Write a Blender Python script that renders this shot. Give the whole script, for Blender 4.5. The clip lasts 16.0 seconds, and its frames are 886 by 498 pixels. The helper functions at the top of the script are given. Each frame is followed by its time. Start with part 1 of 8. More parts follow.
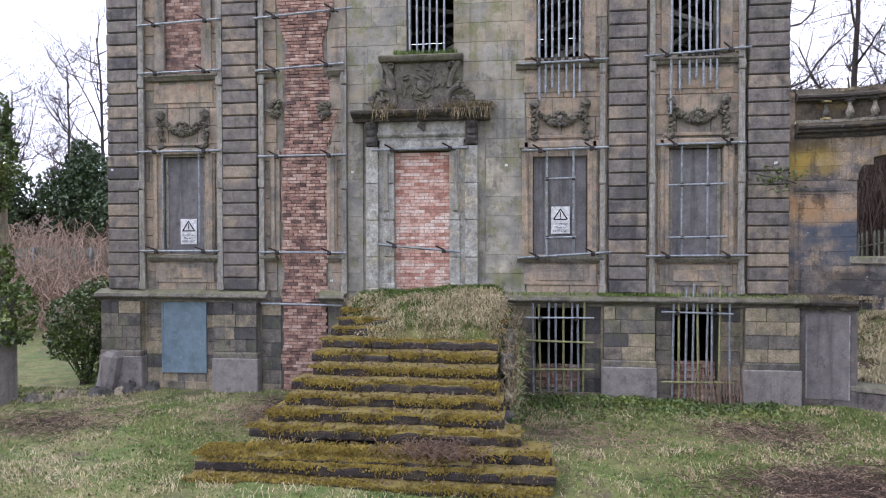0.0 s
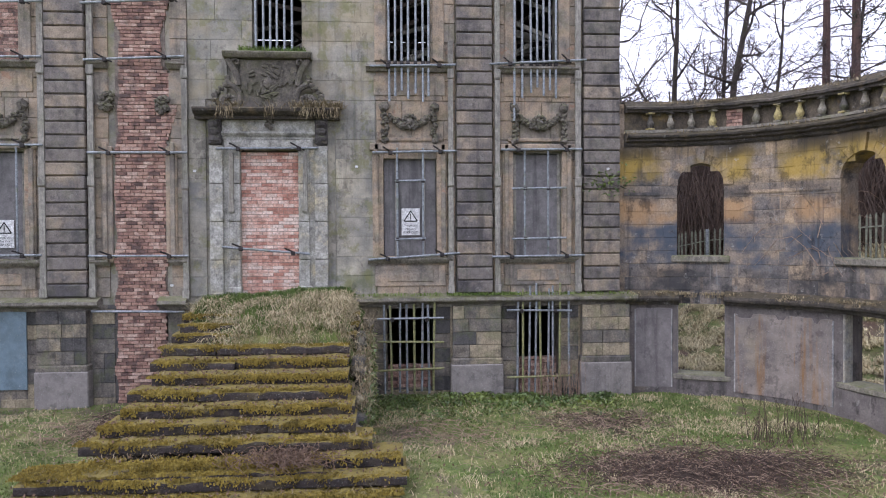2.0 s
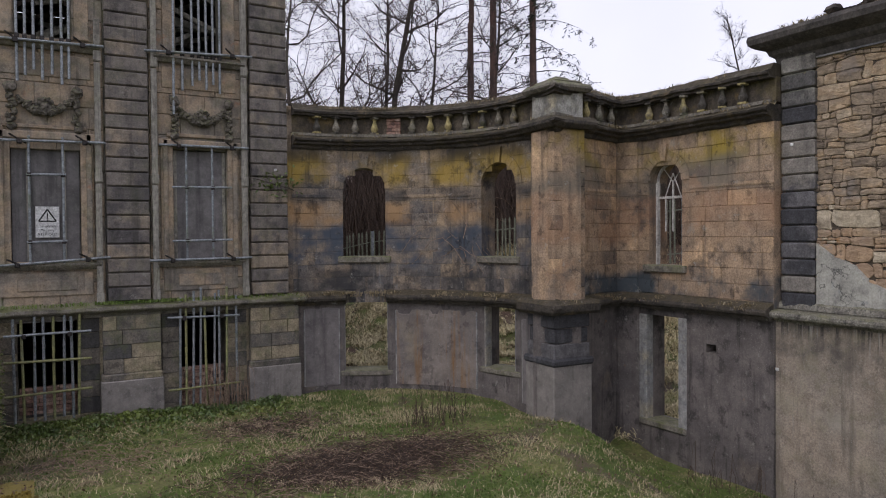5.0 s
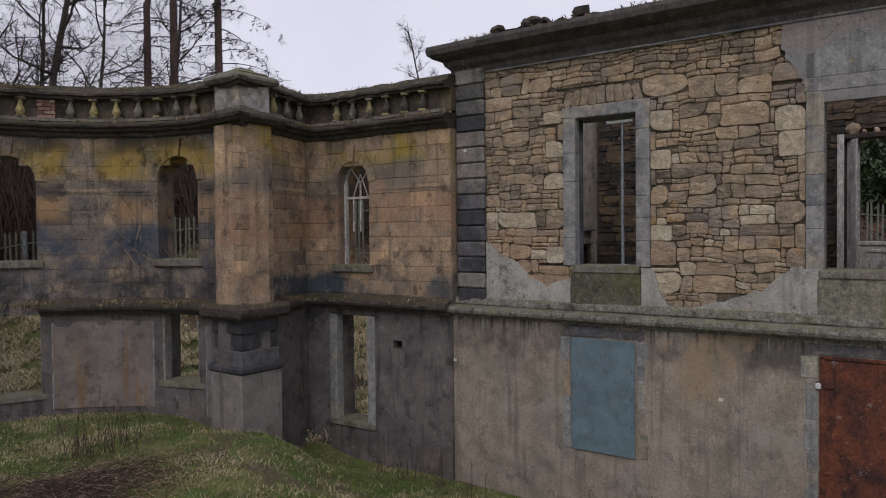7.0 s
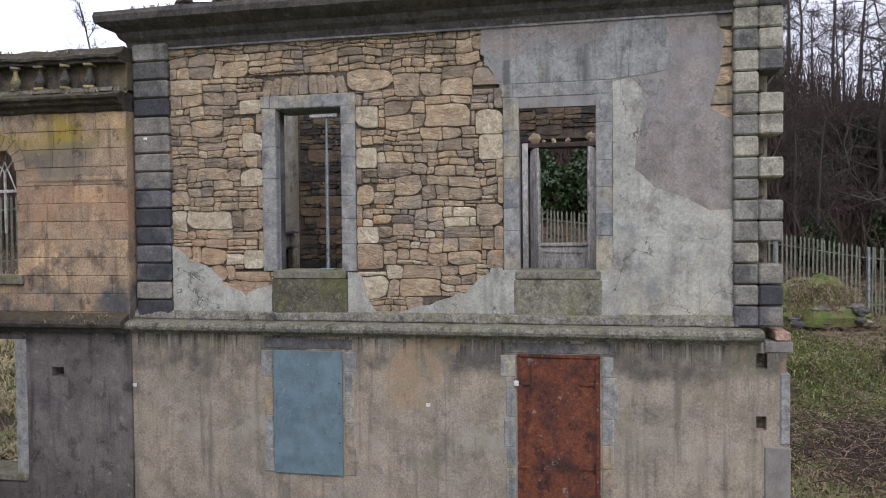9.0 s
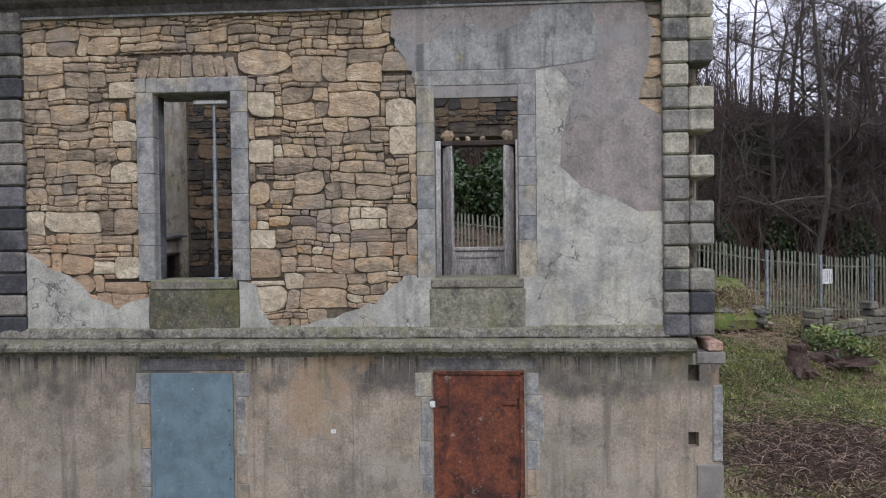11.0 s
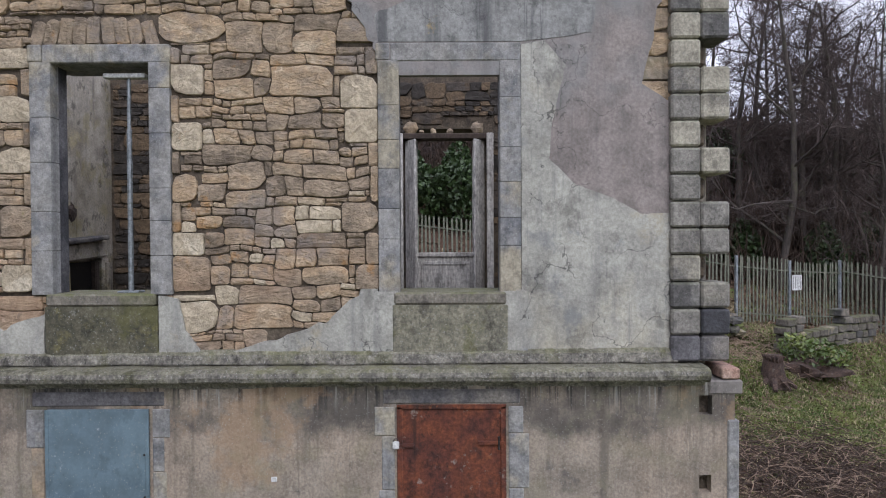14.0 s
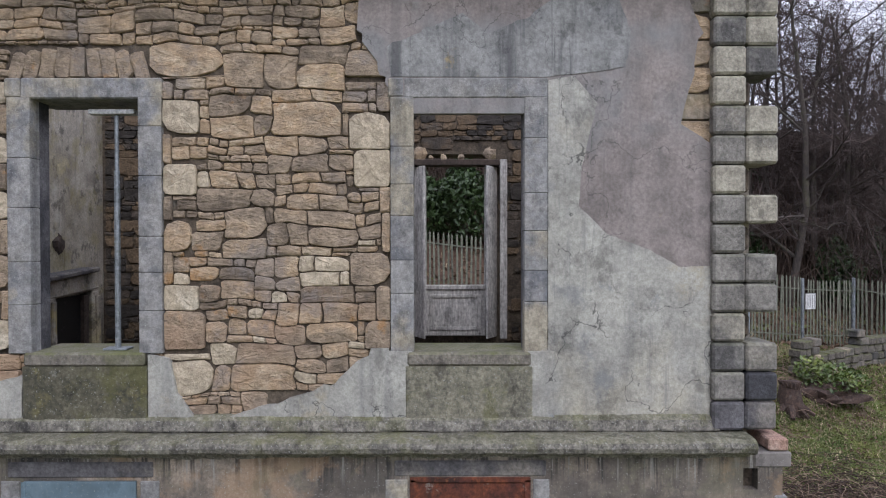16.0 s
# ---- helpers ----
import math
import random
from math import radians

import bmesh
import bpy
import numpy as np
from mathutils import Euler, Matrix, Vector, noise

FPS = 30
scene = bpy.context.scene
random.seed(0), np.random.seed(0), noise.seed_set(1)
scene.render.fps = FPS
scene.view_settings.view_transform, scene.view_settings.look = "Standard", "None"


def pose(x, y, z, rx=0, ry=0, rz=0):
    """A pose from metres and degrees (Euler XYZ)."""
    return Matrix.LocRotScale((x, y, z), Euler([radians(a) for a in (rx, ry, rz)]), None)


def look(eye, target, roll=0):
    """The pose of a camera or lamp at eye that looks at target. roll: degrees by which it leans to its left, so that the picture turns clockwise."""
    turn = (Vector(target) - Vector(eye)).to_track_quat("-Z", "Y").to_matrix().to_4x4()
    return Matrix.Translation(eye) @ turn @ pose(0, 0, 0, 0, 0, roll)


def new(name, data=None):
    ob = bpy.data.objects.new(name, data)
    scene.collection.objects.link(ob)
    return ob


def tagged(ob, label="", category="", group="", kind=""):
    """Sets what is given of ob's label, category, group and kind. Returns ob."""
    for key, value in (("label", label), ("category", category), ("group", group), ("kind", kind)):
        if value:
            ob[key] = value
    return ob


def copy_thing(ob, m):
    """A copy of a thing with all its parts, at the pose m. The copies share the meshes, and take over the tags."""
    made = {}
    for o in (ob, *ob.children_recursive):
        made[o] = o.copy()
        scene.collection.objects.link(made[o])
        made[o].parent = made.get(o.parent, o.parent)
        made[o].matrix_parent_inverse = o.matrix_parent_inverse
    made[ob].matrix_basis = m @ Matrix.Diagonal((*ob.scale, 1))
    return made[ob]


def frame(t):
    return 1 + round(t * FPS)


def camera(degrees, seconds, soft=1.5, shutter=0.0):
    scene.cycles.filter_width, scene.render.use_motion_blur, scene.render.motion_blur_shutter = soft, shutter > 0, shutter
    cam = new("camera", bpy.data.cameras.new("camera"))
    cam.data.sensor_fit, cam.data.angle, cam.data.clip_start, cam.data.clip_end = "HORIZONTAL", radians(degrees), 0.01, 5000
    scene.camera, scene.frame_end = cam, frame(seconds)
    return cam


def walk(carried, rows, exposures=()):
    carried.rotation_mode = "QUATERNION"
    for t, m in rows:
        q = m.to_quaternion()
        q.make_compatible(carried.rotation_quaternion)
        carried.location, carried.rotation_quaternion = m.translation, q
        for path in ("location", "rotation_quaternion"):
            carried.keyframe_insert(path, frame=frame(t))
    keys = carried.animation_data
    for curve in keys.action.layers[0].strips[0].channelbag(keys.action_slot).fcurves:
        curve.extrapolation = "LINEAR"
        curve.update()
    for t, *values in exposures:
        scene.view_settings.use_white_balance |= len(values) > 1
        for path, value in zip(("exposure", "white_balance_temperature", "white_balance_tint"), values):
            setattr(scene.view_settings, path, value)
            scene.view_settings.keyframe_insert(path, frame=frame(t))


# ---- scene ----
cam = camera(64.27, 16.0, 1.1)
ROWS = [
    (0.0, 0.145, -0.037, 3.505, 7.70, -1.06, 0.12),
    (0.5, 0.174, -0.047, 3.521, 5.27, -1.13, 0.10),
    (1.0, 0.166, -0.038, 3.518, 1.34, -1.07, 0.13),
    (1.5, 0.169, -0.037, 3.524, -1.20, -1.03, 0.21),
    (2.0, 0.175, -0.034, 3.528, -4.26, -1.05, 0.29),
    (2.5, 0.188, -0.034, 3.533, -7.53, -1.08, 0.31),
    (3.0, 0.204, -0.015, 3.534, -11.82, -1.08, 0.38),
    (5.5, 0.402, 0.129, 3.518, -36.35, -1.11, 0.48),
    (6.0, 0.457, 0.183, 3.516, -43.03, -1.19, 0.54),
    (6.5, 0.553, 0.256, 3.520, -48.63, -1.22, 0.56),
    (7.0, 0.698, 0.349, 3.528, -54.82, -1.29, 0.57),
    (7.5, 0.888, 0.458, 3.518, -60.49, -1.28, 0.54),
    (8.0, 1.115, 0.580, 3.531, -66.65, -1.37, 0.54),
    (8.5, 1.340, 0.678, 3.527, -72.44, -1.34, 0.60),
    (9.0, 1.592, 0.793, 3.518, -78.87, -1.31, 0.55),
    (9.5, 1.853, 0.861, 3.535, -84.74, -1.40, 0.54),
    (12.0, 3.188, 1.078, 3.496, -87.37, -1.03, 0.55),
    (12.5, 3.441, 1.114, 3.499, -88.80, -1.01, 0.44),
    (13.0, 3.710, 1.149, 3.493, -89.98, -0.93, 0.46),
    (13.5, 3.947, 1.178, 3.492, -90.00, -0.91, 0.40),
    (14.0, 4.206, 1.210, 3.548, -90.00, -0.91, 0.32),
    (14.5, 4.409, 1.247, 3.852, -90.06, -0.90, 0.25),
    (15.0, 4.570, 1.292, 4.064, -90.05, -0.85, 0.20),
    (15.5, 4.741, 1.338, 4.065, -90.05, -0.84, 0.14),
    (16.0, 4.908, 1.400, 4.069, -90.08, -0.79, 0.06),
]
EXPO = ((0.0, 0.29, 5850, 17), (3.0, 0.05, 5880, 17), (5.5, -0.97, 6330, 15), (7.0, -1.14, 6330, 15), (9.0, -0.29, 6050, 13), (12.0, -0.27, 6000, 13), (16.0, -0.28, 5940, 14))
walk(cam, [(t, pose(x, y, z, 90 + pitch, roll, yaw)) for t, x, y, z, yaw, pitch, roll in ROWS], EXPO)

# ---- daylight: an overcast winter sky ----
world = bpy.data.worlds.new("overcast_sky")
scene.world = world
world.use_nodes = True
wn, wl = world.node_tree.nodes, world.node_tree.links
sky = wn.new("ShaderNodeTexSky")
sky.sky_type, sky.sun_disc = "NISHITA", False
sky.sun_elevation, sky.sun_rotation, sky.dust_density = radians(46), radians(254), 4.0
veil = wn.new("ShaderNodeMix")
veil.data_type = "RGBA"
veil.inputs[0].default_value = 0.90
wl.new(sky.outputs[0], veil.inputs[6])
cloud = wn.new("ShaderNodeTexNoise")
cloud.inputs["Scale"].default_value, cloud.inputs["Detail"].default_value = 2.2, 5
cramp = wn.new("ShaderNodeValToRGB")
cramp.color_ramp.elements[0].position, cramp.color_ramp.elements[0].color = 0.30, (10.0, 10.1, 11.3, 1)
cramp.color_ramp.elements[1].position, cramp.color_ramp.elements[1].color = 0.70, (11.5, 11.5, 12.5, 1)
wl.new(cloud.outputs["Fac"], cramp.inputs[0])
wl.new(cramp.outputs[0], veil.inputs[7])
wl.new(veil.outputs[2], wn["Background"].inputs["Color"])
wn["Background"].inputs["Strength"].default_value = 0.165
sun = new("sun", bpy.data.lights.new("sun", "SUN"))
sun.data.energy, sun.data.angle, sun.data.color = 1.5, radians(25), (1.0, 0.97, 0.93)
sun.matrix_world = look((-20, -6, 22), (0, 0, 0))


# ---- materials ----
def srgb(r, g, b):
    return tuple((c / 255 / 12.92 if c / 255 <= 0.04045 else ((c / 255 + 0.055) / 1.055) ** 2.4) for c in (r, g, b)) + (1,)


def weathered(name, cols, scale=1.2, rough=0.9, bump=0.25, fine=30.0, rand=0.0, streak=0.0, streak_col=(0.03, 0.03, 0.03, 1),
              moss=0.0, moss_col=(0.10, 0.12, 0.02, 1), top=0.0, patch=(), bands=(), speck=0.0, metal=0.0, grain_z=1.0, tone=0.70, mottle=0.5, grime=0.35, crack=0.0, under=None, wave=1.3, drip=None):
    """A worn surface: colours mixed by noise at two sizes, run-off streaks, moss on top faces, lichen patches, height bands."""
    m = bpy.data.materials.new(name)
    m.use_nodes = True
    n, l = m.node_tree.nodes, m.node_tree.links
    bsdf = n["Principled BSDF"]
    bsdf.inputs["Roughness"].default_value, bsdf.inputs["Metallic"].default_value = rough, metal
    geo = n.new("ShaderNodeNewGeometry")
    info = n.new("ShaderNodeObjectInfo")
    sep = n.new("ShaderNodeSeparateXYZ")
    l.new(geo.outputs["Position"], sep.inputs[0])

    def vec(sx, sy, sz, shift=0.0):
        mp = n.new("ShaderNodeMapping")
        mp.inputs["Scale"].default_value, mp.inputs["Location"].default_value = (sx, sy, sz), (shift, shift * 1.7, shift * 0.6)
        l.new(geo.outputs["Position"], mp.inputs[0])
        return mp.outputs[0]

    def noise_of(v, s, detail=6, ro=0.6):
        t = n.new("ShaderNodeTexNoise")
        t.inputs["Scale"].default_value, t.inputs["Detail"].default_value, t.inputs["Roughness"].default_value = s, detail, ro
        l.new(v, t.inputs["Vector"])
        return t.outputs["Fac"]

    def span(v, a, b, lo=0.0, hi=1.0):
        r = n.new("ShaderNodeMapRange")
        r.interpolation_type = "SMOOTHSTEP"
        for k, q in enumerate((a, b, lo, hi)):
            r.inputs[k + 1].default_value = q
        l.new(v, r.inputs[0])
        return r.outputs[0]

    def math2(op, a, b):
        q = n.new("ShaderNodeMath")
        q.operation = op
        for k, v in enumerate((a, b)):
            if isinstance(v, (int, float)):
                q.inputs[k].default_value = v
            else:
                l.new(v, q.inputs[k])
        return q.outputs[0]

    def mix(fac, a, b, mode="MIX"):
        q = n.new("ShaderNodeMix")
        q.data_type, q.blend_type = "RGBA", mode
        for k, v in ((0, fac), (6, a), (7, b)):
            if isinstance(v, (int, float, tuple)):
                q.inputs[k].default_value = v
            else:
                l.new(v, q.inputs[k])
        return q.outputs[2]

    plain = vec(1, 1, grain_z)
    big = noise_of(plain, scale, 8, 0.62)
    if rand:
        dice = math2("FRACT", math2("ADD", info.outputs["Random"], geo.outputs["Random Per Island"]), 0.0)
        big = math2("ADD", big, math2("MULTIPLY", math2("SUBTRACT", dice, 0.5), rand))
    ramp = n.new("ShaderNodeValToRGB")
    el = ramp.color_ramp.elements
    while len(el) < len(cols):
        el.new(0.5)
    for k, c in enumerate(cols):
        el[k].position, el[k].color = 0.28 + 0.44 * k / max(1, len(cols) - 1), c
    l.new(big, ramp.inputs[0])
    small = noise_of(plain, fine, 5, 0.7)
    colour = mix(mottle, ramp.outputs[0], mix(1.0, ramp.outputs[0], span(small, 0.25, 0.75, 0.30, 1.80), "MULTIPLY"))
    colour = mix(0.35 + 0.4 * mottle, colour, mix(1.0, colour, span(noise_of(vec(1, 1, 1, 7), scale * 4.3, 6, 0.65), 0.22, 0.72, 0.45, 1.65), "MULTIPLY"))
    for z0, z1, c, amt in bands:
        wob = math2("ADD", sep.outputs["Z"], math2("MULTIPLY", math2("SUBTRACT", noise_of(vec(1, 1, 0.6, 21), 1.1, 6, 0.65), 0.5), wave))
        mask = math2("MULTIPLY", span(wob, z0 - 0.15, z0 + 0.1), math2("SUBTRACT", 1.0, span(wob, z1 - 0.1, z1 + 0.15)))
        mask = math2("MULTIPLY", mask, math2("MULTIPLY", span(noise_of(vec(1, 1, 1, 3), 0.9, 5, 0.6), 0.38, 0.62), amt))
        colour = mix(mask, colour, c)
    if streak:
        run = noise_of(vec(3.2, 3.2, 0.22, 11), 1.6, 6, 0.6)
        colour = mix(math2("MULTIPLY", span(run, 0.52, 0.72), streak), colour, streak_col)
        thin = noise_of(vec(9.0, 9.0, 0.5, 17), 1.5, 7, 0.65)
        colour = mix(math2("MULTIPLY", span(thin, 0.56, 0.66), math2("MULTIPLY", span(noise_of(vec(1, 1, 0.7, 37), 0.8, 4, 0.5), 0.45, 0.62), streak * 0.7)), colour, streak_col)
        pale = noise_of(vec(8.0, 8.0, 0.4, 27), 1.4, 7, 0.65)
        colour = mix(math2("MULTIPLY", span(pale, 0.60, 0.70), math2("MULTIPLY", span(noise_of(vec(1, 1, 0.7, 47), 0.8, 4, 0.5), 0.48, 0.62), streak * 0.5)), colour, (0.42, 0.41, 0.38, 1))
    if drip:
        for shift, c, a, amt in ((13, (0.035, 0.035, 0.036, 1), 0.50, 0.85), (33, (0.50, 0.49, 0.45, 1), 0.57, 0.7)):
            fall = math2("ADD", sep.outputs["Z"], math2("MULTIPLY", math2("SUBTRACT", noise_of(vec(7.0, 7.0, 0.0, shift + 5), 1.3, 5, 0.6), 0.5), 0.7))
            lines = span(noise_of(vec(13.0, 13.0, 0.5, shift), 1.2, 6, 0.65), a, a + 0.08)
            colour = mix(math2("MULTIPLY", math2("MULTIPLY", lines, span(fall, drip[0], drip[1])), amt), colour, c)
    for s, c, lo, amt in patch:
        spot = noise_of(vec(1, 1, 1, s * 5), s, 7, 0.7)
        colour = mix(math2("MULTIPLY", span(spot, lo, lo + 0.07), amt), colour, c)
    if speck:
        dots = noise_of(vec(1, 1, 1, 31), 55, 2, 0.5)
        colour = mix(math2("MULTIPLY", span(dots, 0.66, 0.70), speck), colour, (0.55, 0.56, 0.52, 1))
    if grime:
        soot = noise_of(vec(1, 1, 0.8, 41), 3.4, 11, 0.72)
        colour = mix(math2("MULTIPLY", span(soot, 0.55, 0.62), grime), colour, mix(1.0, colour, (0.42, 0.42, 0.43, 1), "MULTIPLY"))
        bloom = noise_of(vec(1, 1, 1, 51), 4.6, 11, 0.74)
        colour = mix(math2("MULTIPLY", span(bloom, 0.60, 0.66), grime * 0.55), colour, (0.46, 0.45, 0.41, 1))
    if crack:
        warp = n.new("ShaderNodeVectorMath")
        warp.operation = "ADD"
        wob2 = n.new("ShaderNodeTexNoise")
        wob2.inputs["Scale"].default_value, wob2.inputs["Detail"].default_value = 2.5, 6
        l.new(geo.outputs["Position"], wob2.inputs["Vector"])
        l.new(geo.outputs["Position"], warp.inputs[0])
        l.new(wob2.outputs["Color"], warp.inputs[1])
        cell = n.new("ShaderNodeTexVoronoi")
        cell.feature = "DISTANCE_TO_EDGE"
        cell.inputs["Scale"].default_value = 1.1
        l.new(warp.outputs[0], cell.inputs["Vector"])
        line = math2("SUBTRACT", 1.0, span(cell.outputs["Distance"], 0.003, 0.010))
        line = math2("MULTIPLY", line, span(noise_of(vec(1, 1, 1, 61), 1.3, 4, 0.5), 0.48, 0.56))
        colour = mix(math2("MULTIPLY", line, crack), colour, (0.05, 0.05, 0.048, 1))
    if moss or top:
        nor = n.new("ShaderNodeSeparateXYZ")
        l.new(geo.outputs["Normal"], nor.inputs[0])
        up = span(nor.outputs["Z"], 0.3, 0.8)
        mm = math2("ADD", math2("MULTIPLY", span(noise_of(vec(1, 1, 1, 5), 2.3, 7, 0.7), 0.5, 0.62), moss), math2("MULTIPLY", up, math2("MULTIPLY", top, span(noise_of(vec(1, 1, 1, 9), 6, 6, 0.7), 0.3, 0.5))))
        mcol = mix(noise_of(vec(1, 1, 1, 2), 14, 5, 0.7), moss_col, tuple(c * 2.0 for c in moss_col[:3]) + (1,))
        colour = mix(math2("MINIMUM", mm, 1.0), colour, mcol)
    if under:
        att = n.new("ShaderNodeAttribute")
        att.attribute_name = "wood"
        r2 = n.new("ShaderNodeValToRGB")
        e2 = r2.color_ramp.elements
        while len(e2) < len(under):
            e2.new(0.5)
        for k, c in enumerate(under):
            e2[k].position, e2[k].color = 0.3 + 0.4 * k / (len(under) - 1), c
        l.new(noise_of(vec(1, 1, 1, 71), 1.6, 9, 0.72), r2.inputs[0])
        edge = math2("ADD", att.outputs["Fac"], math2("MULTIPLY", math2("SUBTRACT", noise_of(vec(1, 1, 1, 81), 0.9, 8, 0.7), 0.5), 1.2))
        colour = mix(span(edge, 0.42, 0.58), colour, r2.outputs[0])
    colour = mix(1.0, colour, (tone, tone, tone, 1), "MULTIPLY")
    l.new(colour, bsdf.inputs["Base Color"])
    if bump:
        b = n.new("ShaderNodeBump")
        b.inputs["Strength"].default_value, b.inputs["Distance"].default_value = bump, 0.03
        l.new(math2("ADD", math2("MULTIPLY", small, 0.5), noise_of(plain, fine * 0.25, 6, 0.65)), b.inputs["Height"])
        l.new(b.outputs[0], bsdf.inputs["Normal"])
    return m


pilaster_stone = weathered("pilaster_stone", [srgb(88, 84, 84), srgb(130, 122, 114), srgb(114, 108, 104), srgb(154, 140, 122)], 1.6, rand=0.45, streak=0.5, bump=0.35, moss=0.1, mottle=0.35, grime=0.6)
facade_stone = weathered("facade_stone", [srgb(118, 116, 108), srgb(164, 158, 144), srgb(134, 132, 124), srgb(180, 172, 152)], 0.7, rand=0.25, streak=0.55, streak_col=srgb(78, 76, 70), moss=0.6, moss_col=(0.135, 0.135, 0.05, 1), bump=0.3, bands=((6.6, 9.5, srgb(180, 162, 120), 0.4),), mottle=0.2, grime=0.6, patch=((0.5, srgb(112, 114, 120), 0.56, 0.6), (0.45, srgb(96, 104, 52), 0.60, 0.5), (2.2, srgb(76, 74, 72), 0.63, 0.5)), tone=0.76)
panel_stone = weathered("panel_stone", [srgb(118, 112, 104), srgb(150, 140, 126), srgb(174, 154, 130), srgb(138, 130, 120)], 1.5, rand=0.22, streak=0.55, moss=0.16, bump=0.3, mottle=0.3, patch=((1.7, srgb(178, 128, 98), 0.62, 0.5),), grime=0.6)
carved_stone = weathered("carved_stone", [srgb(62, 59, 56), srgb(122, 115, 104), srgb(94, 89, 82), srgb(146, 136, 118)], 4.5, moss=0.22, top=0.5, moss_col=(0.09, 0.10, 0.02, 1), bump=0.6, streak=0.3, grime=0.6, tone=0.62)
base_stone = weathered("base_stone", [srgb(82, 80, 78), srgb(128, 120, 108), srgb(104, 100, 94), srgb(156, 144, 120)], 1.1, rand=0.7, streak=0.55, moss=0.3, moss_col=(0.10, 0.12, 0.04, 1), bump=0.35, grime=0.7)
cement = weathered("cement_render", [srgb(116, 112, 108), srgb(146, 140, 134), srgb(130, 124, 120)], 0.9, streak=0.35, speck=0.5, bump=0.2, patch=((0.8, srgb(104, 98, 94), 0.56, 0.5),), mottle=0.15, grime=0.5)
ledge_stone = weathered("ledge_stone", [srgb(88, 84, 78), srgb(134, 128, 116), srgb(108, 102, 94)], 2.2, top=0.45, moss=0.35, moss_col=(0.10, 0.11, 0.03, 1), bump=0.4, speck=0.4, streak=0.3, grime=0.6)
pav_ledge = weathered("pavilion_ledge_stone", [srgb(84, 82, 76), srgb(140, 136, 124), srgb(112, 108, 100), srgb(160, 156, 142)], 3.0, top=0.25, moss=0.3, moss_col=(0.14, 0.14, 0.05, 1), bump=0.6, speck=0.9, streak=0.4, mottle=0.75, grime=1.0)
dark_ledge = weathered("dark_cornice_stone", [srgb(42, 40, 38), srgb(84, 77, 69), srgb(60, 56, 52), srgb(114, 100, 78)], 2.4, top=0.30, moss=0.18, moss_col=(0.09, 0.07, 0.022, 1), bump=0.8, grime=0.7)
doorcase_stone = weathered("doorcase_stone", [srgb(112, 112, 108), srgb(166, 164, 156), srgb(140, 138, 130), srgb(184, 172, 142)], 1.8, streak=0.4, moss=0.2, moss_col=(0.16, 0.15, 0.05, 1), bump=0.3, patch=((1.3, srgb(92, 90, 90), 0.58, 0.6), (0.8, srgb(178, 160, 110), 0.60, 0.5)), grime=0.6, tone=0.84)
brick_red = weathered("brick_red", [srgb(100, 80, 74), srgb(140, 108, 96), srgb(160, 126, 111), srgb(174, 142, 125), srgb(192, 166, 150)], 5.0, rand=0.42, bump=0.35, fine=60, patch=((3.0, srgb(70, 60, 58), 0.64, 0.6), (1.2, srgb(168, 152, 140), 0.64, 0.5), (0.6, srgb(100, 88, 84), 0.58, 0.5)), grime=0.6)
brick_pale = weathered("brick_pale", [srgb(176, 126, 110), srgb(206, 160, 142), srgb(216, 180, 162), srgb(228, 208, 194)], 4.0, rand=0.5, bump=0.25, fine=60)
mortar = weathered("mortar", [srgb(112, 102, 94), srgb(146, 134, 122)], 3, bump=0.3)
galvanised = weathered("galvanised_tube", [srgb(110, 116, 120), srgb(150, 156, 160), srgb(132, 138, 142)], 3, rough=0.5, bump=0.05, metal=0.45, patch=((2.1, srgb(126, 132, 100), 0.58, 0.5),))
mossy_tube = weathered("mossy_tube", [srgb(112, 116, 84), srgb(140, 140, 92), srgb(120, 124, 104)], 3, rough=0.7, bump=0.1, metal=0.1)
dark_iron = weathered("dark_iron", [srgb(40, 38, 38), srgb(64, 58, 56)], 6, rough=0.6, metal=0.4)
grey_timber = weathered("grey_timber", [srgb(118, 114, 106), srgb(152, 148, 138), srgb(134, 128, 116)], 2.5, streak=0.4, moss=0.15, bump=0.3, grain_z=0.1, fine=40, grime=0.5)
window_board = weathered("window_board", [srgb(104, 102, 100), srgb(128, 124, 124), srgb(112, 112, 108)], 1.4, streak=0.6, streak_col=srgb(72, 72, 72), bump=0.08, speck=0.25, mottle=0.15)
blue_sheet = weathered("blue_steel_sheet", [srgb(100, 122, 134), srgb(116, 136, 146), srgb(108, 128, 140)], 0.8, rough=0.5, bump=0.03, speck=0.5, mottle=0.08, streak=0.2, streak_col=srgb(140, 152, 160), patch=((7.0, srgb(196, 204, 210), 0.65, 0.9), (2.0, srgb(92, 112, 128), 0.58, 0.6)))
rust = weathered("rusted_steel", [srgb(40, 28, 28), srgb(92, 50, 38), srgb(120, 66, 42), srgb(66, 40, 34)], 3.2, rough=0.85, bump=0.25, streak=0.85, streak_col=srgb(34, 27, 28), grime=0.9, mottle=0.5, patch=((4.0, srgb(160, 98, 58), 0.61, 0.7), (2.0, srgb(42, 31, 30), 0.56, 0.8), (1.0, srgb(112, 92, 58), 0.62, 0.5)))
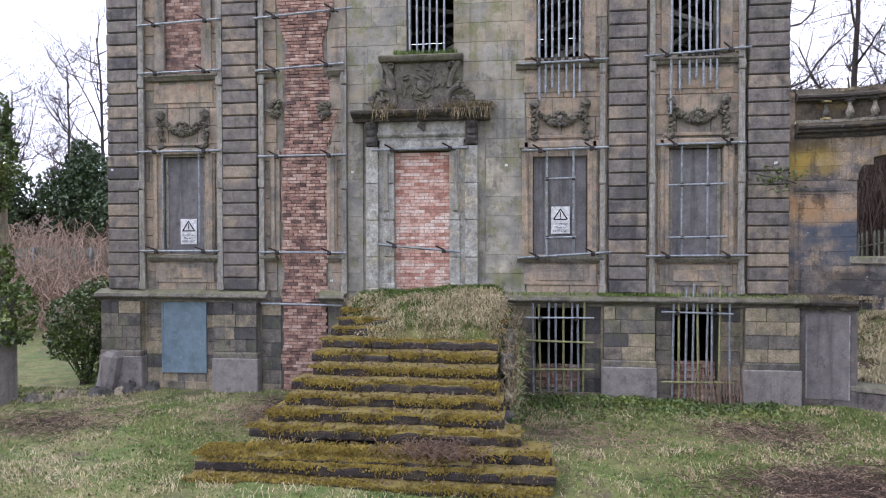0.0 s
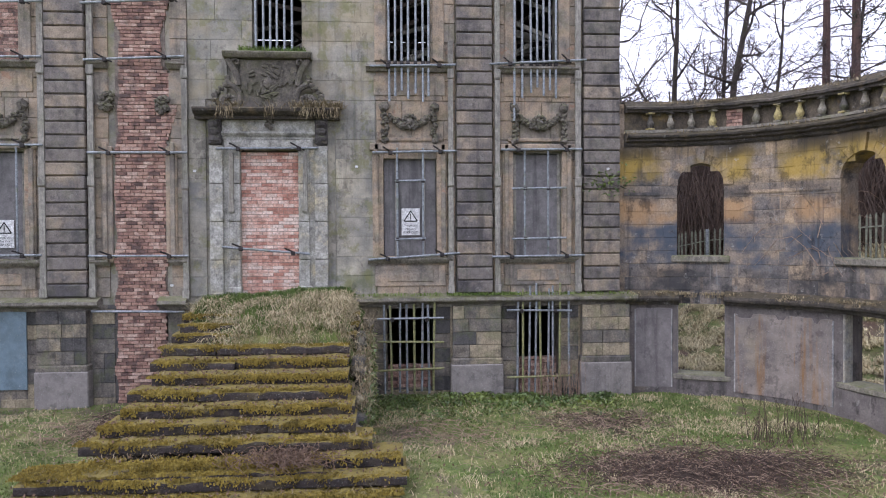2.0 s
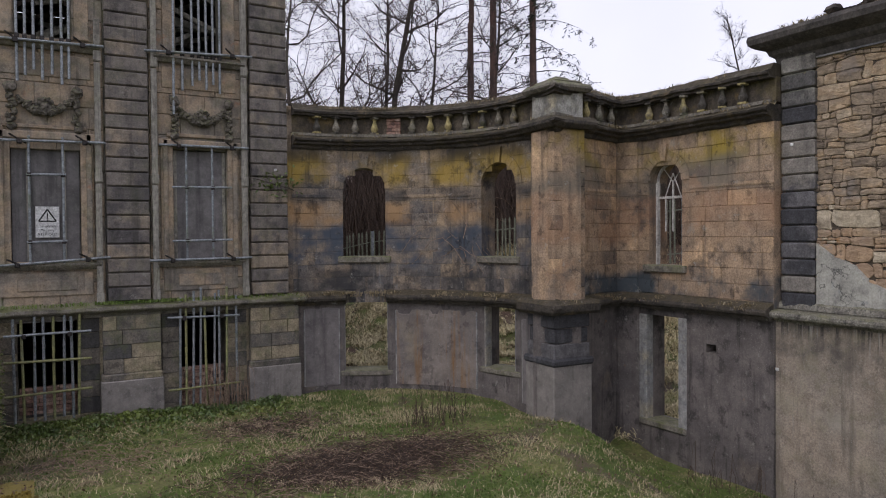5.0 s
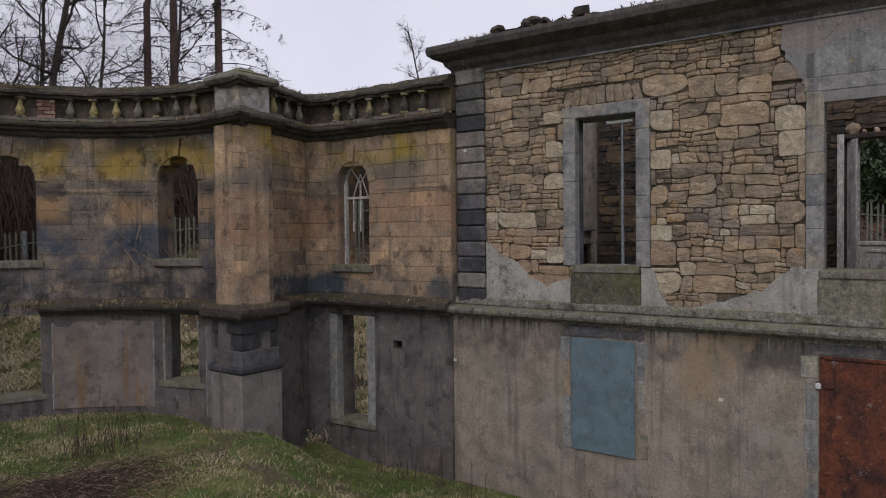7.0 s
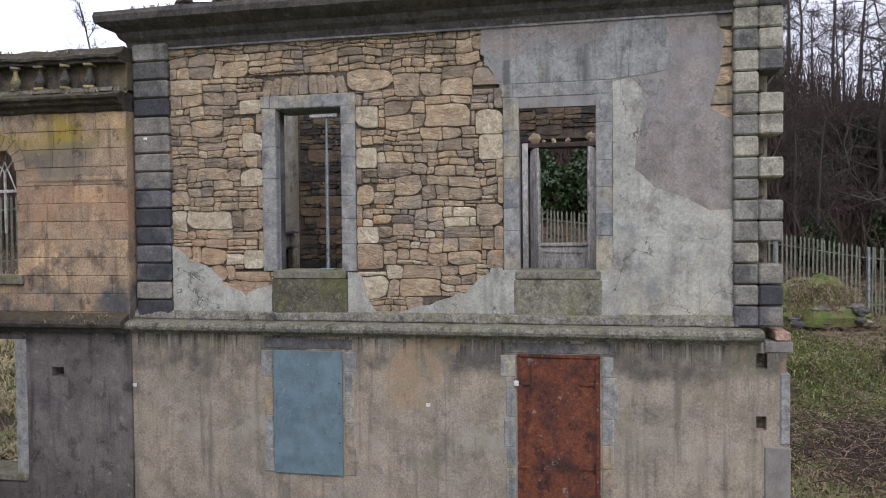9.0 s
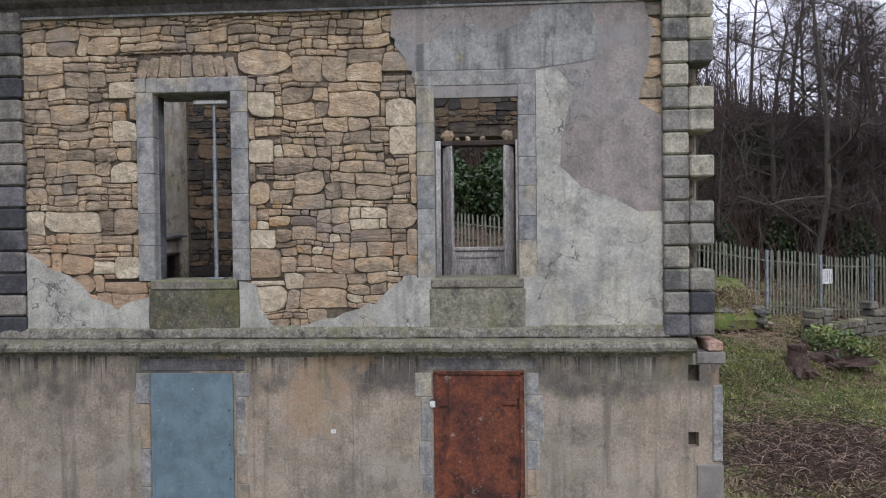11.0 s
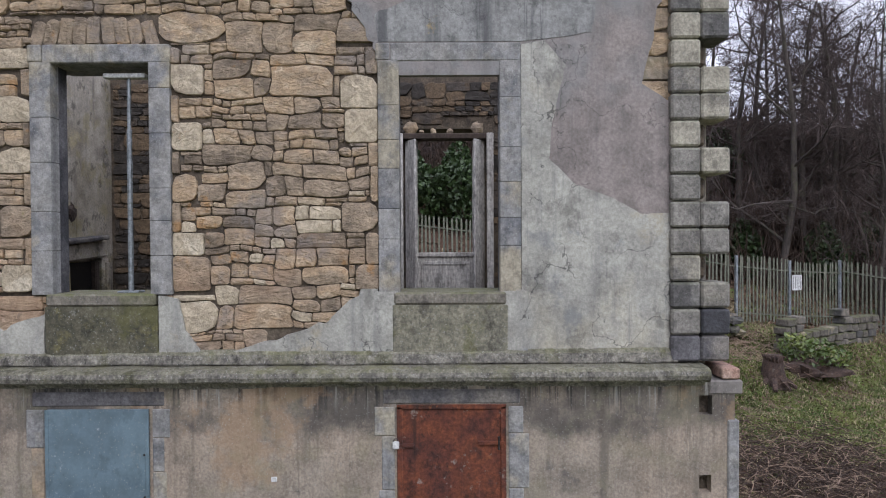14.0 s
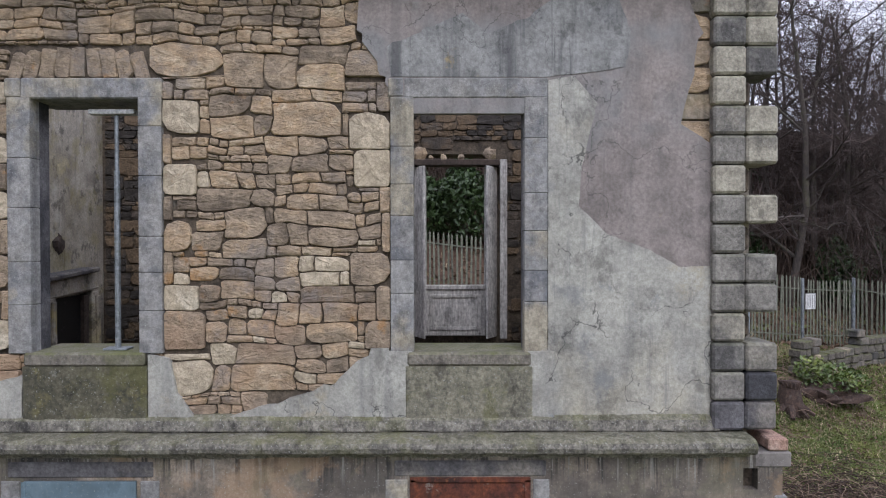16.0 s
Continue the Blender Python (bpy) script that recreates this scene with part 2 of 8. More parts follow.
pier_top = weathered("quadrant_stone", [srgb(120, 106, 94), srgb(170, 146, 120), srgb(150, 130, 110), srgb(194, 164, 130)], 0.9, rand=0.35, bump=0.35, streak=0.55, streak_col=srgb(70, 64, 62), bands=((4.9, 5.6, srgb(168, 146, 50), 0.85), (2.1, 2.7, srgb(72, 80, 86), 1.0), (4.35, 5.0, srgb(122, 116, 104), 0.75), (3.4, 4.3, srgb(178, 132, 98), 0.4)), patch=((0.7, srgb(184, 146, 114), 0.60, 0.4), (0.5, srgb(84, 80, 78), 0.58, 0.65), (1.6, srgb(164, 158, 146), 0.63, 0.5)), grime=0.8, wave=0.6, tone=0.80)
arc_stone = weathered("quadrant_arc_stone", [srgb(78, 76, 76), srgb(122, 114, 106), srgb(138, 124, 108), srgb(162, 142, 116)], 0.9, rand=0.32, bump=0.35, streak=0.65, streak_col=srgb(44, 44, 46), bands=((4.75, 5.4, srgb(168, 140, 44), 0.75), (2.2, 2.75, srgb(48, 50, 54), 0.9), (2.85, 3.75, srgb(74, 82, 94), 1.0), (3.85, 4.30, srgb(176, 138, 92), 0.7), (4.35, 4.6, srgb(58, 58, 60), 0.8), (5.25, 5.6, srgb(60, 54, 48), 0.8)), patch=((0.9, srgb(164, 128, 96), 0.63, 0.45), (0.6, srgb(50, 50, 52), 0.57, 0.75), (0.45, srgb(112, 124, 134), 0.60, 0.5)), grime=0.8, wave=0.5, tone=0.8)
harl_arc = weathered("quadrant_harling", [srgb(80, 76, 76), srgb(122, 114, 110), srgb(100, 94, 92), srgb(138, 124, 110)], 0.7, streak=0.75, streak_col=srgb(50, 47, 46), bump=0.3, speck=0.35, patch=((0.55, srgb(176, 120, 32), 0.63, 0.8), (0.8, srgb(62, 58, 58), 0.57, 0.7), (2.2, srgb(160, 154, 146), 0.66, 0.6)), mottle=0.25, grime=0.8)
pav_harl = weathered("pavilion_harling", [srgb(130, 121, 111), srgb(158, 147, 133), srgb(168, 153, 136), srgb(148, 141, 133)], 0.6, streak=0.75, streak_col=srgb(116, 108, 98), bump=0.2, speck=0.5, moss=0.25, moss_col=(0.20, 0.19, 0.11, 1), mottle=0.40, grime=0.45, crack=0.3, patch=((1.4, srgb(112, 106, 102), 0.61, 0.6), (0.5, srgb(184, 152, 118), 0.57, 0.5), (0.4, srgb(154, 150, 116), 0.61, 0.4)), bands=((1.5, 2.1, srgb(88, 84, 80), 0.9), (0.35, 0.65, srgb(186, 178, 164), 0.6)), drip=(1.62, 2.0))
rubble_stone = weathered("rubble_stone", [srgb(120, 107, 92), srgb(154, 138, 118), srgb(168, 150, 127), srgb(178, 154, 124), srgb(196, 178, 152)], 1.7, rand=0.31, bump=1.0, fine=24, patch=((1.1, srgb(188, 140, 82), 0.60, 0.6), (2.6, srgb(158, 146, 98), 0.63, 0.5), (5.0, srgb(108, 100, 92), 0.61, 0.5), (0.7, srgb(152, 144, 138), 0.57, 0.55)), grain_z=2.0, mottle=0.35, bands=((2.2, 3.6, srgb(196, 158, 124), 0.4),), tone=0.81)
pale_rubble = weathered("pale_rubble", [srgb(160, 146, 126), srgb(196, 182, 158), srgb(180, 166, 142), srgb(206, 194, 172)], 2.4, rand=0.25, bump=0.8, mottle=0.3, patch=((2.0, srgb(186, 146, 98), 0.64, 0.5), (1.4, srgb(136, 128, 118), 0.62, 0.5)), tone=0.80)
# Tone set low so that the colour carries the dimness of the rooms.
shade_toned_rubble = weathered("shade_toned_rubble", [srgb(74, 68, 62), srgb(112, 100, 88), srgb(94, 86, 78), srgb(132, 112, 88)], 2.0, rand=1.0, bump=0.6, tone=0.48)
joint_earth = weathered("joint_earth", [srgb(62, 54, 46), srgb(104, 92, 78), srgb(128, 116, 98)], 5, bump=0.6, tone=0.55)
render_grey = weathered("lime_render", [srgb(142, 142, 136), srgb(174, 172, 162), srgb(160, 158, 150), srgb(180, 174, 156)], 0.7, streak=0.5, streak_col=srgb(112, 115, 116), bump=0.22, speck=0.35, mottle=0.32, grime=0.5, crack=0.75, patch=((0.8, srgb(126, 129, 131), 0.58, 0.6), (0.5, srgb(174, 160, 128), 0.58, 0.5), (1.9, srgb(140, 146, 150), 0.61, 0.5)), tone=0.80)
render_brown = weathered("render_undercoat", [srgb(132, 124, 120), srgb(150, 141, 136), srgb(142, 133, 128)], 0.8, streak=0.35, streak_col=srgb(108, 104, 104), bump=0.24, mottle=0.28, grime=0.35, crack=0.5, patch=((0.7, srgb(158, 156, 152), 0.60, 0.6), (1.6, srgb(176, 160, 132), 0.66, 0.5)), bands=((4.95, 6.15, srgb(150, 152, 152), 0.75),), wave=0.8, tone=0.74)
render_top = weathered("render_topcoat", [srgb(108, 109, 111), srgb(148, 148, 145), srgb(126, 126, 126)], 1.0, streak=0.8, streak_col=srgb(86, 86, 88), bump=0.22, mottle=0.35, grime=0.6, crack=0.4, patch=((0.9, srgb(182, 160, 110), 0.60, 0.7), (1.6, srgb(96, 96, 100), 0.58, 0.6)), tone=0.80)
margin_stone = weathered("margin_stone", [srgb(112, 113, 116), srgb(152, 150, 146), srgb(136, 136, 136), srgb(164, 156, 138)], 1.9, rand=0.34, streak=0.35, bump=0.4, speck=0.5, moss=0.05, moss_col=(0.24, 0.21, 0.11, 1), mottle=0.38, grime=0.5, patch=((1.6, srgb(94, 97, 102), 0.60, 0.5),), tone=0.80)
quoin_stone = weathered("quoin_stone", [srgb(96, 94, 92), srgb(146, 142, 134), srgb(122, 118, 112), srgb(170, 164, 148)], 1.4, rand=0.8, streak=0.3, bump=0.4, speck=0.3, patch=((2.2, srgb(168, 150, 72), 0.66, 0.6),), top=0.2, grime=0.6)
# Sooty stone; its dark colour also gives the window reveals their shade.
dark_quoin = weathered("soot_and_shade_stone", [srgb(68, 68, 72), srgb(112, 110, 112), srgb(92, 90, 92), srgb(138, 132, 124)], 1.4, rand=0.8, streak=0.3, bump=0.4)
white_paint = weathered("flaking_white_paint", [srgb(134, 130, 126), srgb(184, 181, 176), srgb(162, 158, 153)], 4, bump=0.2, streak=0.5, streak_col=srgb(96, 88, 82), grain_z=0.2, grime=0.6, tone=1.0)
inner_plaster = weathered("inner_plaster", [srgb(112, 106, 98), srgb(168, 160, 146), srgb(144, 136, 120), srgb(180, 166, 126)], 0.9, streak=0.6, bump=0.3, moss=0.35, moss_col=(0.20, 0.17, 0.05, 1), mottle=0.35, grime=0.9, patch=((1.3, srgb(70, 66, 64), 0.6, 0.7), (0.9, srgb(196, 190, 176), 0.58, 0.6), (0.7, srgb(176, 156, 92), 0.58, 0.6)), tone=0.85)
sign_white = weathered("sign_white", [srgb(212, 212, 210), srgb(226, 226, 224)], 3, rough=0.4, bump=0)
ink = weathered("sign_ink", [srgb(22, 22, 22), srgb(30, 30, 30)], 3, rough=0.5, bump=0)
char_wood = weathered("dark_timber", [srgb(46, 40, 36), srgb(78, 66, 58), srgb(60, 52, 46)], 3, bump=0.3)
fence_paint = weathered("palisade_steel", [srgb(92, 96, 80), srgb(124, 126, 110), srgb(106, 109, 94)], 2, rough=0.6, metal=0.2, streak=0.4, bump=0.05)
moss_tread = weathered("mossy_step", [srgb(30, 26, 26), srgb(60, 52, 49), srgb(43, 37, 36)], 2.6, moss=0.15, top=0.9, moss_col=(0.155, 0.12, 0.024, 1), bump=0.9, fine=22, speck=0.35, patch=((3.2, srgb(128, 122, 116), 0.66, 0.7), (1.6, srgb(92, 68, 52), 0.6, 0.6)))
bark = weathered("bark", [srgb(50, 46, 44), srgb(82, 74, 68), srgb(66, 60, 56)], 3, bump=0.4, moss=0.15, grain_z=0.3)
pine_bark = weathered("pine_bark", [srgb(58, 46, 44), srgb(98, 76, 68), srgb(76, 62, 56)], 3, bump=0.4, grain_z=0.3)
twig = weathered("twig", [srgb(66, 56, 54), srgb(96, 82, 76)], 2, bump=0)
bramble_mat = weathered("bramble_stem", [srgb(110, 90, 80), srgb(158, 136, 116), srgb(134, 112, 96)], 2, bump=0)
leaf_dark = weathered("evergreen_leaf", [(0.018, 0.036, 0.011, 1), (0.05, 0.088, 0.022, 1), (0.03, 0.057, 0.016, 1)], 1.5, rough=0.5, bump=0, rand=0.3)
leaf_ivy = weathered("ivy_leaf", [(0.035, 0.065, 0.016, 1), (0.10, 0.15, 0.03, 1), (0.22, 0.25, 0.05, 1)], 1.3, rough=0.4, bump=0)
needle = weathered("needle", [(0.02, 0.032, 0.016, 1), (0.045, 0.062, 0.028, 1)], 2, bump=0)
grass_green = weathered("grass_green", [(0.055, 0.10, 0.018, 1), (0.12, 0.18, 0.035, 1), (0.21, 0.24, 0.07, 1)], 0.8, bump=0, tone=0.72)
grass_straw = weathered("grass_straw", [(0.34, 0.28, 0.16, 1), (0.50, 0.42, 0.25, 1), (0.62, 0.53, 0.34, 1)], 2.5, bump=0)
turf = weathered("turf", [srgb(116, 100, 80), srgb(106, 122, 54), srgb(128, 126, 76), srgb(98, 118, 48), srgb(140, 122, 98)], 0.55, bump=0.9, fine=18, patch=((0.35, srgb(112, 94, 82), 0.54, 0.8), (1.2, srgb(158, 142, 108), 0.64, 0.5), (0.8, srgb(90, 116, 40), 0.54, 0.8)), under=[srgb(62, 48, 40), srgb(116, 90, 72), srgb(92, 70, 56), srgb(138, 114, 92)], tone=0.57)
red_rot = weathered("rotten_wood", [srgb(38, 31, 28), srgb(82, 64, 54), srgb(60, 46, 40), srgb(110, 94, 80)], 4, bump=0.7)
litter = weathered("leaf_litter", [srgb(74, 58, 48), srgb(124, 100, 80), srgb(98, 78, 64), srgb(142, 120, 98)], 6, bump=0.6)
wood_floor = weathered("wood_floor", [srgb(66, 54, 46), srgb(104, 86, 72), srgb(84, 68, 58), srgb(122, 104, 86)], 0.7, bump=0.9, fine=14, patch=((0.4, srgb(96, 98, 60), 0.6, 0.5),))
baluster_stone = weathered("baluster_stone", [srgb(78, 74, 68), srgb(148, 142, 128), srgb(116, 110, 98), srgb(172, 158, 108)], 3.0, rand=0.9, moss=0.2, bump=0.5, grime=0.7)
parapet_stone = weathered("parapet_stone", [srgb(58, 52, 46), srgb(104, 94, 80), srgb(82, 74, 64), srgb(138, 116, 70)], 1.6, streak=0.6, bump=0.4, moss=0.25, moss_col=(0.16, 0.13, 0.03, 1), grime=0.8)
dark_twig = weathered("dark_twig", [srgb(58, 46, 40), srgb(92, 74, 62), srgb(74, 58, 50)], 2, bump=0, tone=0.55)
dark_carving = weathered("sooty_carving", [srgb(44, 42, 44), srgb(88, 84, 80), srgb(62, 58, 58), srgb(120, 112, 100)], 5.0, bump=0.5, top=0.3)
eaves_stone = weathered("eaves_stone", [srgb(50, 48, 47), srgb(94, 89, 84), srgb(70, 66, 63), srgb(122, 115, 104)], 2.6, top=0.2, moss=0.04, moss_col=(0.10, 0.10, 0.03, 1), bump=0.5, streak=0.4, grime=0.6)
pale_straw = weathered("pale_straw", [(0.34, 0.30, 0.15, 1), (0.52, 0.45, 0.27, 1), (0.62, 0.54, 0.34, 1), (0.24, 0.27, 0.08, 1)], 0.9, bump=0, tone=0.9)
bank_moss = weathered("bank_moss", [(0.06, 0.09, 0.015, 1), (0.12, 0.15, 0.03, 1), (0.20, 0.20, 0.05, 1)], 1.2, bump=0)
dry_brown = weathered("dead_brown_grass", [(0.16, 0.12, 0.07, 1), (0.30, 0.24, 0.14, 1), (0.44, 0.37, 0.23, 1)], 5, bump=0)
coat_grey = weathered("old_render_grey", [srgb(96, 92, 94), srgb(132, 126, 124), srgb(114, 108, 108)], 0.9, streak=0.5, streak_col=srgb(66, 62, 62), bump=0.2, speck=0.4, mottle=0.15, grime=0.5)
coat_stained = weathered("old_render_stained", [srgb(104, 98, 96), srgb(142, 132, 124), srgb(122, 114, 110), srgb(150, 138, 120)], 0.8, streak=0.65, streak_col=srgb(150, 106, 40), bump=0.2, speck=0.5, mottle=0.15, grime=0.6, patch=((0.9, srgb(88, 80, 76), 0.6, 0.6),))


# ---- building helpers ----
class Shape:
    """Vertices and faces of one mesh, gathered piece by piece."""

    def __init__(self):
        self.v, self.f = [], []

    def add(self, verts, faces):
        k = len(self.v)
        self.v += [tuple(p) for p in verts]
        self.f += [tuple(i + k for i in f) for f in faces]
        return self

    def box(self, x0, x1, y0, y1, z0, z1, c=0.0, m=None):
        """A box with chamfered edges."""
        if isinstance(c, (int, float)) and c <= 0:
            vs = [(x, y, z) for x in (x0, x1) for y in (y0, y1) for z in (z0, z1)]
            fs = [(0, 1, 3, 2), (4, 6, 7, 5), (0, 4, 5, 1), (2, 3, 7, 6), (0, 2, 6, 4), (1, 5, 7, 3)]
        else:
            vs, fs = chamfered(x0, x1, y0, y1, z0, z1, c)
        if m is not None:
            vs = [m @ Vector(p) for p in vs]
        return self.add(vs, fs)

    def tube(self, a, b, r0, r1=None, n=8, caps=True):
        """A tapered round bar from a to b."""
        a, b = Vector(a), Vector(b)
        r1 = r0 if r1 is None else r1
        d = (b - a).normalized()
        s = d.orthogonal().normalized()
        t = d.cross(s)
        ring = [(math.cos(2 * math.pi * k / n), math.sin(2 * math.pi * k / n)) for k in range(n)]
        vs = [a + r0 * (c * s + q * t) for c, q in ring] + [b + r1 * (c * s + q * t) for c, q in ring]
        fs = [(k, (k + 1) % n, n + (k + 1) % n, n + k) for k in range(n)]
        if caps:
            fs += [tuple(reversed(range(n))), tuple(range(n, 2 * n))]
        return self.add(vs, fs)

    def lathe(self, centre, prof, n=12):
        """A turned form: (radius, height) pairs about a vertical axis."""
        cx, cy, cz = centre
        vs = [(cx + r * math.cos(2 * math.pi * k / n), cy + r * math.sin(2 * math.pi * k / n), cz + h) for r, h in prof for k in range(n)]
        fs = [(j * n + k, j * n + (k + 1) % n, (j + 1) * n + (k + 1) % n, (j + 1) * n + k) for j in range(len(prof) - 1) for k in range(n)]
        fs += [tuple(reversed(range(n))), tuple(range((len(prof) - 1) * n, len(prof) * n))]
        return self.add(vs, fs)

    def blob(self, c, rx, ry, rz, n=8, rough=0.15):
        """A lumpy rounded form."""
        vs, rows = [], max(4, n // 2 + 1)
        for j in range(rows + 1):
            th = math.pi * j / rows
            for k in range(n):
                ph = 2 * math.pi * k / n
                q = 1 + rough * random.uniform(-1, 1)
                vs.append((c[0] + rx * q * math.sin(th) * math.cos(ph), c[1] + ry * q * math.sin(th) * math.sin(ph), c[2] + rz * q * math.cos(th)))
        fs = [(j * n + k, (j + 1) * n + k, (j + 1) * n + (k + 1) % n, j * n + (k + 1) % n) for j in range(rows) for k in range(n)]
        return self.add(vs, fs)

    def sweep(self, path, prof, closed_ends=True):
        """A moulding: the section prof of (out, z) pushed along path of (x, y, nx, ny)."""
        n = len(prof)
        vs = [(x + o * nx, y + o * ny, z) for x, y, nx, ny in path for o, z in prof]
        fs = [(j * n + k, (j + 1) * n + k, (j + 1) * n + (k + 1) % n, j * n + (k + 1) % n) for j in range(len(path) - 1) for k in range(n)]
        if closed_ends:
            fs += [tuple(range(n)), tuple(reversed(range((len(path) - 1) * n, len(path) * n)))]
        return self.add(vs, fs)

    def worn(self, amount, freq=3.0, seed=0.0):
        """Wander of every vertex, coarse and fine, as old stone edges have."""
        out = []
        for p in self.v:
            q = Vector(p) * freq + Vector((seed, seed * 1.3, 0))
            d = noise.noise_vector(q) * amount + noise.noise_vector(q * 3.7) * amount * 0.5
            out.append((p[0] + d.x, p[1] + d.y, p[2] + d.z * 0.7))
        self.v = out
        return self

    def make(self, name, mat, parent=None, label="", smooth=False):
        me = bpy.data.meshes.new(name)
        me.from_pydata(self.v, [], self.f)
        bm = bmesh.new()
        bm.from_mesh(me)
        bmesh.ops.recalc_face_normals(bm, faces=bm.faces)
        bm.to_mesh(me)
        bm.free()
        me.materials.append(mat)
        if smooth:
            me.polygons.foreach_set("use_smooth", [True] * len(me.polygons))
        ob = new(name, me)
        if parent is not None:
            ob.parent = parent
        return tagged(ob, label)

    def raw(self, name, mat, parent=None, label="", smooth=False):
        """As make(), for large meshes whose faces need no turning."""
        me = bpy.data.meshes.new(name)
        me.from_pydata(self.v, [], self.f)
        me.materials.append(mat)
        if smooth:
            me.polygons.foreach_set("use_smooth", [True] * len(me.polygons))
        ob = new(name, me)
        if parent is not None:
            ob.parent = parent
        return tagged(ob, label)


def chamfered(x0, x1, y0, y1, z0, z1, c):
    cx, cy, cz = (c, c, c) if isinstance(c, (int, float)) else c
    cx, cy, cz = min(cx, abs(x1 - x0) * 0.45), min(cy, abs(y1 - y0) * 0.45), min(cz, abs(z1 - z0) * 0.45)
    vs, ix = [], {}
    for i, x in enumerate((x0, x1)):
        for j, y in enumerate((y0, y1)):
            for k, z in enumerate((z0, z1)):
                sx, sy, sz = (1 - 2 * i) * cx, (1 - 2 * j) * cy, (1 - 2 * k) * cz
                for a, p in enumerate(((x, y + sy, z + sz), (x + sx, y, z + sz), (x + sx, y + sy, z))):
                    ix[i, j, k, a] = len(vs)
                    vs.append(p)
    fs = []
    for i in (0, 1):
        fs.append(tuple(ix[i, j, k, 0] for j, k in ((0, 0), (1, 0), (1, 1), (0, 1))))
        fs.append(tuple(ix[j, i, k, 1] for j, k in ((0, 0), (1, 0), (1, 1), (0, 1))))
        fs.append(tuple(ix[j, k, i, 2] for j, k in ((0, 0), (1, 0), (1, 1), (0, 1))))
    for p in (0, 1):
        for q in (0, 1):
            fs.append((ix[p, q, 0, 0], ix[p, q, 1, 0], ix[p, q, 1, 1], ix[p, q, 0, 1]))
            fs.append((ix[p, 0, q, 0], ix[p, 1, q, 0], ix[p, 1, q, 2], ix[p, 0, q, 2]))
            fs.append((ix[0, p, q, 1], ix[1, p, q, 1], ix[1, p, q, 2], ix[0, p, q, 2]))
            for r in (0, 1):
                fs.append((ix[p, q, r, 0], ix[p, q, r, 1], ix[p, q, r, 2]))
    return vs, fs


def thing(name, label, category, group="", kind="", at=(0, 0, 0)):
    ob = new(name)
    ob.location = at
    return tagged(ob, label, category, group, kind)


def shared(name, shape, mat):
    """A mesh for many pieces."""
    ob = shape.make(name, mat)
    me = ob.data
    bpy.data.objects.remove(ob)
    return me


def piece(name, me, parent, m, scale=(1, 1, 1)):
    """One piece on a shared mesh, in world coordinates under its parent."""
    ob = new(name, me)
    ob.parent = parent
    ob.matrix_basis = Matrix.Translation(-parent.location) @ m @ Matrix.Diagonal((*scale, 1))
    return ob


def pierced(us, v0, v1, openings, place, thick, sub=0.4):
    """A wall of (u, v) with openings (u0, u1, bottom, spring, arched): place(u, v, d) gives the point at depth d."""
    sh = Shape()
    cuts = set(us)
    for a, b, lo, sp, arched in openings:
        cuts |= {a, b}
        if arched:
            cuts |= {a + (b - a) * (0.5 - 0.5 * math.cos(math.pi * k / 14)) for k in range(15)}
    lo_u, hi_u = min(cuts), max(cuts)
    k = 1
    while lo_u + k * sub < hi_u:
        cuts.add(lo_u + k * sub)
        k += 1
    cuts = sorted(cuts)
    cuts = [c for i, c in enumerate(cuts) if i == 0 or c - cuts[i - 1] > 1e-4]

    def head(o, u):
        a, b, lo, sp, arched = o
        if not arched:
            return sp
        r = (b - a) / 2
        return sp + math.sqrt(max(0.0, r * r - (u - a - r) ** 2))

    def quad(ps):
        sh.add([place(*p) for p in ps], [(0, 1, 2, 3)])

    for ua, ub in zip(cuts, cuts[1:]):
        mid = (ua + ub) / 2
        here = sorted((o for o in openings if o[0] < mid < o[1]), key=lambda o: o[2])
        la, lb = v0, v0
        for o in here:
            for d in (0, thick):
                quad([(ua, la, d), (ub, lb, d), (ub, o[2], d), (ua, o[2], d)])
            ha, hb = head(o, ua), head(o, ub)
            if o[2] > v0:
                quad([(ua, o[2], 0), (ub, o[2], 0), (ub, o[2], thick), (ua, o[2], thick)])
            if ha < v1:
                quad([(ua, ha, 0), (ub, hb, 0), (ub, hb, thick), (ua, ha, thick)])
            la, lb = ha, hb
        if la < v1:
            for d in (0, thick):
                quad([(ua, la, d), (ub, lb, d), (ub, v1, d), (ua, v1, d)])
        quad([(ua, v1, 0), (ub, v1, 0), (ub, v1, thick), (ua, v1, thick)])
    for a, b, lo, sp, arched in openings:
        for u in (a, b):
            quad([(u, lo, 0), (u, sp, 0), (u, sp, thick), (u, lo, thick)])
    for u in (lo_u, hi_u):
        quad([(u, v0, 0), (u, v1, 0), (u, v1, thick), (u, v0, thick)])
    return sh


block_mesh = {}


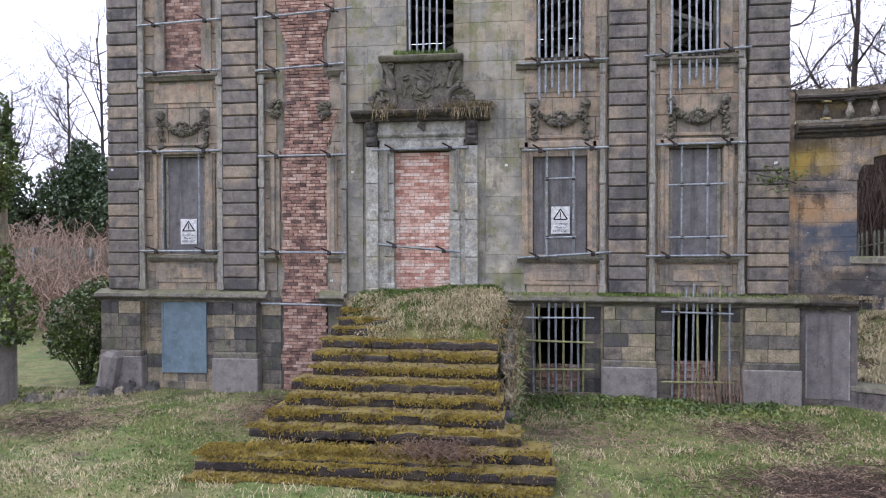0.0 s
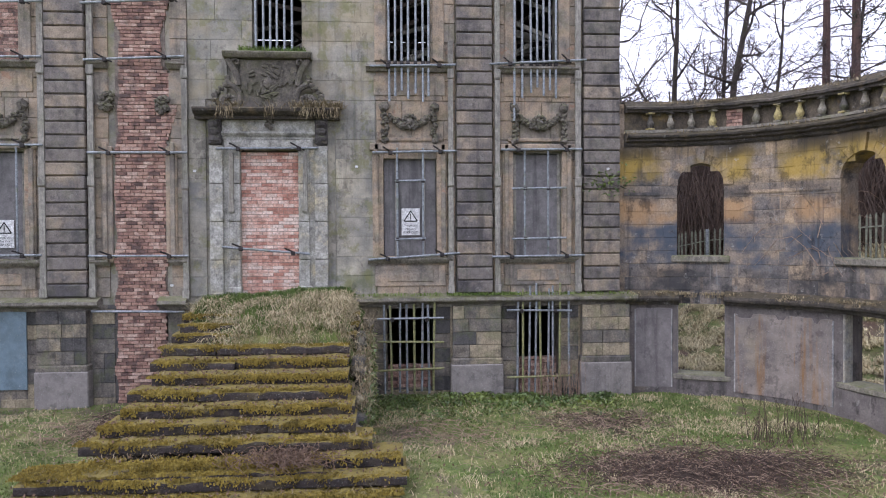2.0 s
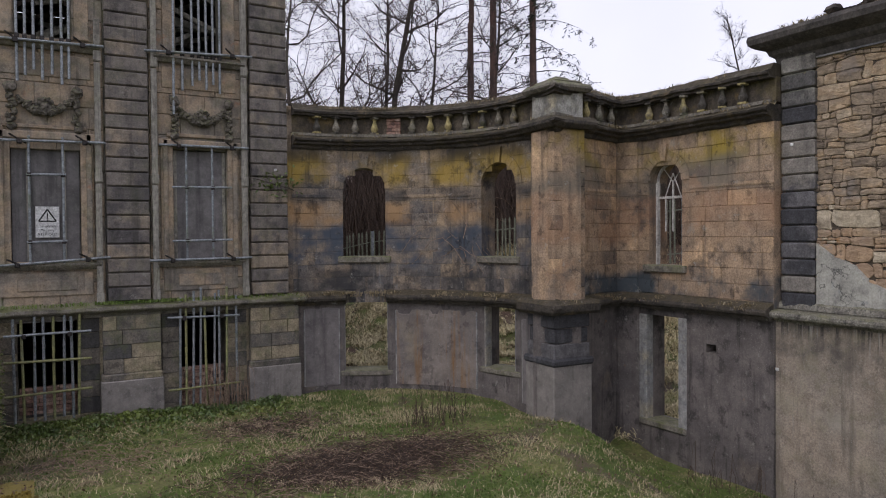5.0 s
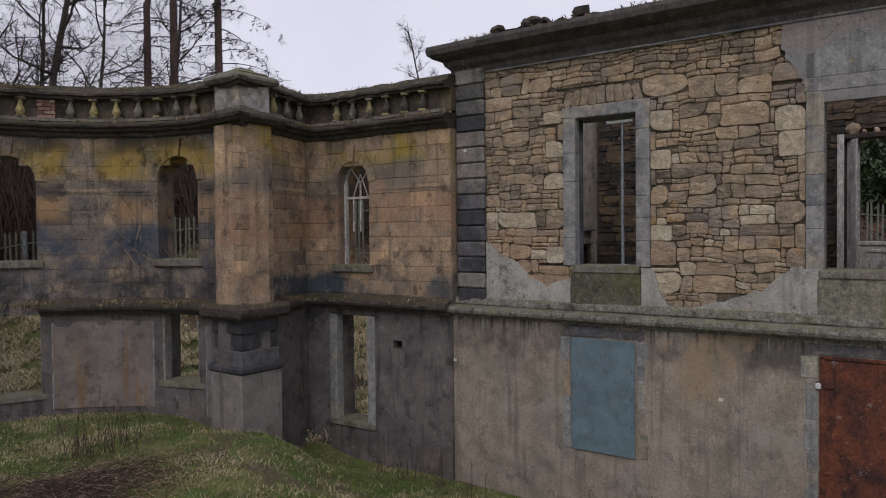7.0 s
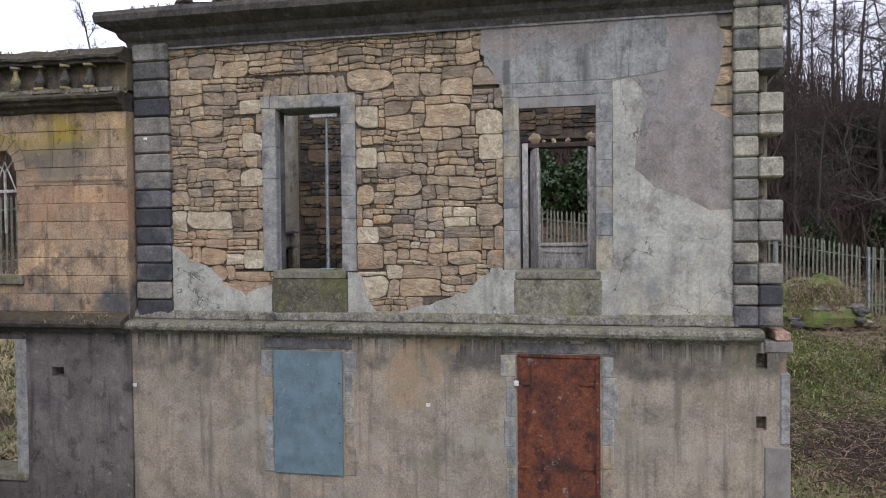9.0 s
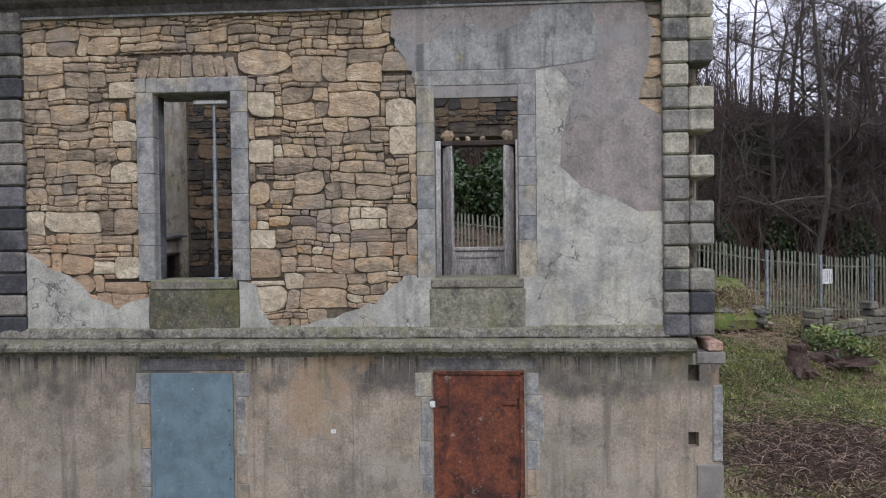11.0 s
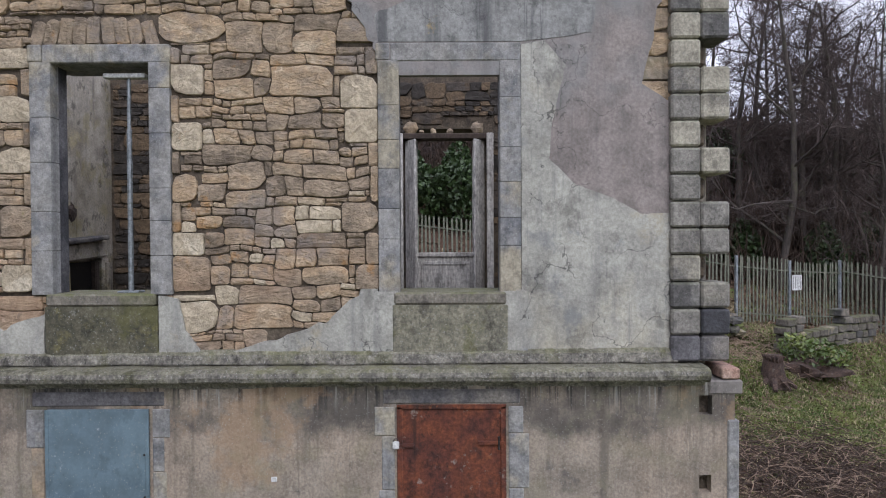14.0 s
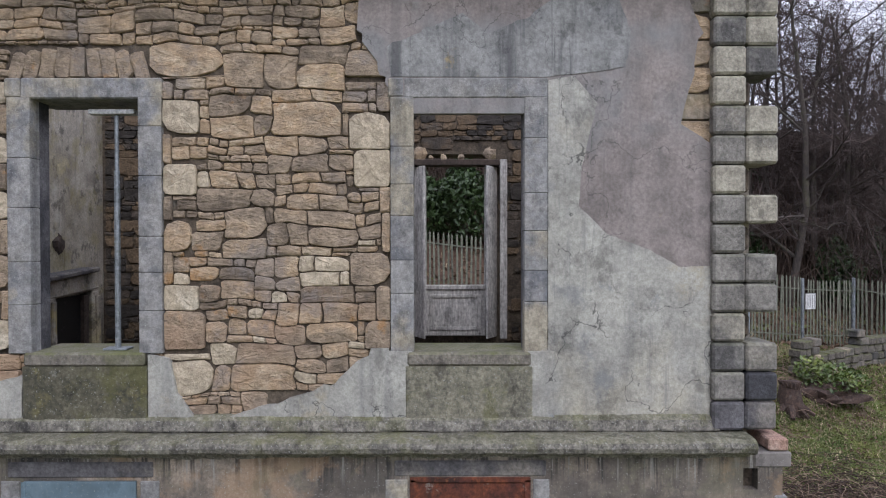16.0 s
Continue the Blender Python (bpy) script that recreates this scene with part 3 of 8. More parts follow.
def ashlar(parent, mat, name, u0, u1, v0, v1, course, length, openings, frame_of, depth=0.02, gap=0.006, seed=1, keep=1.0):
    """Facing blocks in courses; frame_of(u, v) is the pose of a block's centre, x along the wall and y into it."""
    rng = random.Random(seed)
    key = mat.name
    if key not in block_mesh:
        block_mesh[key] = shared("block", Shape().box(-0.5, 0.5, -0.5, 0.5, -0.5, 0.5, (0.004, 0.12, 0.008) if mat.name == "facade_stone" else (0.012, 0.25, 0.03)), mat)
    n = max(1, round((v1 - v0) / course))
    h = (v1 - v0) / n
    for j in range(n):
        za, zb = v0 + j * h, v0 + (j + 1) * h
        zm = (za + zb) / 2
        solid = [(u0, u1)]
        for a, b, lo, sp, arched in openings:
            r = (b - a) / 2
            if arched:
                if zb <= lo + 0.01 or za >= sp + r:
                    continue
                if zm > sp:
                    hw = math.sqrt(max(0.0, r * r - (min(zm, sp + r) - sp) ** 2))
                    if hw < 0.05:
                        continue
                    a, b = a + r - hw, a + r + hw
            elif zb <= lo + 0.01 or za >= sp - 0.01 or (min(zb, sp) - max(za, lo)) < 0.3 * h:
                continue
            nxt = []
            for p, q in solid:
                if b <= p or a >= q:
                    nxt.append((p, q))
                else:
                    if a - p > 0.05:
                        nxt.append((p, a))
                    if q - b > 0.05:
                        nxt.append((b, q))
            solid = nxt
        for p, q in solid:
            u = p - (rng.random() * 0.5 * length if p == u0 else 0)
            while u < q:
                w = length * rng.uniform(0.7, 1.3)
                a, b = max(u, p), min(u + w, q)
                if q - b < 0.2:
                    b, w = q, q - u
                u += w
                if b - a > 0.04 and rng.random() < keep:
                    d = depth + rng.uniform(-0.003, 0.003)
                    piece(name, block_mesh[key], parent, frame_of((a + b) / 2, zm) @ Matrix.Translation((0, -d / 2 + 0.02, 0)), (b - a - gap, d + 0.04, h - gap))


def bricks(parent, mat, u0, u1, v0, v1, frame_of, seed=1, limit=300, edge=None):
    """Stretcher courses of 215 x 65 mm; those past the limit are joined in one mesh."""
    rng = random.Random(seed)
    key = "brick" + mat.name
    if key not in block_mesh:
        block_mesh[key] = shared("brick", Shape().box(-0.1075, 0.1075, -0.05, 0.05, -0.0325, 0.0325, 0.004), mat)
    rest, count = Shape(), 0
    rows = int((v1 - v0) / 0.075)
    for j in range(rows):
        z = v0 + (j + 0.5) * 0.075
        a0, b0 = (u0, u1) if edge is None else edge(z)
        u = a0 - (0.1125 if j % 2 else 0) + rng.uniform(-0.02, 0.02)
        while u < b0:
            a, b = max(u, a0), min(u + 0.215, b0)
            u += 0.225
            if b - a < 0.04:
                continue
            m = frame_of((a + b) / 2, z) @ Matrix.Translation((0, rng.uniform(-0.004, 0.004), 0))
            s = (b - a) / 0.215
            if count < limit:
                piece("brick", block_mesh[key], parent, m, (s, 1, 1))
            else:
                rest.box(-0.1075 * s, 0.1075 * s, -0.05, 0.05, -0.0325, 0.0325, 0.004, Matrix.Translation(-parent.location) @ m)
            count += 1
    if rest.v:
        tagged(rest.make("upper_bricks", mat, parent), kind="stuff")


# ---- ground: one sheet ----
def smooth(a, b, v):
    t = min(1.0, max(0.0, (v - a) / (b - a)))
    return t * t * (3 - 2 * t)


BANK = ((-30, -1.2), (1.8, -1.0), (3.5, -0.35), (6.4, 0.1), (9.5, 1.3), (12, 1.7), (20, 4.2), (40, 8.5), (60, 12.0), (110, 15.0), (400, 15.0))


def bank(b):
    for (a, za), (c, zc) in zip(BANK, BANK[1:]):
        if b <= c:
            return za + (zc - za) * max(0.0, (b - a) / (c - a))
    return BANK[-1][1]


def ground_z(x, y):
    b = (x - 11) * 0.84 + (y - 7) * 0.54
    g = -0.03 - 1.15 * smooth(6.4 + 2.3 * smooth(7.5, 10.5, y), 11.3, x) * (1 - 0.7 * smooth(11.0, 13.0, y)) + 0.25 * smooth(13, 4, y) * smooth(6, -2, x)
    w = smooth(1.8, 3.6, b) if y < 15.9 or x > 5.6 else 0.0
    g = g * (1 - w) + bank(b) * w
    left = smooth(-9.0, -13.0, x) if y > 15 else 0.0
    g += left * (smooth(18, 42, y) * 3.2 + max(0.0, y - 40) * 0.05)
    g += smooth(14, -10, y) * smooth(10.5, 26, b) * 7.5 * (y < 14)
    bump = noise.noise((x * 0.5, y * 0.5, 0)) * 0.10 + noise.noise((x * 1.7, y * 1.7, 3)) * 0.05
    far = max(0.0, math.hypot(x, y - 10) - 45)
    return g + bump + (noise.noise((x * 0.03, y * 0.03, 8)) * 3.0 if far > 0 else 0.0) * min(1, far / 40)


def steps_of(*stretches):
    out = []
    for a, b, d in stretches:
        k = round((b - a) / d)
        out += [a + (b - a) * i / k for i in range(k)]
    return out + [stretches[-1][1]]


gx = steps_of((-400, -60, 40), (-60, -16, 3), (-16, 14, 0.3), (14, 40, 0.5), (40, 100, 5), (100, 400, 50))
gy = steps_of((-400, -60, 40), (-60, -18, 6), (-18, 4, 0.5), (4, 18, 0.3), (18, 40, 1.0), (40, 100, 5), (100, 400, 50))
sheet = Shape()
sheet.v = [(x, y, ground_z(x, y)) for y in gy for x in gx]
nx_ = len(gx)
sheet.f = [(j * nx_ + i, j * nx_ + i + 1, (j + 1) * nx_ + i + 1, (j + 1) * nx_ + i) for j in range(len(gy) - 1) for i in range(nx_ - 1)]
ground = tagged(sheet.raw("ground", turf, smooth=True), "rough winter grass with straw and dead bramble", "ground", kind="structure")
wood = ground.data.attributes.new("wood", "FLOAT", "POINT")
for k, (x, y, z) in enumerate(sheet.v):
    bb = (x - 11) * 0.84 + (y - 7) * 0.54
    q = max(smooth(8.5, 12.5, bb), smooth(20, 26, y) * smooth(-8, -11, x), smooth(11, 14, x) * smooth(1, -3, y) * 0.50, 0.46 * smooth(2.2, 3.5, bb) * smooth(5, 8, y))
    wood.data[k].value = q


# ---- the house: facade at y = 15.48, openings, rusticated strips ----
FY = 15.48
house = thing("house", "derelict grey ashlar villa front with boarded and bricked openings", "house", kind="structure", at=(-2.3, FY, 0))


def facing(y):
    """Pose of a facade block: x along the wall, y into it."""
    return lambda u, v: pose(u, y, v)


def flat(y):
    return lambda u, v, d: (u + 2.3, y + d - FY, v)


UPPER = [(-8.62, -7.46, 7.15, 9.9, False), (-8.56, -7.50, 3.05, 5.36, False), (-2.76, -1.71, 7.42, 9.9, False), (-3.06, -1.78, 2.2, 5.40, False),
         (0.13, 1.07, 7.36, 9.9, False), (0.02, 1.20, 3.05, 5.34, False), (2.96, 3.93, 7.34, 9.9, False), (2.90, 3.98, 3.05, 5.36, False)]
LOWER = [(-8.60, -7.51, 0.32, 2.0, False), (0.09, 1.10, 0.15, 1.95, False), (2.96, 3.92, -0.1, 1.93, False)]
pierced([-9.82, 5.22], 2.1, 10.6, UPPER, flat(FY + 0.02), 0.6).make("wall", facade_stone, house)
pierced([-9.85, 5.25], -0.6, 2.1, LOWER, flat(FY + 0.0), 0.6).make("basement_wall", base_stone, house)
# shell behind the front: side walls, back wall with one lit opening; floors and an unseen lid added to keep the inside
# dark
side = Shape()
for x in (-9.82, 4.62):
    side.box(x + 2.3, x + 2.3 + 0.6, 0.62, 11, -0.6, 10.6)
side.make("side_wall", shade_toned_rubble, house)
pierced([-9.82, 5.22], -0.6, 10.6, [(-1.75, -1.05, 7.95, 10.0, False), (-7.5, -6.5, 7.6, 9.6, False), (2.3, 3.3, 7.9, 9.6, False)], flat(FY + 10.4), 0.6).make("back_wall", shade_toned_rubble, house)
# The shell is roofless: this slab out of view only blocks sky light.
Shape().box(-7.0, 7.0, 0.62, 10.4, 10.62, 10.8).make("roof_boards", char_wood, house)
Shape().box(-6.9, 6.9, 0.62, 10.4, 2.0, 2.15).make("floor_boards", char_wood, house)
wreck = thing("fallen_timber", "dark broken joists and struts piled inside the shell", "timber", at=(-2.3, FY + 2, 2.15))
rng = random.Random(5)
for k in range(70):
    x, z = rng.choice((-2.2, 0.6, 3.4)) + rng.uniform(-1.1, 1.1), rng.uniform(7.0, 10.3)
    y, a, q = rng.uniform(16.25, 18.5), rng.uniform(-0.5, 0.5), rng.uniform(-0.6, 0.6)
    ln = rng.uniform(0.6, 1.4)
    x = min(3.5, x)
    s = Shape().box(-ln, ln, -0.04, 0.04, -0.05, 0.05, 0.006, Matrix.Translation((x + 2.3, y - FY - 2, z - 2.15)) @ Euler((0, a, q)).to_matrix().to_4x4())
    s.make("joist", grey_timber if k % 2 else char_wood, wreck)
for x in (-3.3, -1.2, 0.0, 1.3, 2.7, 4.1):
    Shape().box(x + 2.24, x + 2.36, -0.9, -0.75, 0, 8.4, 0.01).make("prop", char_wood, wreck)

# rusticated strips: chamfered blocks on a recessed core
strip_mesh = shared("strip_block", Shape().box(-0.5, 0.5, -0.5, 0.5, -0.5, 0.5, (0.02, 0.18, 0.09)), pilaster_stone)
for x0, x1 in ((-9.88, -9.11), (-7.04, -6.22), (1.63, 2.42), (4.46, 5.28)):
    strip = thing("pilaster", "rusticated grey stone strip of chamfered blocks", "pilaster", "facade pilasters", "structure", at=((x0 + x1) / 2, FY, 2.25))
    Shape().box((x0 - x1) / 2 + 0.02, (x1 - x0) / 2 - 0.02, -0.07, 0.02, 0, 8.3).make("core", pilaster_stone, strip)
    for k in range(29):
        z = 2.27 + 0.285 * k
        piece("block", strip_mesh, strip, pose((x0 + x1) / 2 + random.uniform(-0.006, 0.006), FY - 0.05, z + 0.1425, 0, 0, random.uniform(-0.25, 0.25)), (x1 - x0, 0.19, 0.272))

# facing stones of the middle and the bays
ashlar(house, facade_stone, "facing_stone", -4.12, -0.14, 2.25, 10.3, 0.42, 1.0, UPPER + [(-3.76, -1.0, 2.2, 6.2, False), (-3.3, -1.5, 6.2, 7.4, False)], facing(FY), 0.014, 0.003, seed=3)
for x0, x1, sd in ((-9.09, -7.06, 4), (-6.20, -4.14, 5), (-0.12, 1.61, 6), (2.44, 4.44, 7)):
    ashlar(house, panel_stone, "facing_stone", x0, x1, 2.25, 10.3, 0.42, 0.62, UPPER + [(-5.78, -4.5, 2, 10.6, False)], facing(FY), 0.02, seed=sd)
for x0, x1, sd in ((-10.05, -9.02, 8), (-7.25, -6.19, 9), (1.5, 2.61, 10), (4.38, 5.49, 11)):
    pier = thing("plinth_pier", "projecting basement pier, stone above smooth cement block", "pier", "basement piers", "structure", at=((x0 + x1) / 2, FY - 0.22, -0.5))
    hw = (x1 - x0) / 2
    Shape().box(-hw + 0.03, hw - 0.03, 0.03, 0.24, 0, 2.5).make("core", base_stone, pier)
    Shape().box(-hw - 0.02, hw + 0.02, -0.04, 0.24, 0, 1.22, 0.02).make("cement_block", cement, pier)
    Shape().box(-hw - 0.01, hw + 0.01, -0.02, 0.24, 1.2, 1.36, 0.03).make("offset_course", base_stone, pier)
    ashlar(pier, base_stone, "facing_stone", x0 + 0.02, x1 - 0.02, 0.86, 2.0, 0.285, 0.55, [], facing(FY - 0.19), 0.03, seed=sd)
for x0, x1, sd in ((-9.0, -7.27, 12), (-6.17, -5.7, 13), (-0.9, 1.48, 15), (2.63, 4.36, 16)):
    ashlar(house, base_stone, "facing_stone", x0, x1, -0.2, 2.0, 0.31, 0.6, LOWER, facing(FY), 0.02, seed=sd)

# string course over the basement, weathered top and drip
string = thing("string_course", "mossy projecting stone ledge over the basement", "ledge", kind="structure", at=(0, FY, 2.0))
for x0, x1 in ((-10.15, -5.95), (-4.75, -4.15), (-0.85, 5.62)):
    Shape().sweep([(x, 0, 0, -1) for x in steps_of((x0, x1, 0.12))], [(-0.02, -0.02), (0.10, -0.02), (0.14, 0.04), (0.2, 0.07), (0.29, 0.10), (0.31, 0.13), (0.30, 0.19), (0.05, 0.27), (-0.02, 0.28)]).worn(0.014, 3.0).make("ledge", ledge_stone, string)

# bays: moulded frames, sills, aprons and window boards
bays = ((-8.03, 0.53, "boarded"), (-5.15, 0.55, "bricked"), (0.61, 0.58, "boarded"), (3.44, 0.55, "boarded"))
for cx, hw, state in bays:
    win = thing("window_frame", "moulded stone window surround, the opening " + state, "window", "facade windows", "structure", at=(cx, FY, 3.05))
    for s in (-1, 1):
        Shape().box(s * hw if s > 0 else -hw - 0.24, hw + 0.24 if s > 0 else -hw, -0.06, 0.02, -0.05, 2.42, 0.015).make("jamb", panel_stone, win)
        Shape().box(s * (hw + 0.15) - 0.05, s * (hw + 0.15) + 0.05, -0.1, -0.055, -0.05, 2.5, 0.015).make("fillet", panel_stone, win)
        if cx != -5.15:
            Shape().box(s * (hw + 0.05) - 0.13, s * (hw + 0.05) + 0.13, -0.05, 0.02, 4.3, 7.3, 0.015).make("upper_jamb", panel_stone, win)
    if state != "bricked":
        Shape().box(-hw - 0.30, hw + 0.30, -0.10, 0.02, 2.35, 2.5, 0.02).make("head", panel_stone, win)
        Shape().sweep([(x, 0, 0, -1) for x in (-hw - 0.34, 0, hw + 0.34)], [(0, -0.12), (0.10, -0.12), (0.16, -0.06), (0.18, -0.03), (0.17, 0.01), (0, 0.03)]).make("sill", ledge_stone, win)
        Shape().sweep([(x, 0, 0, -1) for x in (-hw - 0.36, 0, hw + 0.36)], [(0, 4.06), (0.10, 4.06), (0.15, 4.12), (0.19, 4.15), (0.18, 4.19), (0, 4.21)]).make("upper_sill", ledge_stone, win)
        Shape().box(-hw - 0.2, hw + 0.2, -0.05, 0.02, -0.62, -0.16, 0.015).make("apron", panel_stone, win)
        Shape().box(-hw + 0.08, hw - 0.08, -0.07, -0.04, -0.52, -0.27, 0.015).make("apron_panel", panel_stone, win)
        Shape().box(-hw - 0.12, hw + 0.12, -0.06, 0.02, 2.56, 2.63, 0.012).make("panel_ledge", panel_stone, win)
        Shape().box(-hw - 0.2, hw + 0.2, -0.045, 0.02, 3.55, 3.98, 0.012).make("frieze", panel_stone, win)
    else:
        for s in (-1, 1):
            a, b = sorted((s * 0.62, s * 1.0))
            Shape().box(a, b, -0.05, 0.02, 3.3, 3.98, 0.02).make("frieze", panel_stone, win)
            Shape().sweep([(x, 0, 0, -1) for x in (a, b)], [(0, 4.06), (0.10, 4.06), (0.15, 4.12), (0.19, 4.15), (0.18, 4.19), (0, 4.21)]).make("upper_sill", ledge_stone, win)
            Shape().sweep([(x, 0, 0, -1) for x in (a, b)], [(0, -0.12), (0.10, -0.12), (0.16, -0.06), (0.18, -0.03), (0.17, 0.01), (0, 0.03)]).make("sill", ledge_stone, win)

for cx, x0, x1, z0, z1, mid in ((-8.03, -8.54, -7.53, 3.08, 5.34, 0), (0.61, 0.04, 1.18, 3.08, 5.32, 1), (3.44, 2.91, 3.97, 3.06, 5.34, 0)):
    board = thing("window_board", "grey weathered sheet closing a window", "board", "window boards", at=(cx, FY + 0.10, z0))
    panel = Shape().box(x0 - cx, x1 - cx, 0, 0.03, 0, z1 - z0, 0.004).make("sheet", window_board, board)
    if mid:
        for x in (-0.30, 0.30):
            Shape().box(x - 0.03, x + 0.03, -0.04, 0, 0, z1 - z0, 0.006).make("batten", grey_timber, panel)
    else:
        Shape().box(x0 - cx - 0.0, x0 - cx + 0.07, -0.03, 0, 0, z1 - z0, 0.006).make("batten", grey_timber, panel)
        Shape().box(x1 - cx - 0.07, x1 - cx, -0.03, 0, 0, z1 - z0, 0.006).make("batten", grey_timber, panel)

# brickwork
column = thing("brick_column", "red brick patching that runs up the whole bay", "brickwork", kind="structure", at=(-5.12, FY, 0))


def ragged(z):
    w = 0.53 + 0.10 * math.sin(z * 2.3) * smooth(5.6, 6.4, z) + 0.08 * noise.noise((z * 2.1, 0, 4))
    s = 0.12 * noise.noise((z * 1.1, 3, 0)) * smooth(5.5, 7, z) + (0.15 * math.sin((z - 5.4) * 1.6) if 5.4 < z < 7.2 else 0)
    return -5.12 + s - w, -5.12 + s + w


Shape().box(-0.52, 0.52, -0.0, 0.1, -0.4, 10).make("mortar_bed", mortar, column)
bricks(column, brick_red, 0, 0, -0.4, 9.9, lambda u, v: pose(u, FY + 0.005, v), 2, 300, ragged)
infill = thing("brick_infill", "upper window bricked up in red brick", "brickwork", kind="structure", at=(-8.04, FY + 0.1, 7.15))
Shape().box(-0.57, 0.57, -0.02, 0.1, 0, 2.7).make("mortar_bed", mortar, infill)
bricks(infill, brick_red, -8.61, -7.47, 7.16, 9.7, lambda u, v: pose(u, FY + 0.12, v), 3)
doorfill = thing("bricked_door", "doorway filled with pale pink brick", "brickwork", kind="structure", at=(-2.42, FY + 0.1, 2.2))
Shape().box(-0.63, 0.63, -0.01, 0.1, 0, 3.18).make("mortar_bed", mortar, doorfill)
bricks(doorfill, brick_pale, -3.05, -1.79, 2.22, 5.38, lambda u, v: pose(u, FY + 0.13, v), 4)

# doorcase
door = thing("doorcase", "carved stone doorcase with broken cornice and worn jambs", "doorway", kind="structure", at=(-2.42, FY, 2.2))
for s in (-1, 1):
    def sp(a, b):
        return sorted((s * a, s * b))
    a, b = sp(0.97, 1.25)
    for k in range(4):
        Shape().box(a, b, -0.13, 0.02, 0.02 + 0.82 * k, 0.83 + 0.82 * k, 0.012).make("outer_jamb", doorcase_stone, door)
    a, b = sp(0.62, 0.86)
    for k in range(4):
        Shape().box(a, b, -0.09, 0.14, 0.02 + 0.82 * k, 0.83 + 0.82 * k, 0.015).make("inner_jamb", doorcase_stone, door)
    a, b = sp(0.86, 0.97)
    Shape().box(a, b, -0.05, 0.02, 0, 3.3).make("quirk", doorcase_stone, door)
    a, b = sp(0.60, 0.90)
    Shape().box(a, b, -0.12, 0.1, 0.0, 0.26, 0.02).make("base_block", doorcase_stone, door)
    a, b = sp(0.95, 1.27)
    Shape().box(a, b, -0.16, 0.02, 0.0, 0.14, 0.02).make("base_block", doorcase_stone, door)
    con = Shape().box(*sp(0.99, 1.25), -0.2, 0.02, 3.30, 3.86, 0.03)
    for k in range(3):
        con.blob((s * 1.12, -0.22 + 0.02 * k, 3.74 - 0.16 * k), 0.12, 0.08, 0.09, 8, 0.1)
    con.make("console", dark_carving, door, "dark carved scroll bracket")
Shape().box(-0.95, 0.95, -0.10, 0.02, 3.22, 3.42, 0.02).make("lintel", doorcase_stone, door)
Shape().box(-1.03, 1.03, -0.06, 0.02, 3.42, 3.85, 0.012).make("frieze", doorcase_stone, door)
Shape().sweep([(-1.06, 0.0, 0, -1), (1.06, 0.0, 0, -1)], [(0, 3.50), (0.10, 3.50), (0.14, 3.55), (0.13, 3.59), (0, 3.60)]).make("moulding", doorcase_stone, door)
corn = [(-0.02, 3.84), (0.22, 3.84), (0.24, 3.90), (0.34, 3.93), (0.42, 3.98), (0.44, 4.03), (0.42, 4.06), (-0.02, 4.12)]
Shape().sweep([(x, 0, 0, -1) for x in (-1.52, -0.7, 0.1, 0.9, 1.52)], corn).make("cornice", dark_ledge, door, "overgrown projecting cornice")
key = Shape()
for k in range(6):
    key.blob((random.uniform(-0.06, 0.06), -0.13, 3.66 + 0.04 * k), 0.06, 0.05, 0.05, 8, 0.2)
key.make("keystone_mask", carved_stone, door)

crest = thing("cartouche", "mossy carved coat of arms between scrolls under a slab", "carving", at=(-2.40, FY - 0.05, 6.3))
Shape().sweep([(x, 0, 0, -1) for x in (-0.92, 0, 0.92)], [(0, 1.02), (0.28, 1.02), (0.34, 1.08), (0.36, 1.12), (0.3, 1.15), (0, 1.18)]).make("top_slab", ledge_stone, crest)
Shape().box(-0.62, 0.62, -0.16, 0.05, -0.08, 1.02, 0.03).make("panel", carved_stone, crest)
rel = Shape()
rg = random.Random(9)
for k in range(46):
    a = rg.uniform(0, 2 * math.pi)
    r = rg.uniform(0.12, 0.5)
    x, z = r * math.cos(a) * 0.95, 0.48 + r * math.sin(a) * 0.85
    b = a + rg.uniform(0.8, 2.0)
    rel.tube((x, -0.17, z), (x + 0.13 * math.cos(b), -0.19, z + 0.13 * math.sin(b)), 0.035, 0.02, 6)
rel.blob((0, -0.18, 0.5), 0.10, 0.05, 0.12, 10, 0.1)
rel.make("relief", carved_stone, crest)
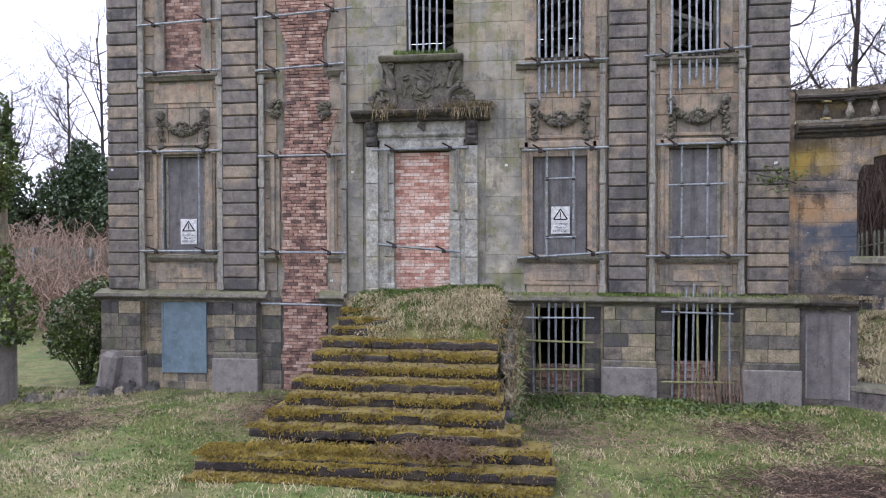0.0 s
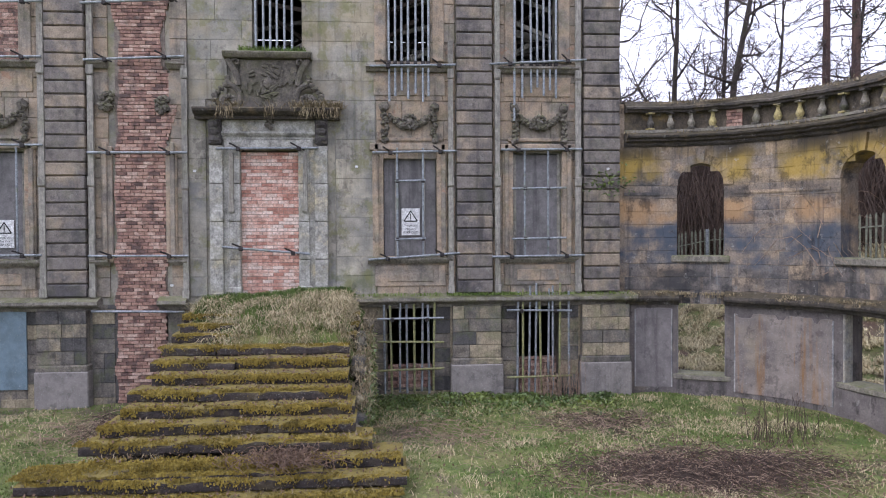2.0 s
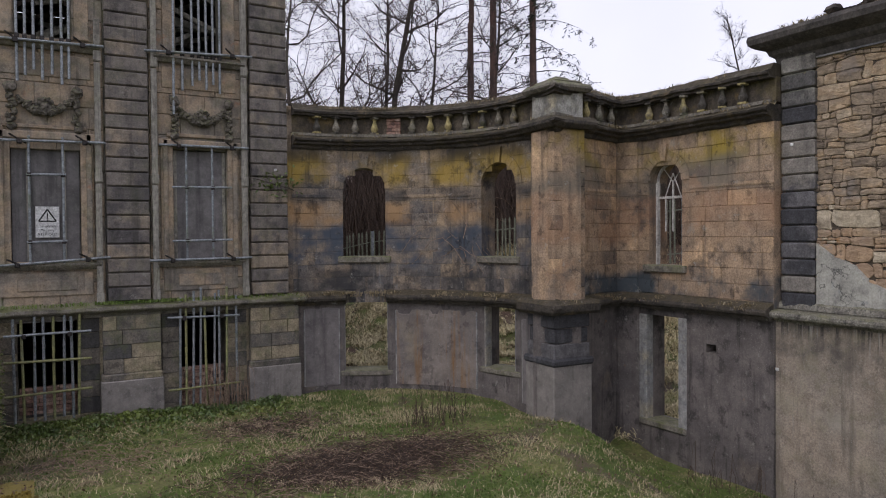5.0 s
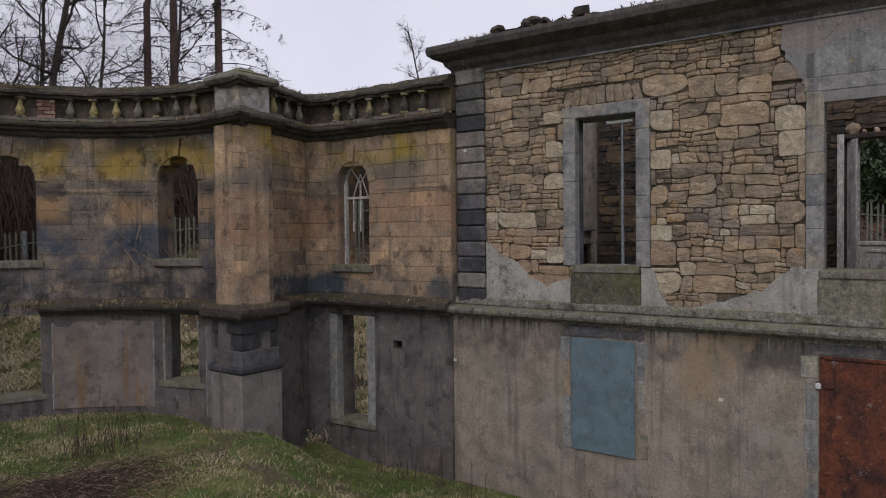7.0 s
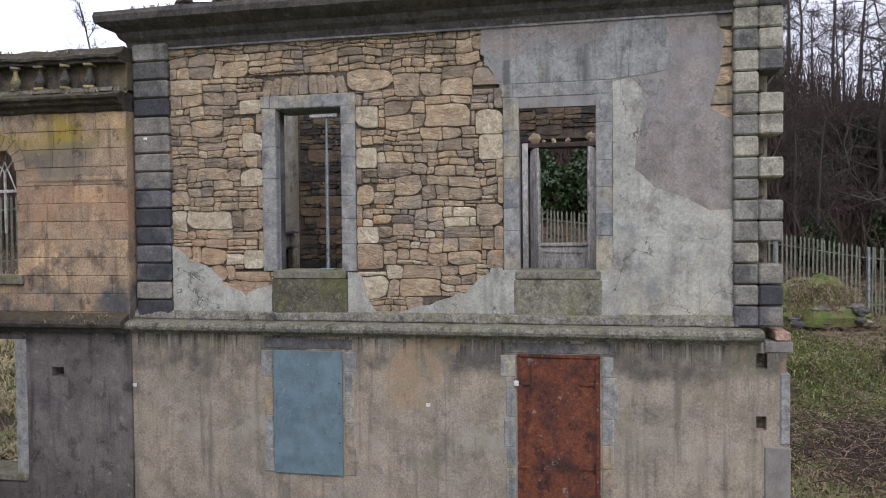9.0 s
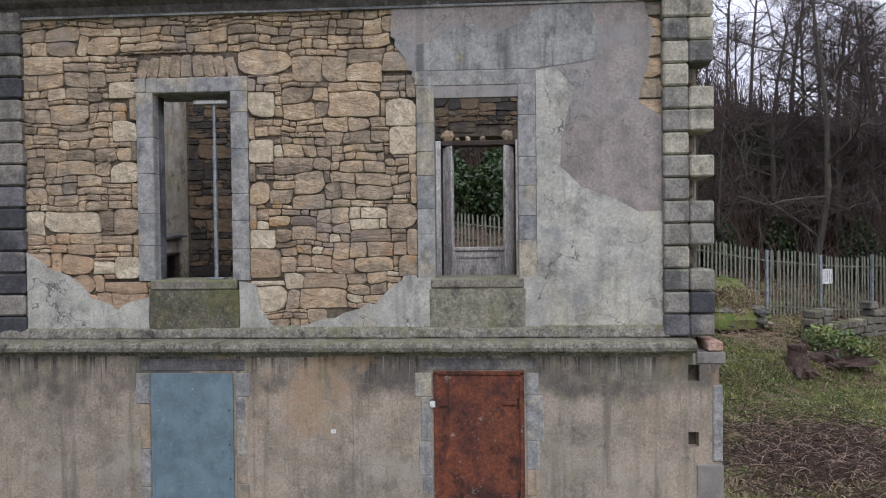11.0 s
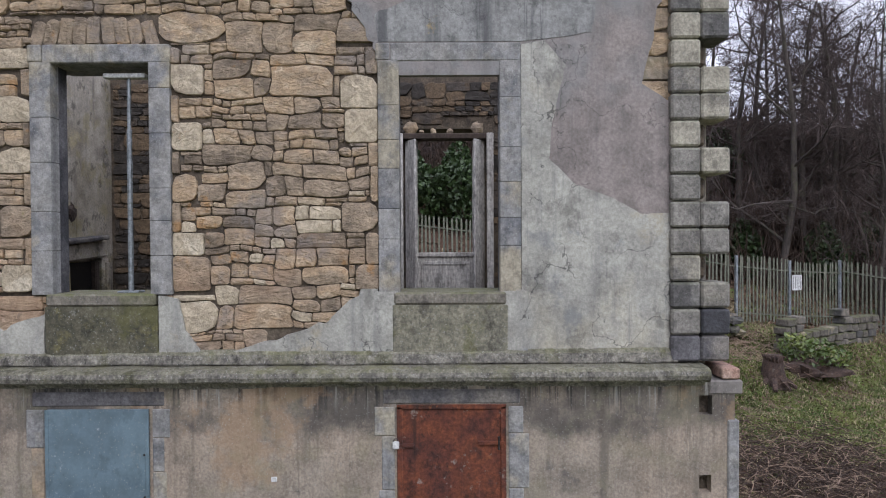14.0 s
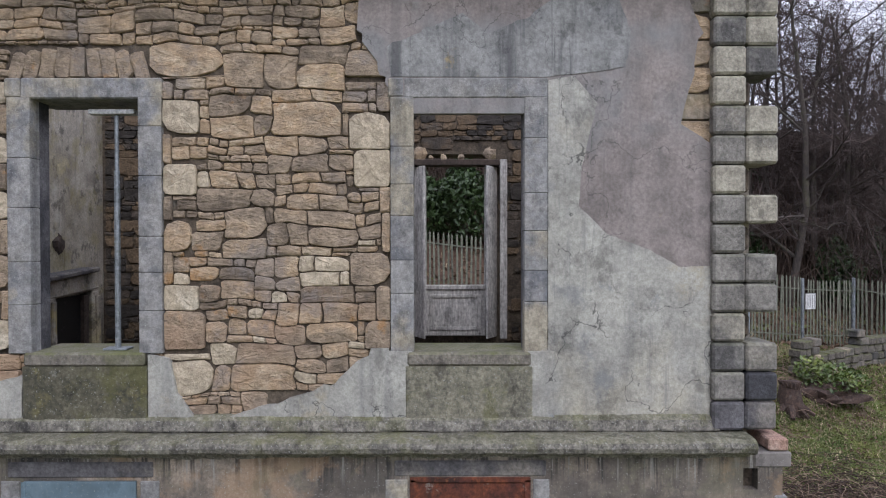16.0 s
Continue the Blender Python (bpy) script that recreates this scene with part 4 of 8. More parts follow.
for s in (-1, 1):
    sc = Shape()
    pts = []
    for k in range(26):
        t = k / 25
        a = math.pi * (0.5 + 2.2 * t)
        r = 0.30 * (1 - t) + 0.03
        pts.append((s * (0.84 + r * math.cos(a)), 0.14 + r * math.sin(a) * 1.0))
    up = [(s * (0.62 + 0.22 * (1 - q) ** 2), 1.0 - 0.56 * q) for q in (0, 0.25, 0.5, 0.75, 1)]
    for (xa, za), (xb, zb) in list(zip(pts, pts[1:])) + list(zip(up, up[1:])):
        sc.tube((xa, -0.16, za), (xb, -0.16, zb), 0.07, 0.07, 8)
    for k in range(9):
        t = k / 8
        sc.blob((s * (0.98 + 0.14 * math.sin(t * 5)), -0.13, 0.0 + 0.62 * t), 0.075, 0.07, 0.06, 7, 0.25)
    for k in range(8):
        a = k * math.pi / 4
        sc.blob((s * 0.80 + 0.10 * math.cos(a), -0.22, 0.12 + 0.10 * math.sin(a)), 0.05, 0.04, 0.05, 6, 0.2)
    for k in range(10):
        a = k * 0.6
        sc.tube((s * (0.66 + 0.09 * math.cos(a) * (1 - k / 12)), -0.2, 0.93 + 0.09 * math.sin(a) * (1 - k / 12)), (s * (0.66 + 0.09 * math.cos(a + .6) * (1 - k / 12)), -0.2, 0.93 + 0.09 * math.sin(a + .6) * (1 - k / 12)), 0.03, 0.03, 6)
    sc.make("scroll", carved_stone, crest)


random.seed(14)
lump_meshes = [shared("lump", Shape().blob((0, 0, 0), 1, 1, 1, 8, 0.25), carved_stone) for _ in range(5)]


def lump(parent, name, x, y, z, r, ry=None):
    piece(name, random.choice(lump_meshes), parent, Matrix.Translation(parent.location) @ pose(x, y, z, 0, random.uniform(0, 360), 0), (r, ry or r, r * random.uniform(0.8, 1.2)))


def swag(cx, cz, half):
    """A hanging garland between two drops with masks."""
    ob = thing("festoon", "carved stone garland of fruit and leaves between two masks", "carving", "facade festoons", at=(cx, FY - 0.06, cz))
    rg = random.Random(int(cx * 100))
    for k in range(40):
        t = k / 39
        x = (2 * t - 1) * half * 0.80
        z = 0.10 - 0.20 * (1 - (2 * t - 1) ** 2)
        s = 0.045 + 0.04 * (1 - abs(2 * t - 1))
        lump(ob, "fruit", x + rg.uniform(-.02, .02), -0.03 + rg.uniform(-.03, .01), z + rg.uniform(-.05, .05), s, 0.06)
    for k in range(11):
        a = k * math.pi / 5.5
        lump(ob, "petal", 0.13 * math.cos(a), -0.07, -0.02 + 0.13 * math.sin(a), 0.048)
    lump(ob, "rosette", 0, -0.08, -0.02, 0.085, 0.05)
    for s in (-1, 1):
        lump(ob, "mask", s * half, -0.04, 0.30, 0.115, 0.09)
        for k in range(10):
            lump(ob, "leaf", s * half + rg.uniform(-.06, .06), -0.03, 0.16 - 0.055 * k + rg.uniform(-.02, .02), 0.055)
        lump(ob, "fruit", s * half, -0.04, -0.42, 0.09, 0.07)


swag(-8.03, 6.02, 0.55)
swag(0.61, 6.04, 0.55)
swag(3.47, 6.04, 0.55)
for x, z in ((-5.78, 6.40), (-4.66, 6.34)):
    hd = thing("capital", "worn carved stone boss beside the brick patching", "carving", "carved bosses", at=(x, FY - 0.06, z))
    for k in range(16):
        lump(hd, "leaf", random.uniform(-.13, .13), -0.04, random.uniform(-.16, .16), 0.07)

# timber uprights and scaffold tubes that brace the openings
for x, z0, z1, w in ((-9.02, 2.26, 9.6, .13), (-7.10, 2.26, 9.6, .13), (-6.10, 2.26, 9.6, .12), (-4.17, 2.2, 7.7, .12), (1.50, 2.26, 7.8, .11), (2.53, 2.26, 9.6, .11), (4.33, 2.26, 9.6, .12), (-3.21, 4.05, 5.35, .09), (-1.65, 4.05, 5.35, .09)):
    up = thing("timber_upright", "grey weathered upright plank against the wall", "timber", "bracing uprights", at=(x, FY - 0.12, z0))
    z = 0
    while z < z1 - z0 - 0.05:
        h = min(2.35, z1 - z0 - z)
        Shape().box(-w / 2, w / 2, -0.035, 0.035, z, z + h - 0.02, 0.006).make("plank", grey_timber, up)
        Shape().box(-w / 2 - 0.015, w / 2 + 0.015, -0.05, -0.03, z + 0.02, z + 0.2, 0.006).make("cleat", grey_timber, up)
        z += h
TUBES = ((-9.1, -7.0, 8.42, 0.08), (-9.05, -7.05, 7.29, 0.03), (-9.1, -7.05, 5.47, 0.0), (-9.05, -7.1, 3.17, 0.0), (-6.25, -3.95, 8.50, 0.14), (-6.2, -4.15, 7.30, 0.10),
         (-6.15, -4.1, 5.32, 0.01), (-6.15, -4.1, 3.14, -0.01), (-3.5, -1.35, 5.42, 0.02), (-3.4, -1.55, 3.24, -0.16), (-0.25, 1.62, 7.22, 0.05), (-0.2, 1.62, 5.36, 0.04), (-0.3, 1.68, 3.09, 0.13),
         (2.35, 4.50, 7.33, 0.12), (2.6, 4.40, 5.42, 0.02), (2.4, 4.45, 3.08, 0.02))
for x0, x1, z, dz in TUBES:
    tb = thing("scaffold_tube", "galvanised scaffold tube clamped across an opening", "tube", "bracing tubes", at=((x0 + x1) / 2, FY - 0.20, z))
    hl = (x1 - x0) / 2
    bar = Shape().tube((-hl, 0, -dz / 2), (hl, 0, dz / 2), 0.026).make("bar", galvanised, tb)
    for q in (-0.32, 0.34):
        x = q * hl * 2 * 0.9
        Shape().tube((x - 0.16, -0.12, 0.10 + q * dz), (x + 0.10, 0.10, -0.03 + q * dz), 0.018).make("tie_rod", dark_iron, bar)
        Shape().box(x - 0.045, x + 0.045, -0.05, 0.045, -0.06 + q * dz, 0.03 + q * dz, 0.015).make("clamp", dark_iron, bar)
for cx, xs, lo in ((-2.24, (-2.66, -2.5, -2.36, -2.22, -2.06, -1.9), 7.42), (0.6, (0.17, 0.30, 0.44, 0.58, 0.74, 0.90, 1.02), 6.45), (3.45, (3.08, 3.28, 3.42, 3.56, 3.70, 3.83), 6.55)):
    grille = thing("tube_grille", "upright scaffold tubes barring an empty window", "grille", "window grilles", at=(cx, FY - 0.14, lo))
    for k, x in enumerate(xs):
        b = 0.30 * ((k * 37) % 5) / 5 if lo < 7 else 0
        Shape().tube((x - cx, 0, b), (x - cx + random.uniform(-.02, .02), 0, 10.2 - lo), 0.026).make("bar", galvanised, grille)
    if lo < 7:
        for x in xs:
            Shape().box(x - cx - 0.04, x - cx + 0.04, -0.04, 0.03, 7.25 - lo, 7.33 - lo, 0.01).make("clamp", dark_iron, grille)
long_tube = thing("long_tube", "long upright scaffold tube beside a carved panel", "tube", at=(2.90, FY - 0.16, 6.05))
Shape().tube((0, 0, 0), (0.02, 0, 4.2), 0.026).make("bar", galvanised, long_tube)
for cx, xs, zs, z0, z1, w in ((-8.03, (-8.49, -7.60), (), 3.12, 5.42, 0.5), (0.61, (0.33, 0.89), (4.72, 3.46), 3.02, 5.45, 0.33), (3.44, (3.13, 3.65), (4.56, 3.46), 3.02, 5.45, 0.6)):
    fr = thing("brace_frame", "scaffold tubes standing before a boarded window", "tube", "window braces", at=(cx, FY - 0.15, z0))
    for x in xs:
        Shape().tube((x - cx, 0, 0), (x - cx, 0, z1 - z0), 0.024).make("upright", galvanised, fr)
    for z in zs:
        Shape().tube((-w, -0.05, z - z0), (w, -0.05, z - z0 + 0.02), 0.024).make("rail", galvanised, fr)
        for x in xs:
            Shape().box(x - cx - 0.04, x - cx + 0.04, -0.07, 0.02, z - z0 - 0.03, z - z0 + 0.04, 0.01).make("clamp", dark_iron, fr)

# basement grilles and the blue steel sheet
for cx, xs, z0, z1, zr, w in ((0.60, (0.04, 0.19, 0.36, 0.52, 0.68, 0.84, 1.00, 1.09), 0.12, 2.06, (1.74, 1.25, 0.62), 0.72), (3.43, (2.94, 3.07, 3.20, 3.34, 3.48, 3.62, 3.74, 3.88, 4.10), -0.15, 2.3, (1.90, 0.42), 0.72)):
    gr = thing("basement_grille", "scaffold tubes green with algae barring a dark basement opening", "grille", "basement grilles", at=(cx, FY - 0.20, z0))
    for k, x in enumerate(xs):
        e = random.uniform(-.04, .04)
        Shape().tube((x - cx, 0, max(-.05, e)), (x - cx + e, 0, z1 - z0 + (0.25 * ((k * 5) % 4) / 4 if cx > 2 else e)), 0.026).make("bar", mossy_tube if k % 3 == 1 else galvanised, gr)
    for z in zr:
        Shape().tube((-w, -0.05, z - z0), (w, -0.05, z - z0 + random.uniform(-.03, .03)), 0.024).make("rail", galvanised if z > 1.5 else mossy_tube, gr)
    for x in (-0.4, 0.35):
        Shape().box(x - 0.04, x + 0.04, -0.08, 0.02, zr[0] - z0 - 0.07, zr[0] - z0 + 0.02, 0.012).make("clamp", dark_iron, gr)
low_fill = thing("brick_threshold", "rough brick filling at the foot of a barred basement opening", "brickwork", kind="structure", at=(3.44, FY + 0.2, -0.1))
bricks(low_fill, brick_red, 2.97, 3.91, -0.1, 0.8, lambda u, v: pose(u, FY + 0.25, v), 6)
low_fill2 = thing("brick_threshold", "rough brick filling at the foot of a barred basement opening", "brickwork", kind="structure", at=(0.6, FY + 0.2, 0.15))
bricks(low_fill2, brick_red, 0.10, 1.09, 0.15, 0.72, lambda u, v: pose(u, FY + 0.25, v), 7)
sheet_b = thing("steel_shutter", "pale blue painted steel sheet over a basement opening", "shutter", at=(-8.05, FY - 0.04, 0.32))
panel = Shape().box(-0.55, 0.55, -0.01, 0.03, 0, 1.68, 0.006).make("sheet", blue_sheet, sheet_b)
for x in (-0.53, 0.53):
    Shape().box(x - 0.025, x + 0.025, -0.022, -0.005, 0, 1.68, 0.004).make("edge_strip", blue_sheet, panel)
lin = thing("concrete_lintel", "pale concrete lintel above a barred basement opening", "lintel", kind="structure", at=(0.6, FY - 0.03, 1.94))
Shape().box(-0.55, 0.55, -0.02, 0.1, 0, 0.14, 0.01).make("beam", cement, lin)
tube_low = thing("scaffold_tube", "scaffold tube lying across the foot of the brick column", "tube", "bracing tubes", at=(-5.2, FY - 0.2, 1.98))
Shape().tube((-0.9, 0, 0), (1.0, 0, -0.03), 0.026).make("bar", galvanised, tube_low)

# warning signs with their readable words
for x, z, yy in ((-7.97, 3.62, FY + 0.06), (0.62, 3.845, FY + 0.03)):
    sg = thing("warning_sign", "white warning sign with a black triangle, on a boarded window", "sign", "warning signs", at=(x, yy, z))
    plate = Shape().box(-0.20, 0.20, -0.006, 0.006, -0.295, 0.295, 0.003).make("plate", sign_white, sg)
    tri = Shape()
    for k in range(3):
        a, b = math.pi / 2 + k * 2 * math.pi / 3, math.pi / 2 + (k + 1) * 2 * math.pi / 3
        tri.tube((0.17 * math.cos(a), -0.008, 0.09 + 0.15 * math.sin(a)), (0.17 * math.cos(b), -0.008, 0.09 + 0.15 * math.sin(b)), 0.014, 0.014, 6)
    tri.make("triangle", ink, plate)
    Shape().box(-0.011, 0.011, -0.010, -0.006, 0.06, 0.18).box(-0.011, 0.011, -0.010, -0.006, 0.03, 0.05).make("mark", ink, plate)
    for words, dz, size in (("Dangerous", -0.10, 0.068), ("Masonry", -0.175, 0.068), ("KEEP OUT", -0.255, 0.070)):
        cu = bpy.data.curves.new("lettering", "FONT")
        cu.body, cu.size, cu.align_x, cu.extrude = words, size, "CENTER", 0.001
        cu.materials.append(ink)
        tx = new("lettering", cu)
        tx.parent = plate
        tx.matrix_basis = pose(0, -0.009, dz, 90, 0, 0)
for x, z in ((-9.75, 5.07), (-4.0, 4.95), (-0.55, 5.05), (5.0, 5.0), (-4.5, 2.5), (-1.3, 2.8)):
    tg = thing("survey_target", "small white survey target fixed to the stone", "target", "survey targets", at=(x, FY - (0.15 if abs(x) > 4.6 and x != -4.5 else 0.03), z))
    Shape().box(-0.03, 0.03, -0.008, 0.02, -0.025, 0.025, 0.004).make("plate", sign_white, tg)


# ---- the curved link wall: an arc from the house to a corner pier, a return, then a straight length ----
CX, CY, RA = 5.4, 11.6, 3.85
link = thing("link_wall", "curved stone screen wall with arched openings, stained orange and black", "wall", kind="structure", at=(8, 12, 0))
ARC_LEN = RA * math.pi / 2


def arc_u(deg):
    return (90 - deg) * math.pi / 180 * RA


def arc_at(u):
    a = math.pi / 2 - u / RA
    return CX + RA * math.cos(a), CY + RA * math.sin(a), -math.cos(a), -math.sin(a)


def line_at(u, p, q):
    d = math.hypot(q[0] - p[0], q[1] - p[1])
    tx, ty = (q[0] - p[0]) / d, (q[1] - p[1]) / d
    return p[0] + tx * u, p[1] + ty * u, ty, -tx


def placer(at):
    def place(u, v, d):
        x, y, nx, ny = at(u)
        return x - nx * d - 8, y - ny * d - 12, v
    return place


def framer(at):
    def frame_of(u, v):
        x, y, nx, ny = at(u)
        return Matrix.Translation((x, y, v)) @ Matrix(((-ny, -nx, 0, 0), (nx, -ny, 0, 0), (0, 0, 1, 0), (0, 0, 0, 1)))
    return frame_of


P1, P2, P3, P4 = (9.10, 10.75), (11.35, 11.45), (11.55, 11.0), (11.62, 7.86)
TOPW, TH = 5.55, 0.55


def seg(p, q):
    return lambda u: line_at(u, p, q)


def seg_len(p, q):
    return math.hypot(q[0] - p[0], q[1] - p[1])


A1 = (arc_u(72.6), arc_u(58.1), 3.06, 4.62, True)
A2 = (arc_u(23.2), arc_u(8.8), 3.06, 4.62, True)
L1 = (arc_u(72.4), arc_u(57.6), 0.42, 2.3, False)
L2 = (arc_u(21.9), arc_u(9.6), 0.62, 2.02, False)
PY = 11.0
S1 = (PY - 10.70, PY - 9.85, 2.88, 4.60, True)
S2 = (PY - 10.78, PY - 9.93, -0.38, 1.84, False)
S3 = (PY - 9.28, PY - 9.05, 1.24, 1.40, False)
arc_end = (CX + RA, CY)
parts_up = ((arc_at, 0.0, ARC_LEN, [A1, A2], arc_stone, 31), (seg(arc_end, P1), 0.0, seg_len(arc_end, P1), [], pier_top, 32),
            (seg(P1, P2), 0.0, seg_len(P1, P2), [], pier_top, 33), (seg(P2, P3), 0.0, seg_len(P2, P3), [], pier_top, 34), (seg(P3, P4), 0.0, seg_len(P3, P4), [S1], pier_top, 35))
lows = ([L1, L2], [], [], [], [S2, S3])
for (at, a, b, holes, mat, sd), low in zip(parts_up, lows):
    pierced([a, b], 2.0, TOPW, holes, placer(at), TH, 0.25).make("wall", mat, link)
    pierced([a, b], -1.9, 2.0, [o if o[3] < 2.0 else (o[0], o[1], o[2], 2.0, False) for o in low], placer(at), TH, 0.25).make("basement_wall", harl_arc, link)
    ashlar(link, mat, "facing_stone", a + 0.01, b - 0.01, 2.3, 5.5, 0.29, 0.62, holes, framer(at), 0.012, 0.005, sd)


def run(at, a, b, step=0.12, out=0.0):
    n = max(1, round((b - a) / step))
    pts = []
    for k in range(n + 1):
        x, y, nx, ny = at(a + (b - a) * k / n)
        pts.append((x - 8, y - 12, nx, ny))
    return pts


LINES = [(arc_at, 0.0, ARC_LEN), (seg(arc_end, P1), 0.0, seg_len(arc_end, P1)), (seg(P1, P2), 0.0, seg_len(P1, P2)), (seg(P2, P3), 0, seg_len(P2, P3)), (seg(P3, P4), 0.0, seg_len(P3, P4))]
whole = []
for at, a, b in LINES:
    pts = run(at, a, b)
    if whole:
        x, y, nx, ny = pts[0]
        ox, oy = whole[-1][2] + nx, whole[-1][3] + ny
        d = max(0.25, (ox * ox + oy * oy) / 2)
        whole[-1] = (x, y, ox / d, oy / d)
        pts = pts[1:]
    whole += pts
gap_at = [k for k, (x, y, nx, ny) in enumerate(whole) if math.radians(57.8) < math.atan2(y + 12 - CY, x + 8 - CX) < math.radians(72.0) and x + 8 < 8]
STRING = [(-0.02, 1.98), (0.10, 1.98), (0.13, 2.04), (0.22, 2.08), (0.24, 2.13), (0.22, 2.18), (-0.02, 2.30)]
Shape().sweep(whole[:gap_at[0]], STRING).worn(0.02, 2.4).make("string_course", dark_ledge, link)
Shape().sweep(whole[gap_at[-1] + 1:], STRING).worn(0.02, 2.4).make("string_course", dark_ledge, link)
Shape().sweep(whole, [(-0.5, 5.5), (0.04, 5.5), (0.07, 5.53), (0.08, 5.58), (0.17, 5.61), (0.18, 5.65), (0.25, 5.68), (0.26, 5.72), (0.12, 5.79), (-0.5, 5.80)]).worn(0.026, 3.6).make("cornice", dark_ledge, link, "dark eaves cornice spotted with yellow lichen")
Shape().sweep(whole, [(-0.05, 5.80), (0.13, 5.80), (0.13, 5.86), (-0.05, 5.86)]).make("plinth_rail", ledge_stone, link)
Shape().sweep(whole, [(-0.45, 6.25), (0.13, 6.25), (0.14, 6.29), (0.19, 6.31), (0.19, 6.36), (0.10, 6.39), (0.0, 6.51), (-0.45, 6.49)]).worn(0.036, 3.2).make("coping", dark_ledge, link, "mossy moulded parapet coping")
Shape().sweep(whole, [(-0.40, 5.84), (-0.045, 5.84), (-0.045, 6.28), (-0.40, 6.28)]).make("parapet_back", parapet_stone, link, "stained blind wall behind the balusters")
bal_mesh = shared("baluster", Shape().box(-0.075, 0.075, -0.075, 0.075, 0, 0.04, 0.006).lathe((0, 0, 0.04), [(0.045, 0), (0.06, 0.02), (0.082, 0.07), (0.085, 0.10), (0.065, 0.15), (0.04, 0.22), (0.034, 0.27), (0.05, 0.29), (0.036, 0.31)], 10).box(-0.075, 0.075, -0.075, 0.075, 0.35, 0.39, 0.006), baluster_stone)
Shape().box(-2.82, -2.58, 3.46, 4.02, -0.6, 6.46, 0.01).worn(0.01, 2).make("abutment", arc_stone, link)
balus = thing("balustrade", "row of squat stone balusters spotted with lichen", "balustrade", kind="structure", at=(9, 12, 5.86))
for at, a, b in ((arc_at, 0.35, ARC_LEN - 0.35), (seg(P1, P2), 0.75, 2.25), (seg(P3, P4), 0.15, seg_len(P3, P4) - 0.35)):
    n = int((b - a) / 0.43)
    for k in range(n):
        x, y, nx, ny = at(a + (k + 0.5) * (b - a) / n)
        if at is arc_at and k == 4:
            patch = thing("brick_patch", "small red brick repair in the parapet", "brickwork", kind="structure", at=(x, y, 5.86))
            bricks(patch, brick_red, -0.16, 0.16, 0, 0.39, lambda u, v: framer(arc_at)(a + (k + 0.5) * (b - a) / n + u, 5.86 + v) @ Matrix.Translation((0, 0.0, 0)), 8)
            continue
        piece("baluster", bal_mesh, balus, pose(x + nx * 0.07, y + ny * 0.07, 5.86, random.uniform(-1.5, 1.5), random.uniform(-1.5, 1.5), random.uniform(0, 40)))

# a thin dark band at the springing of the arches
for at, a, b, holes in ((arc_at, 0.0, ARC_LEN, (A1, A2)), (seg(P1, P2), 0.75, seg_len(P1, P2), ()), (seg(P3, P4), 0.0, seg_len(P3, P4), (S1,))):
    cuts = [a] + [e for o in holes for e in (o[0] - 0.2, o[1] + 0.2)] + [b]
    for p, q in zip(cuts[::2], cuts[1::2]):
        Shape().sweep(run(at, p, q), [(-0.05, 4.40), (0.018, 4.40), (0.026, 4.43), (0.020, 4.48), (-0.05, 4.49)]).worn(0.006, 3).make("impost_band", arc_stone if at is arc_at else pier_top, link)
# coats of old render between the basement openings
for u0, u1, z0, z1, mt in ((arc_u(86), arc_u(74.5), 0.12, 1.90, coat_grey), (arc_u(54.5), arc_u(25.5), 0.10, 1.84, coat_stained), (arc_u(6), arc_u(1), 0.0, 1.88, coat_grey)):
    pts = run(arc_at, u0, u1, 0.06)
    n = len(pts)
    tops = [z1 - 0.05 * abs(noise.noise((k * 0.31, u0, 2))) - (0.10 if noise.noise((k * 0.17, u0, 5)) > 0.25 else 0) for k in range(n)]
    sh = Shape()
    for (x, y, nx, ny), zt in zip(pts, tops):
        sh.v += [(x + nx * d, y + ny * d, z) for d, z in ((0.0, z0), (0.022, z0), (0.022, zt - 0.01), (0.012, zt), (0.0, zt))]
    sh.f = [(k * 5 + i, k * 5 + 5 + i, k * 5 + 6 + i, k * 5 + 1 + i) for k in range(n - 1) for i in range(4)] + [(0, 1, 2, 3, 4), tuple(n * 5 - 1 - i for i in range(5))]
    sh.make("render_panel", mt, link, "old render coat with broken edges")
    for e in (0, n - 1):
        x, y, nx, ny = pts[e]
        Shape().box(-0.022, 0.022, -0.03, 0.03, z0, tops[e] - 0.02, 0.01, Matrix.Translation((x, y, 0)) @ Matrix.Rotation(math.atan2(ny, nx), 4, "Z")).make("render_edge", margin_stone, link, "pale broken render edge")
# corner pier with its capped pedestal
corner = thing("corner_pier", "square stone pier with capped pedestal and sooty banded base", "pier", kind="structure", at=(9.43, 11.10, -1.5))
turn = -2.0
rot = pose(0, 0, 0, 0, 0, turn)
CORE = (-0.38, 0.38, -0.38, 0.38)


def cbox(e, z0, z1, c=0.015):
    return Shape().box(CORE[0] - e, CORE[1] + e, CORE[2] - e, CORE[3] + e, z0, z1, c, rot)


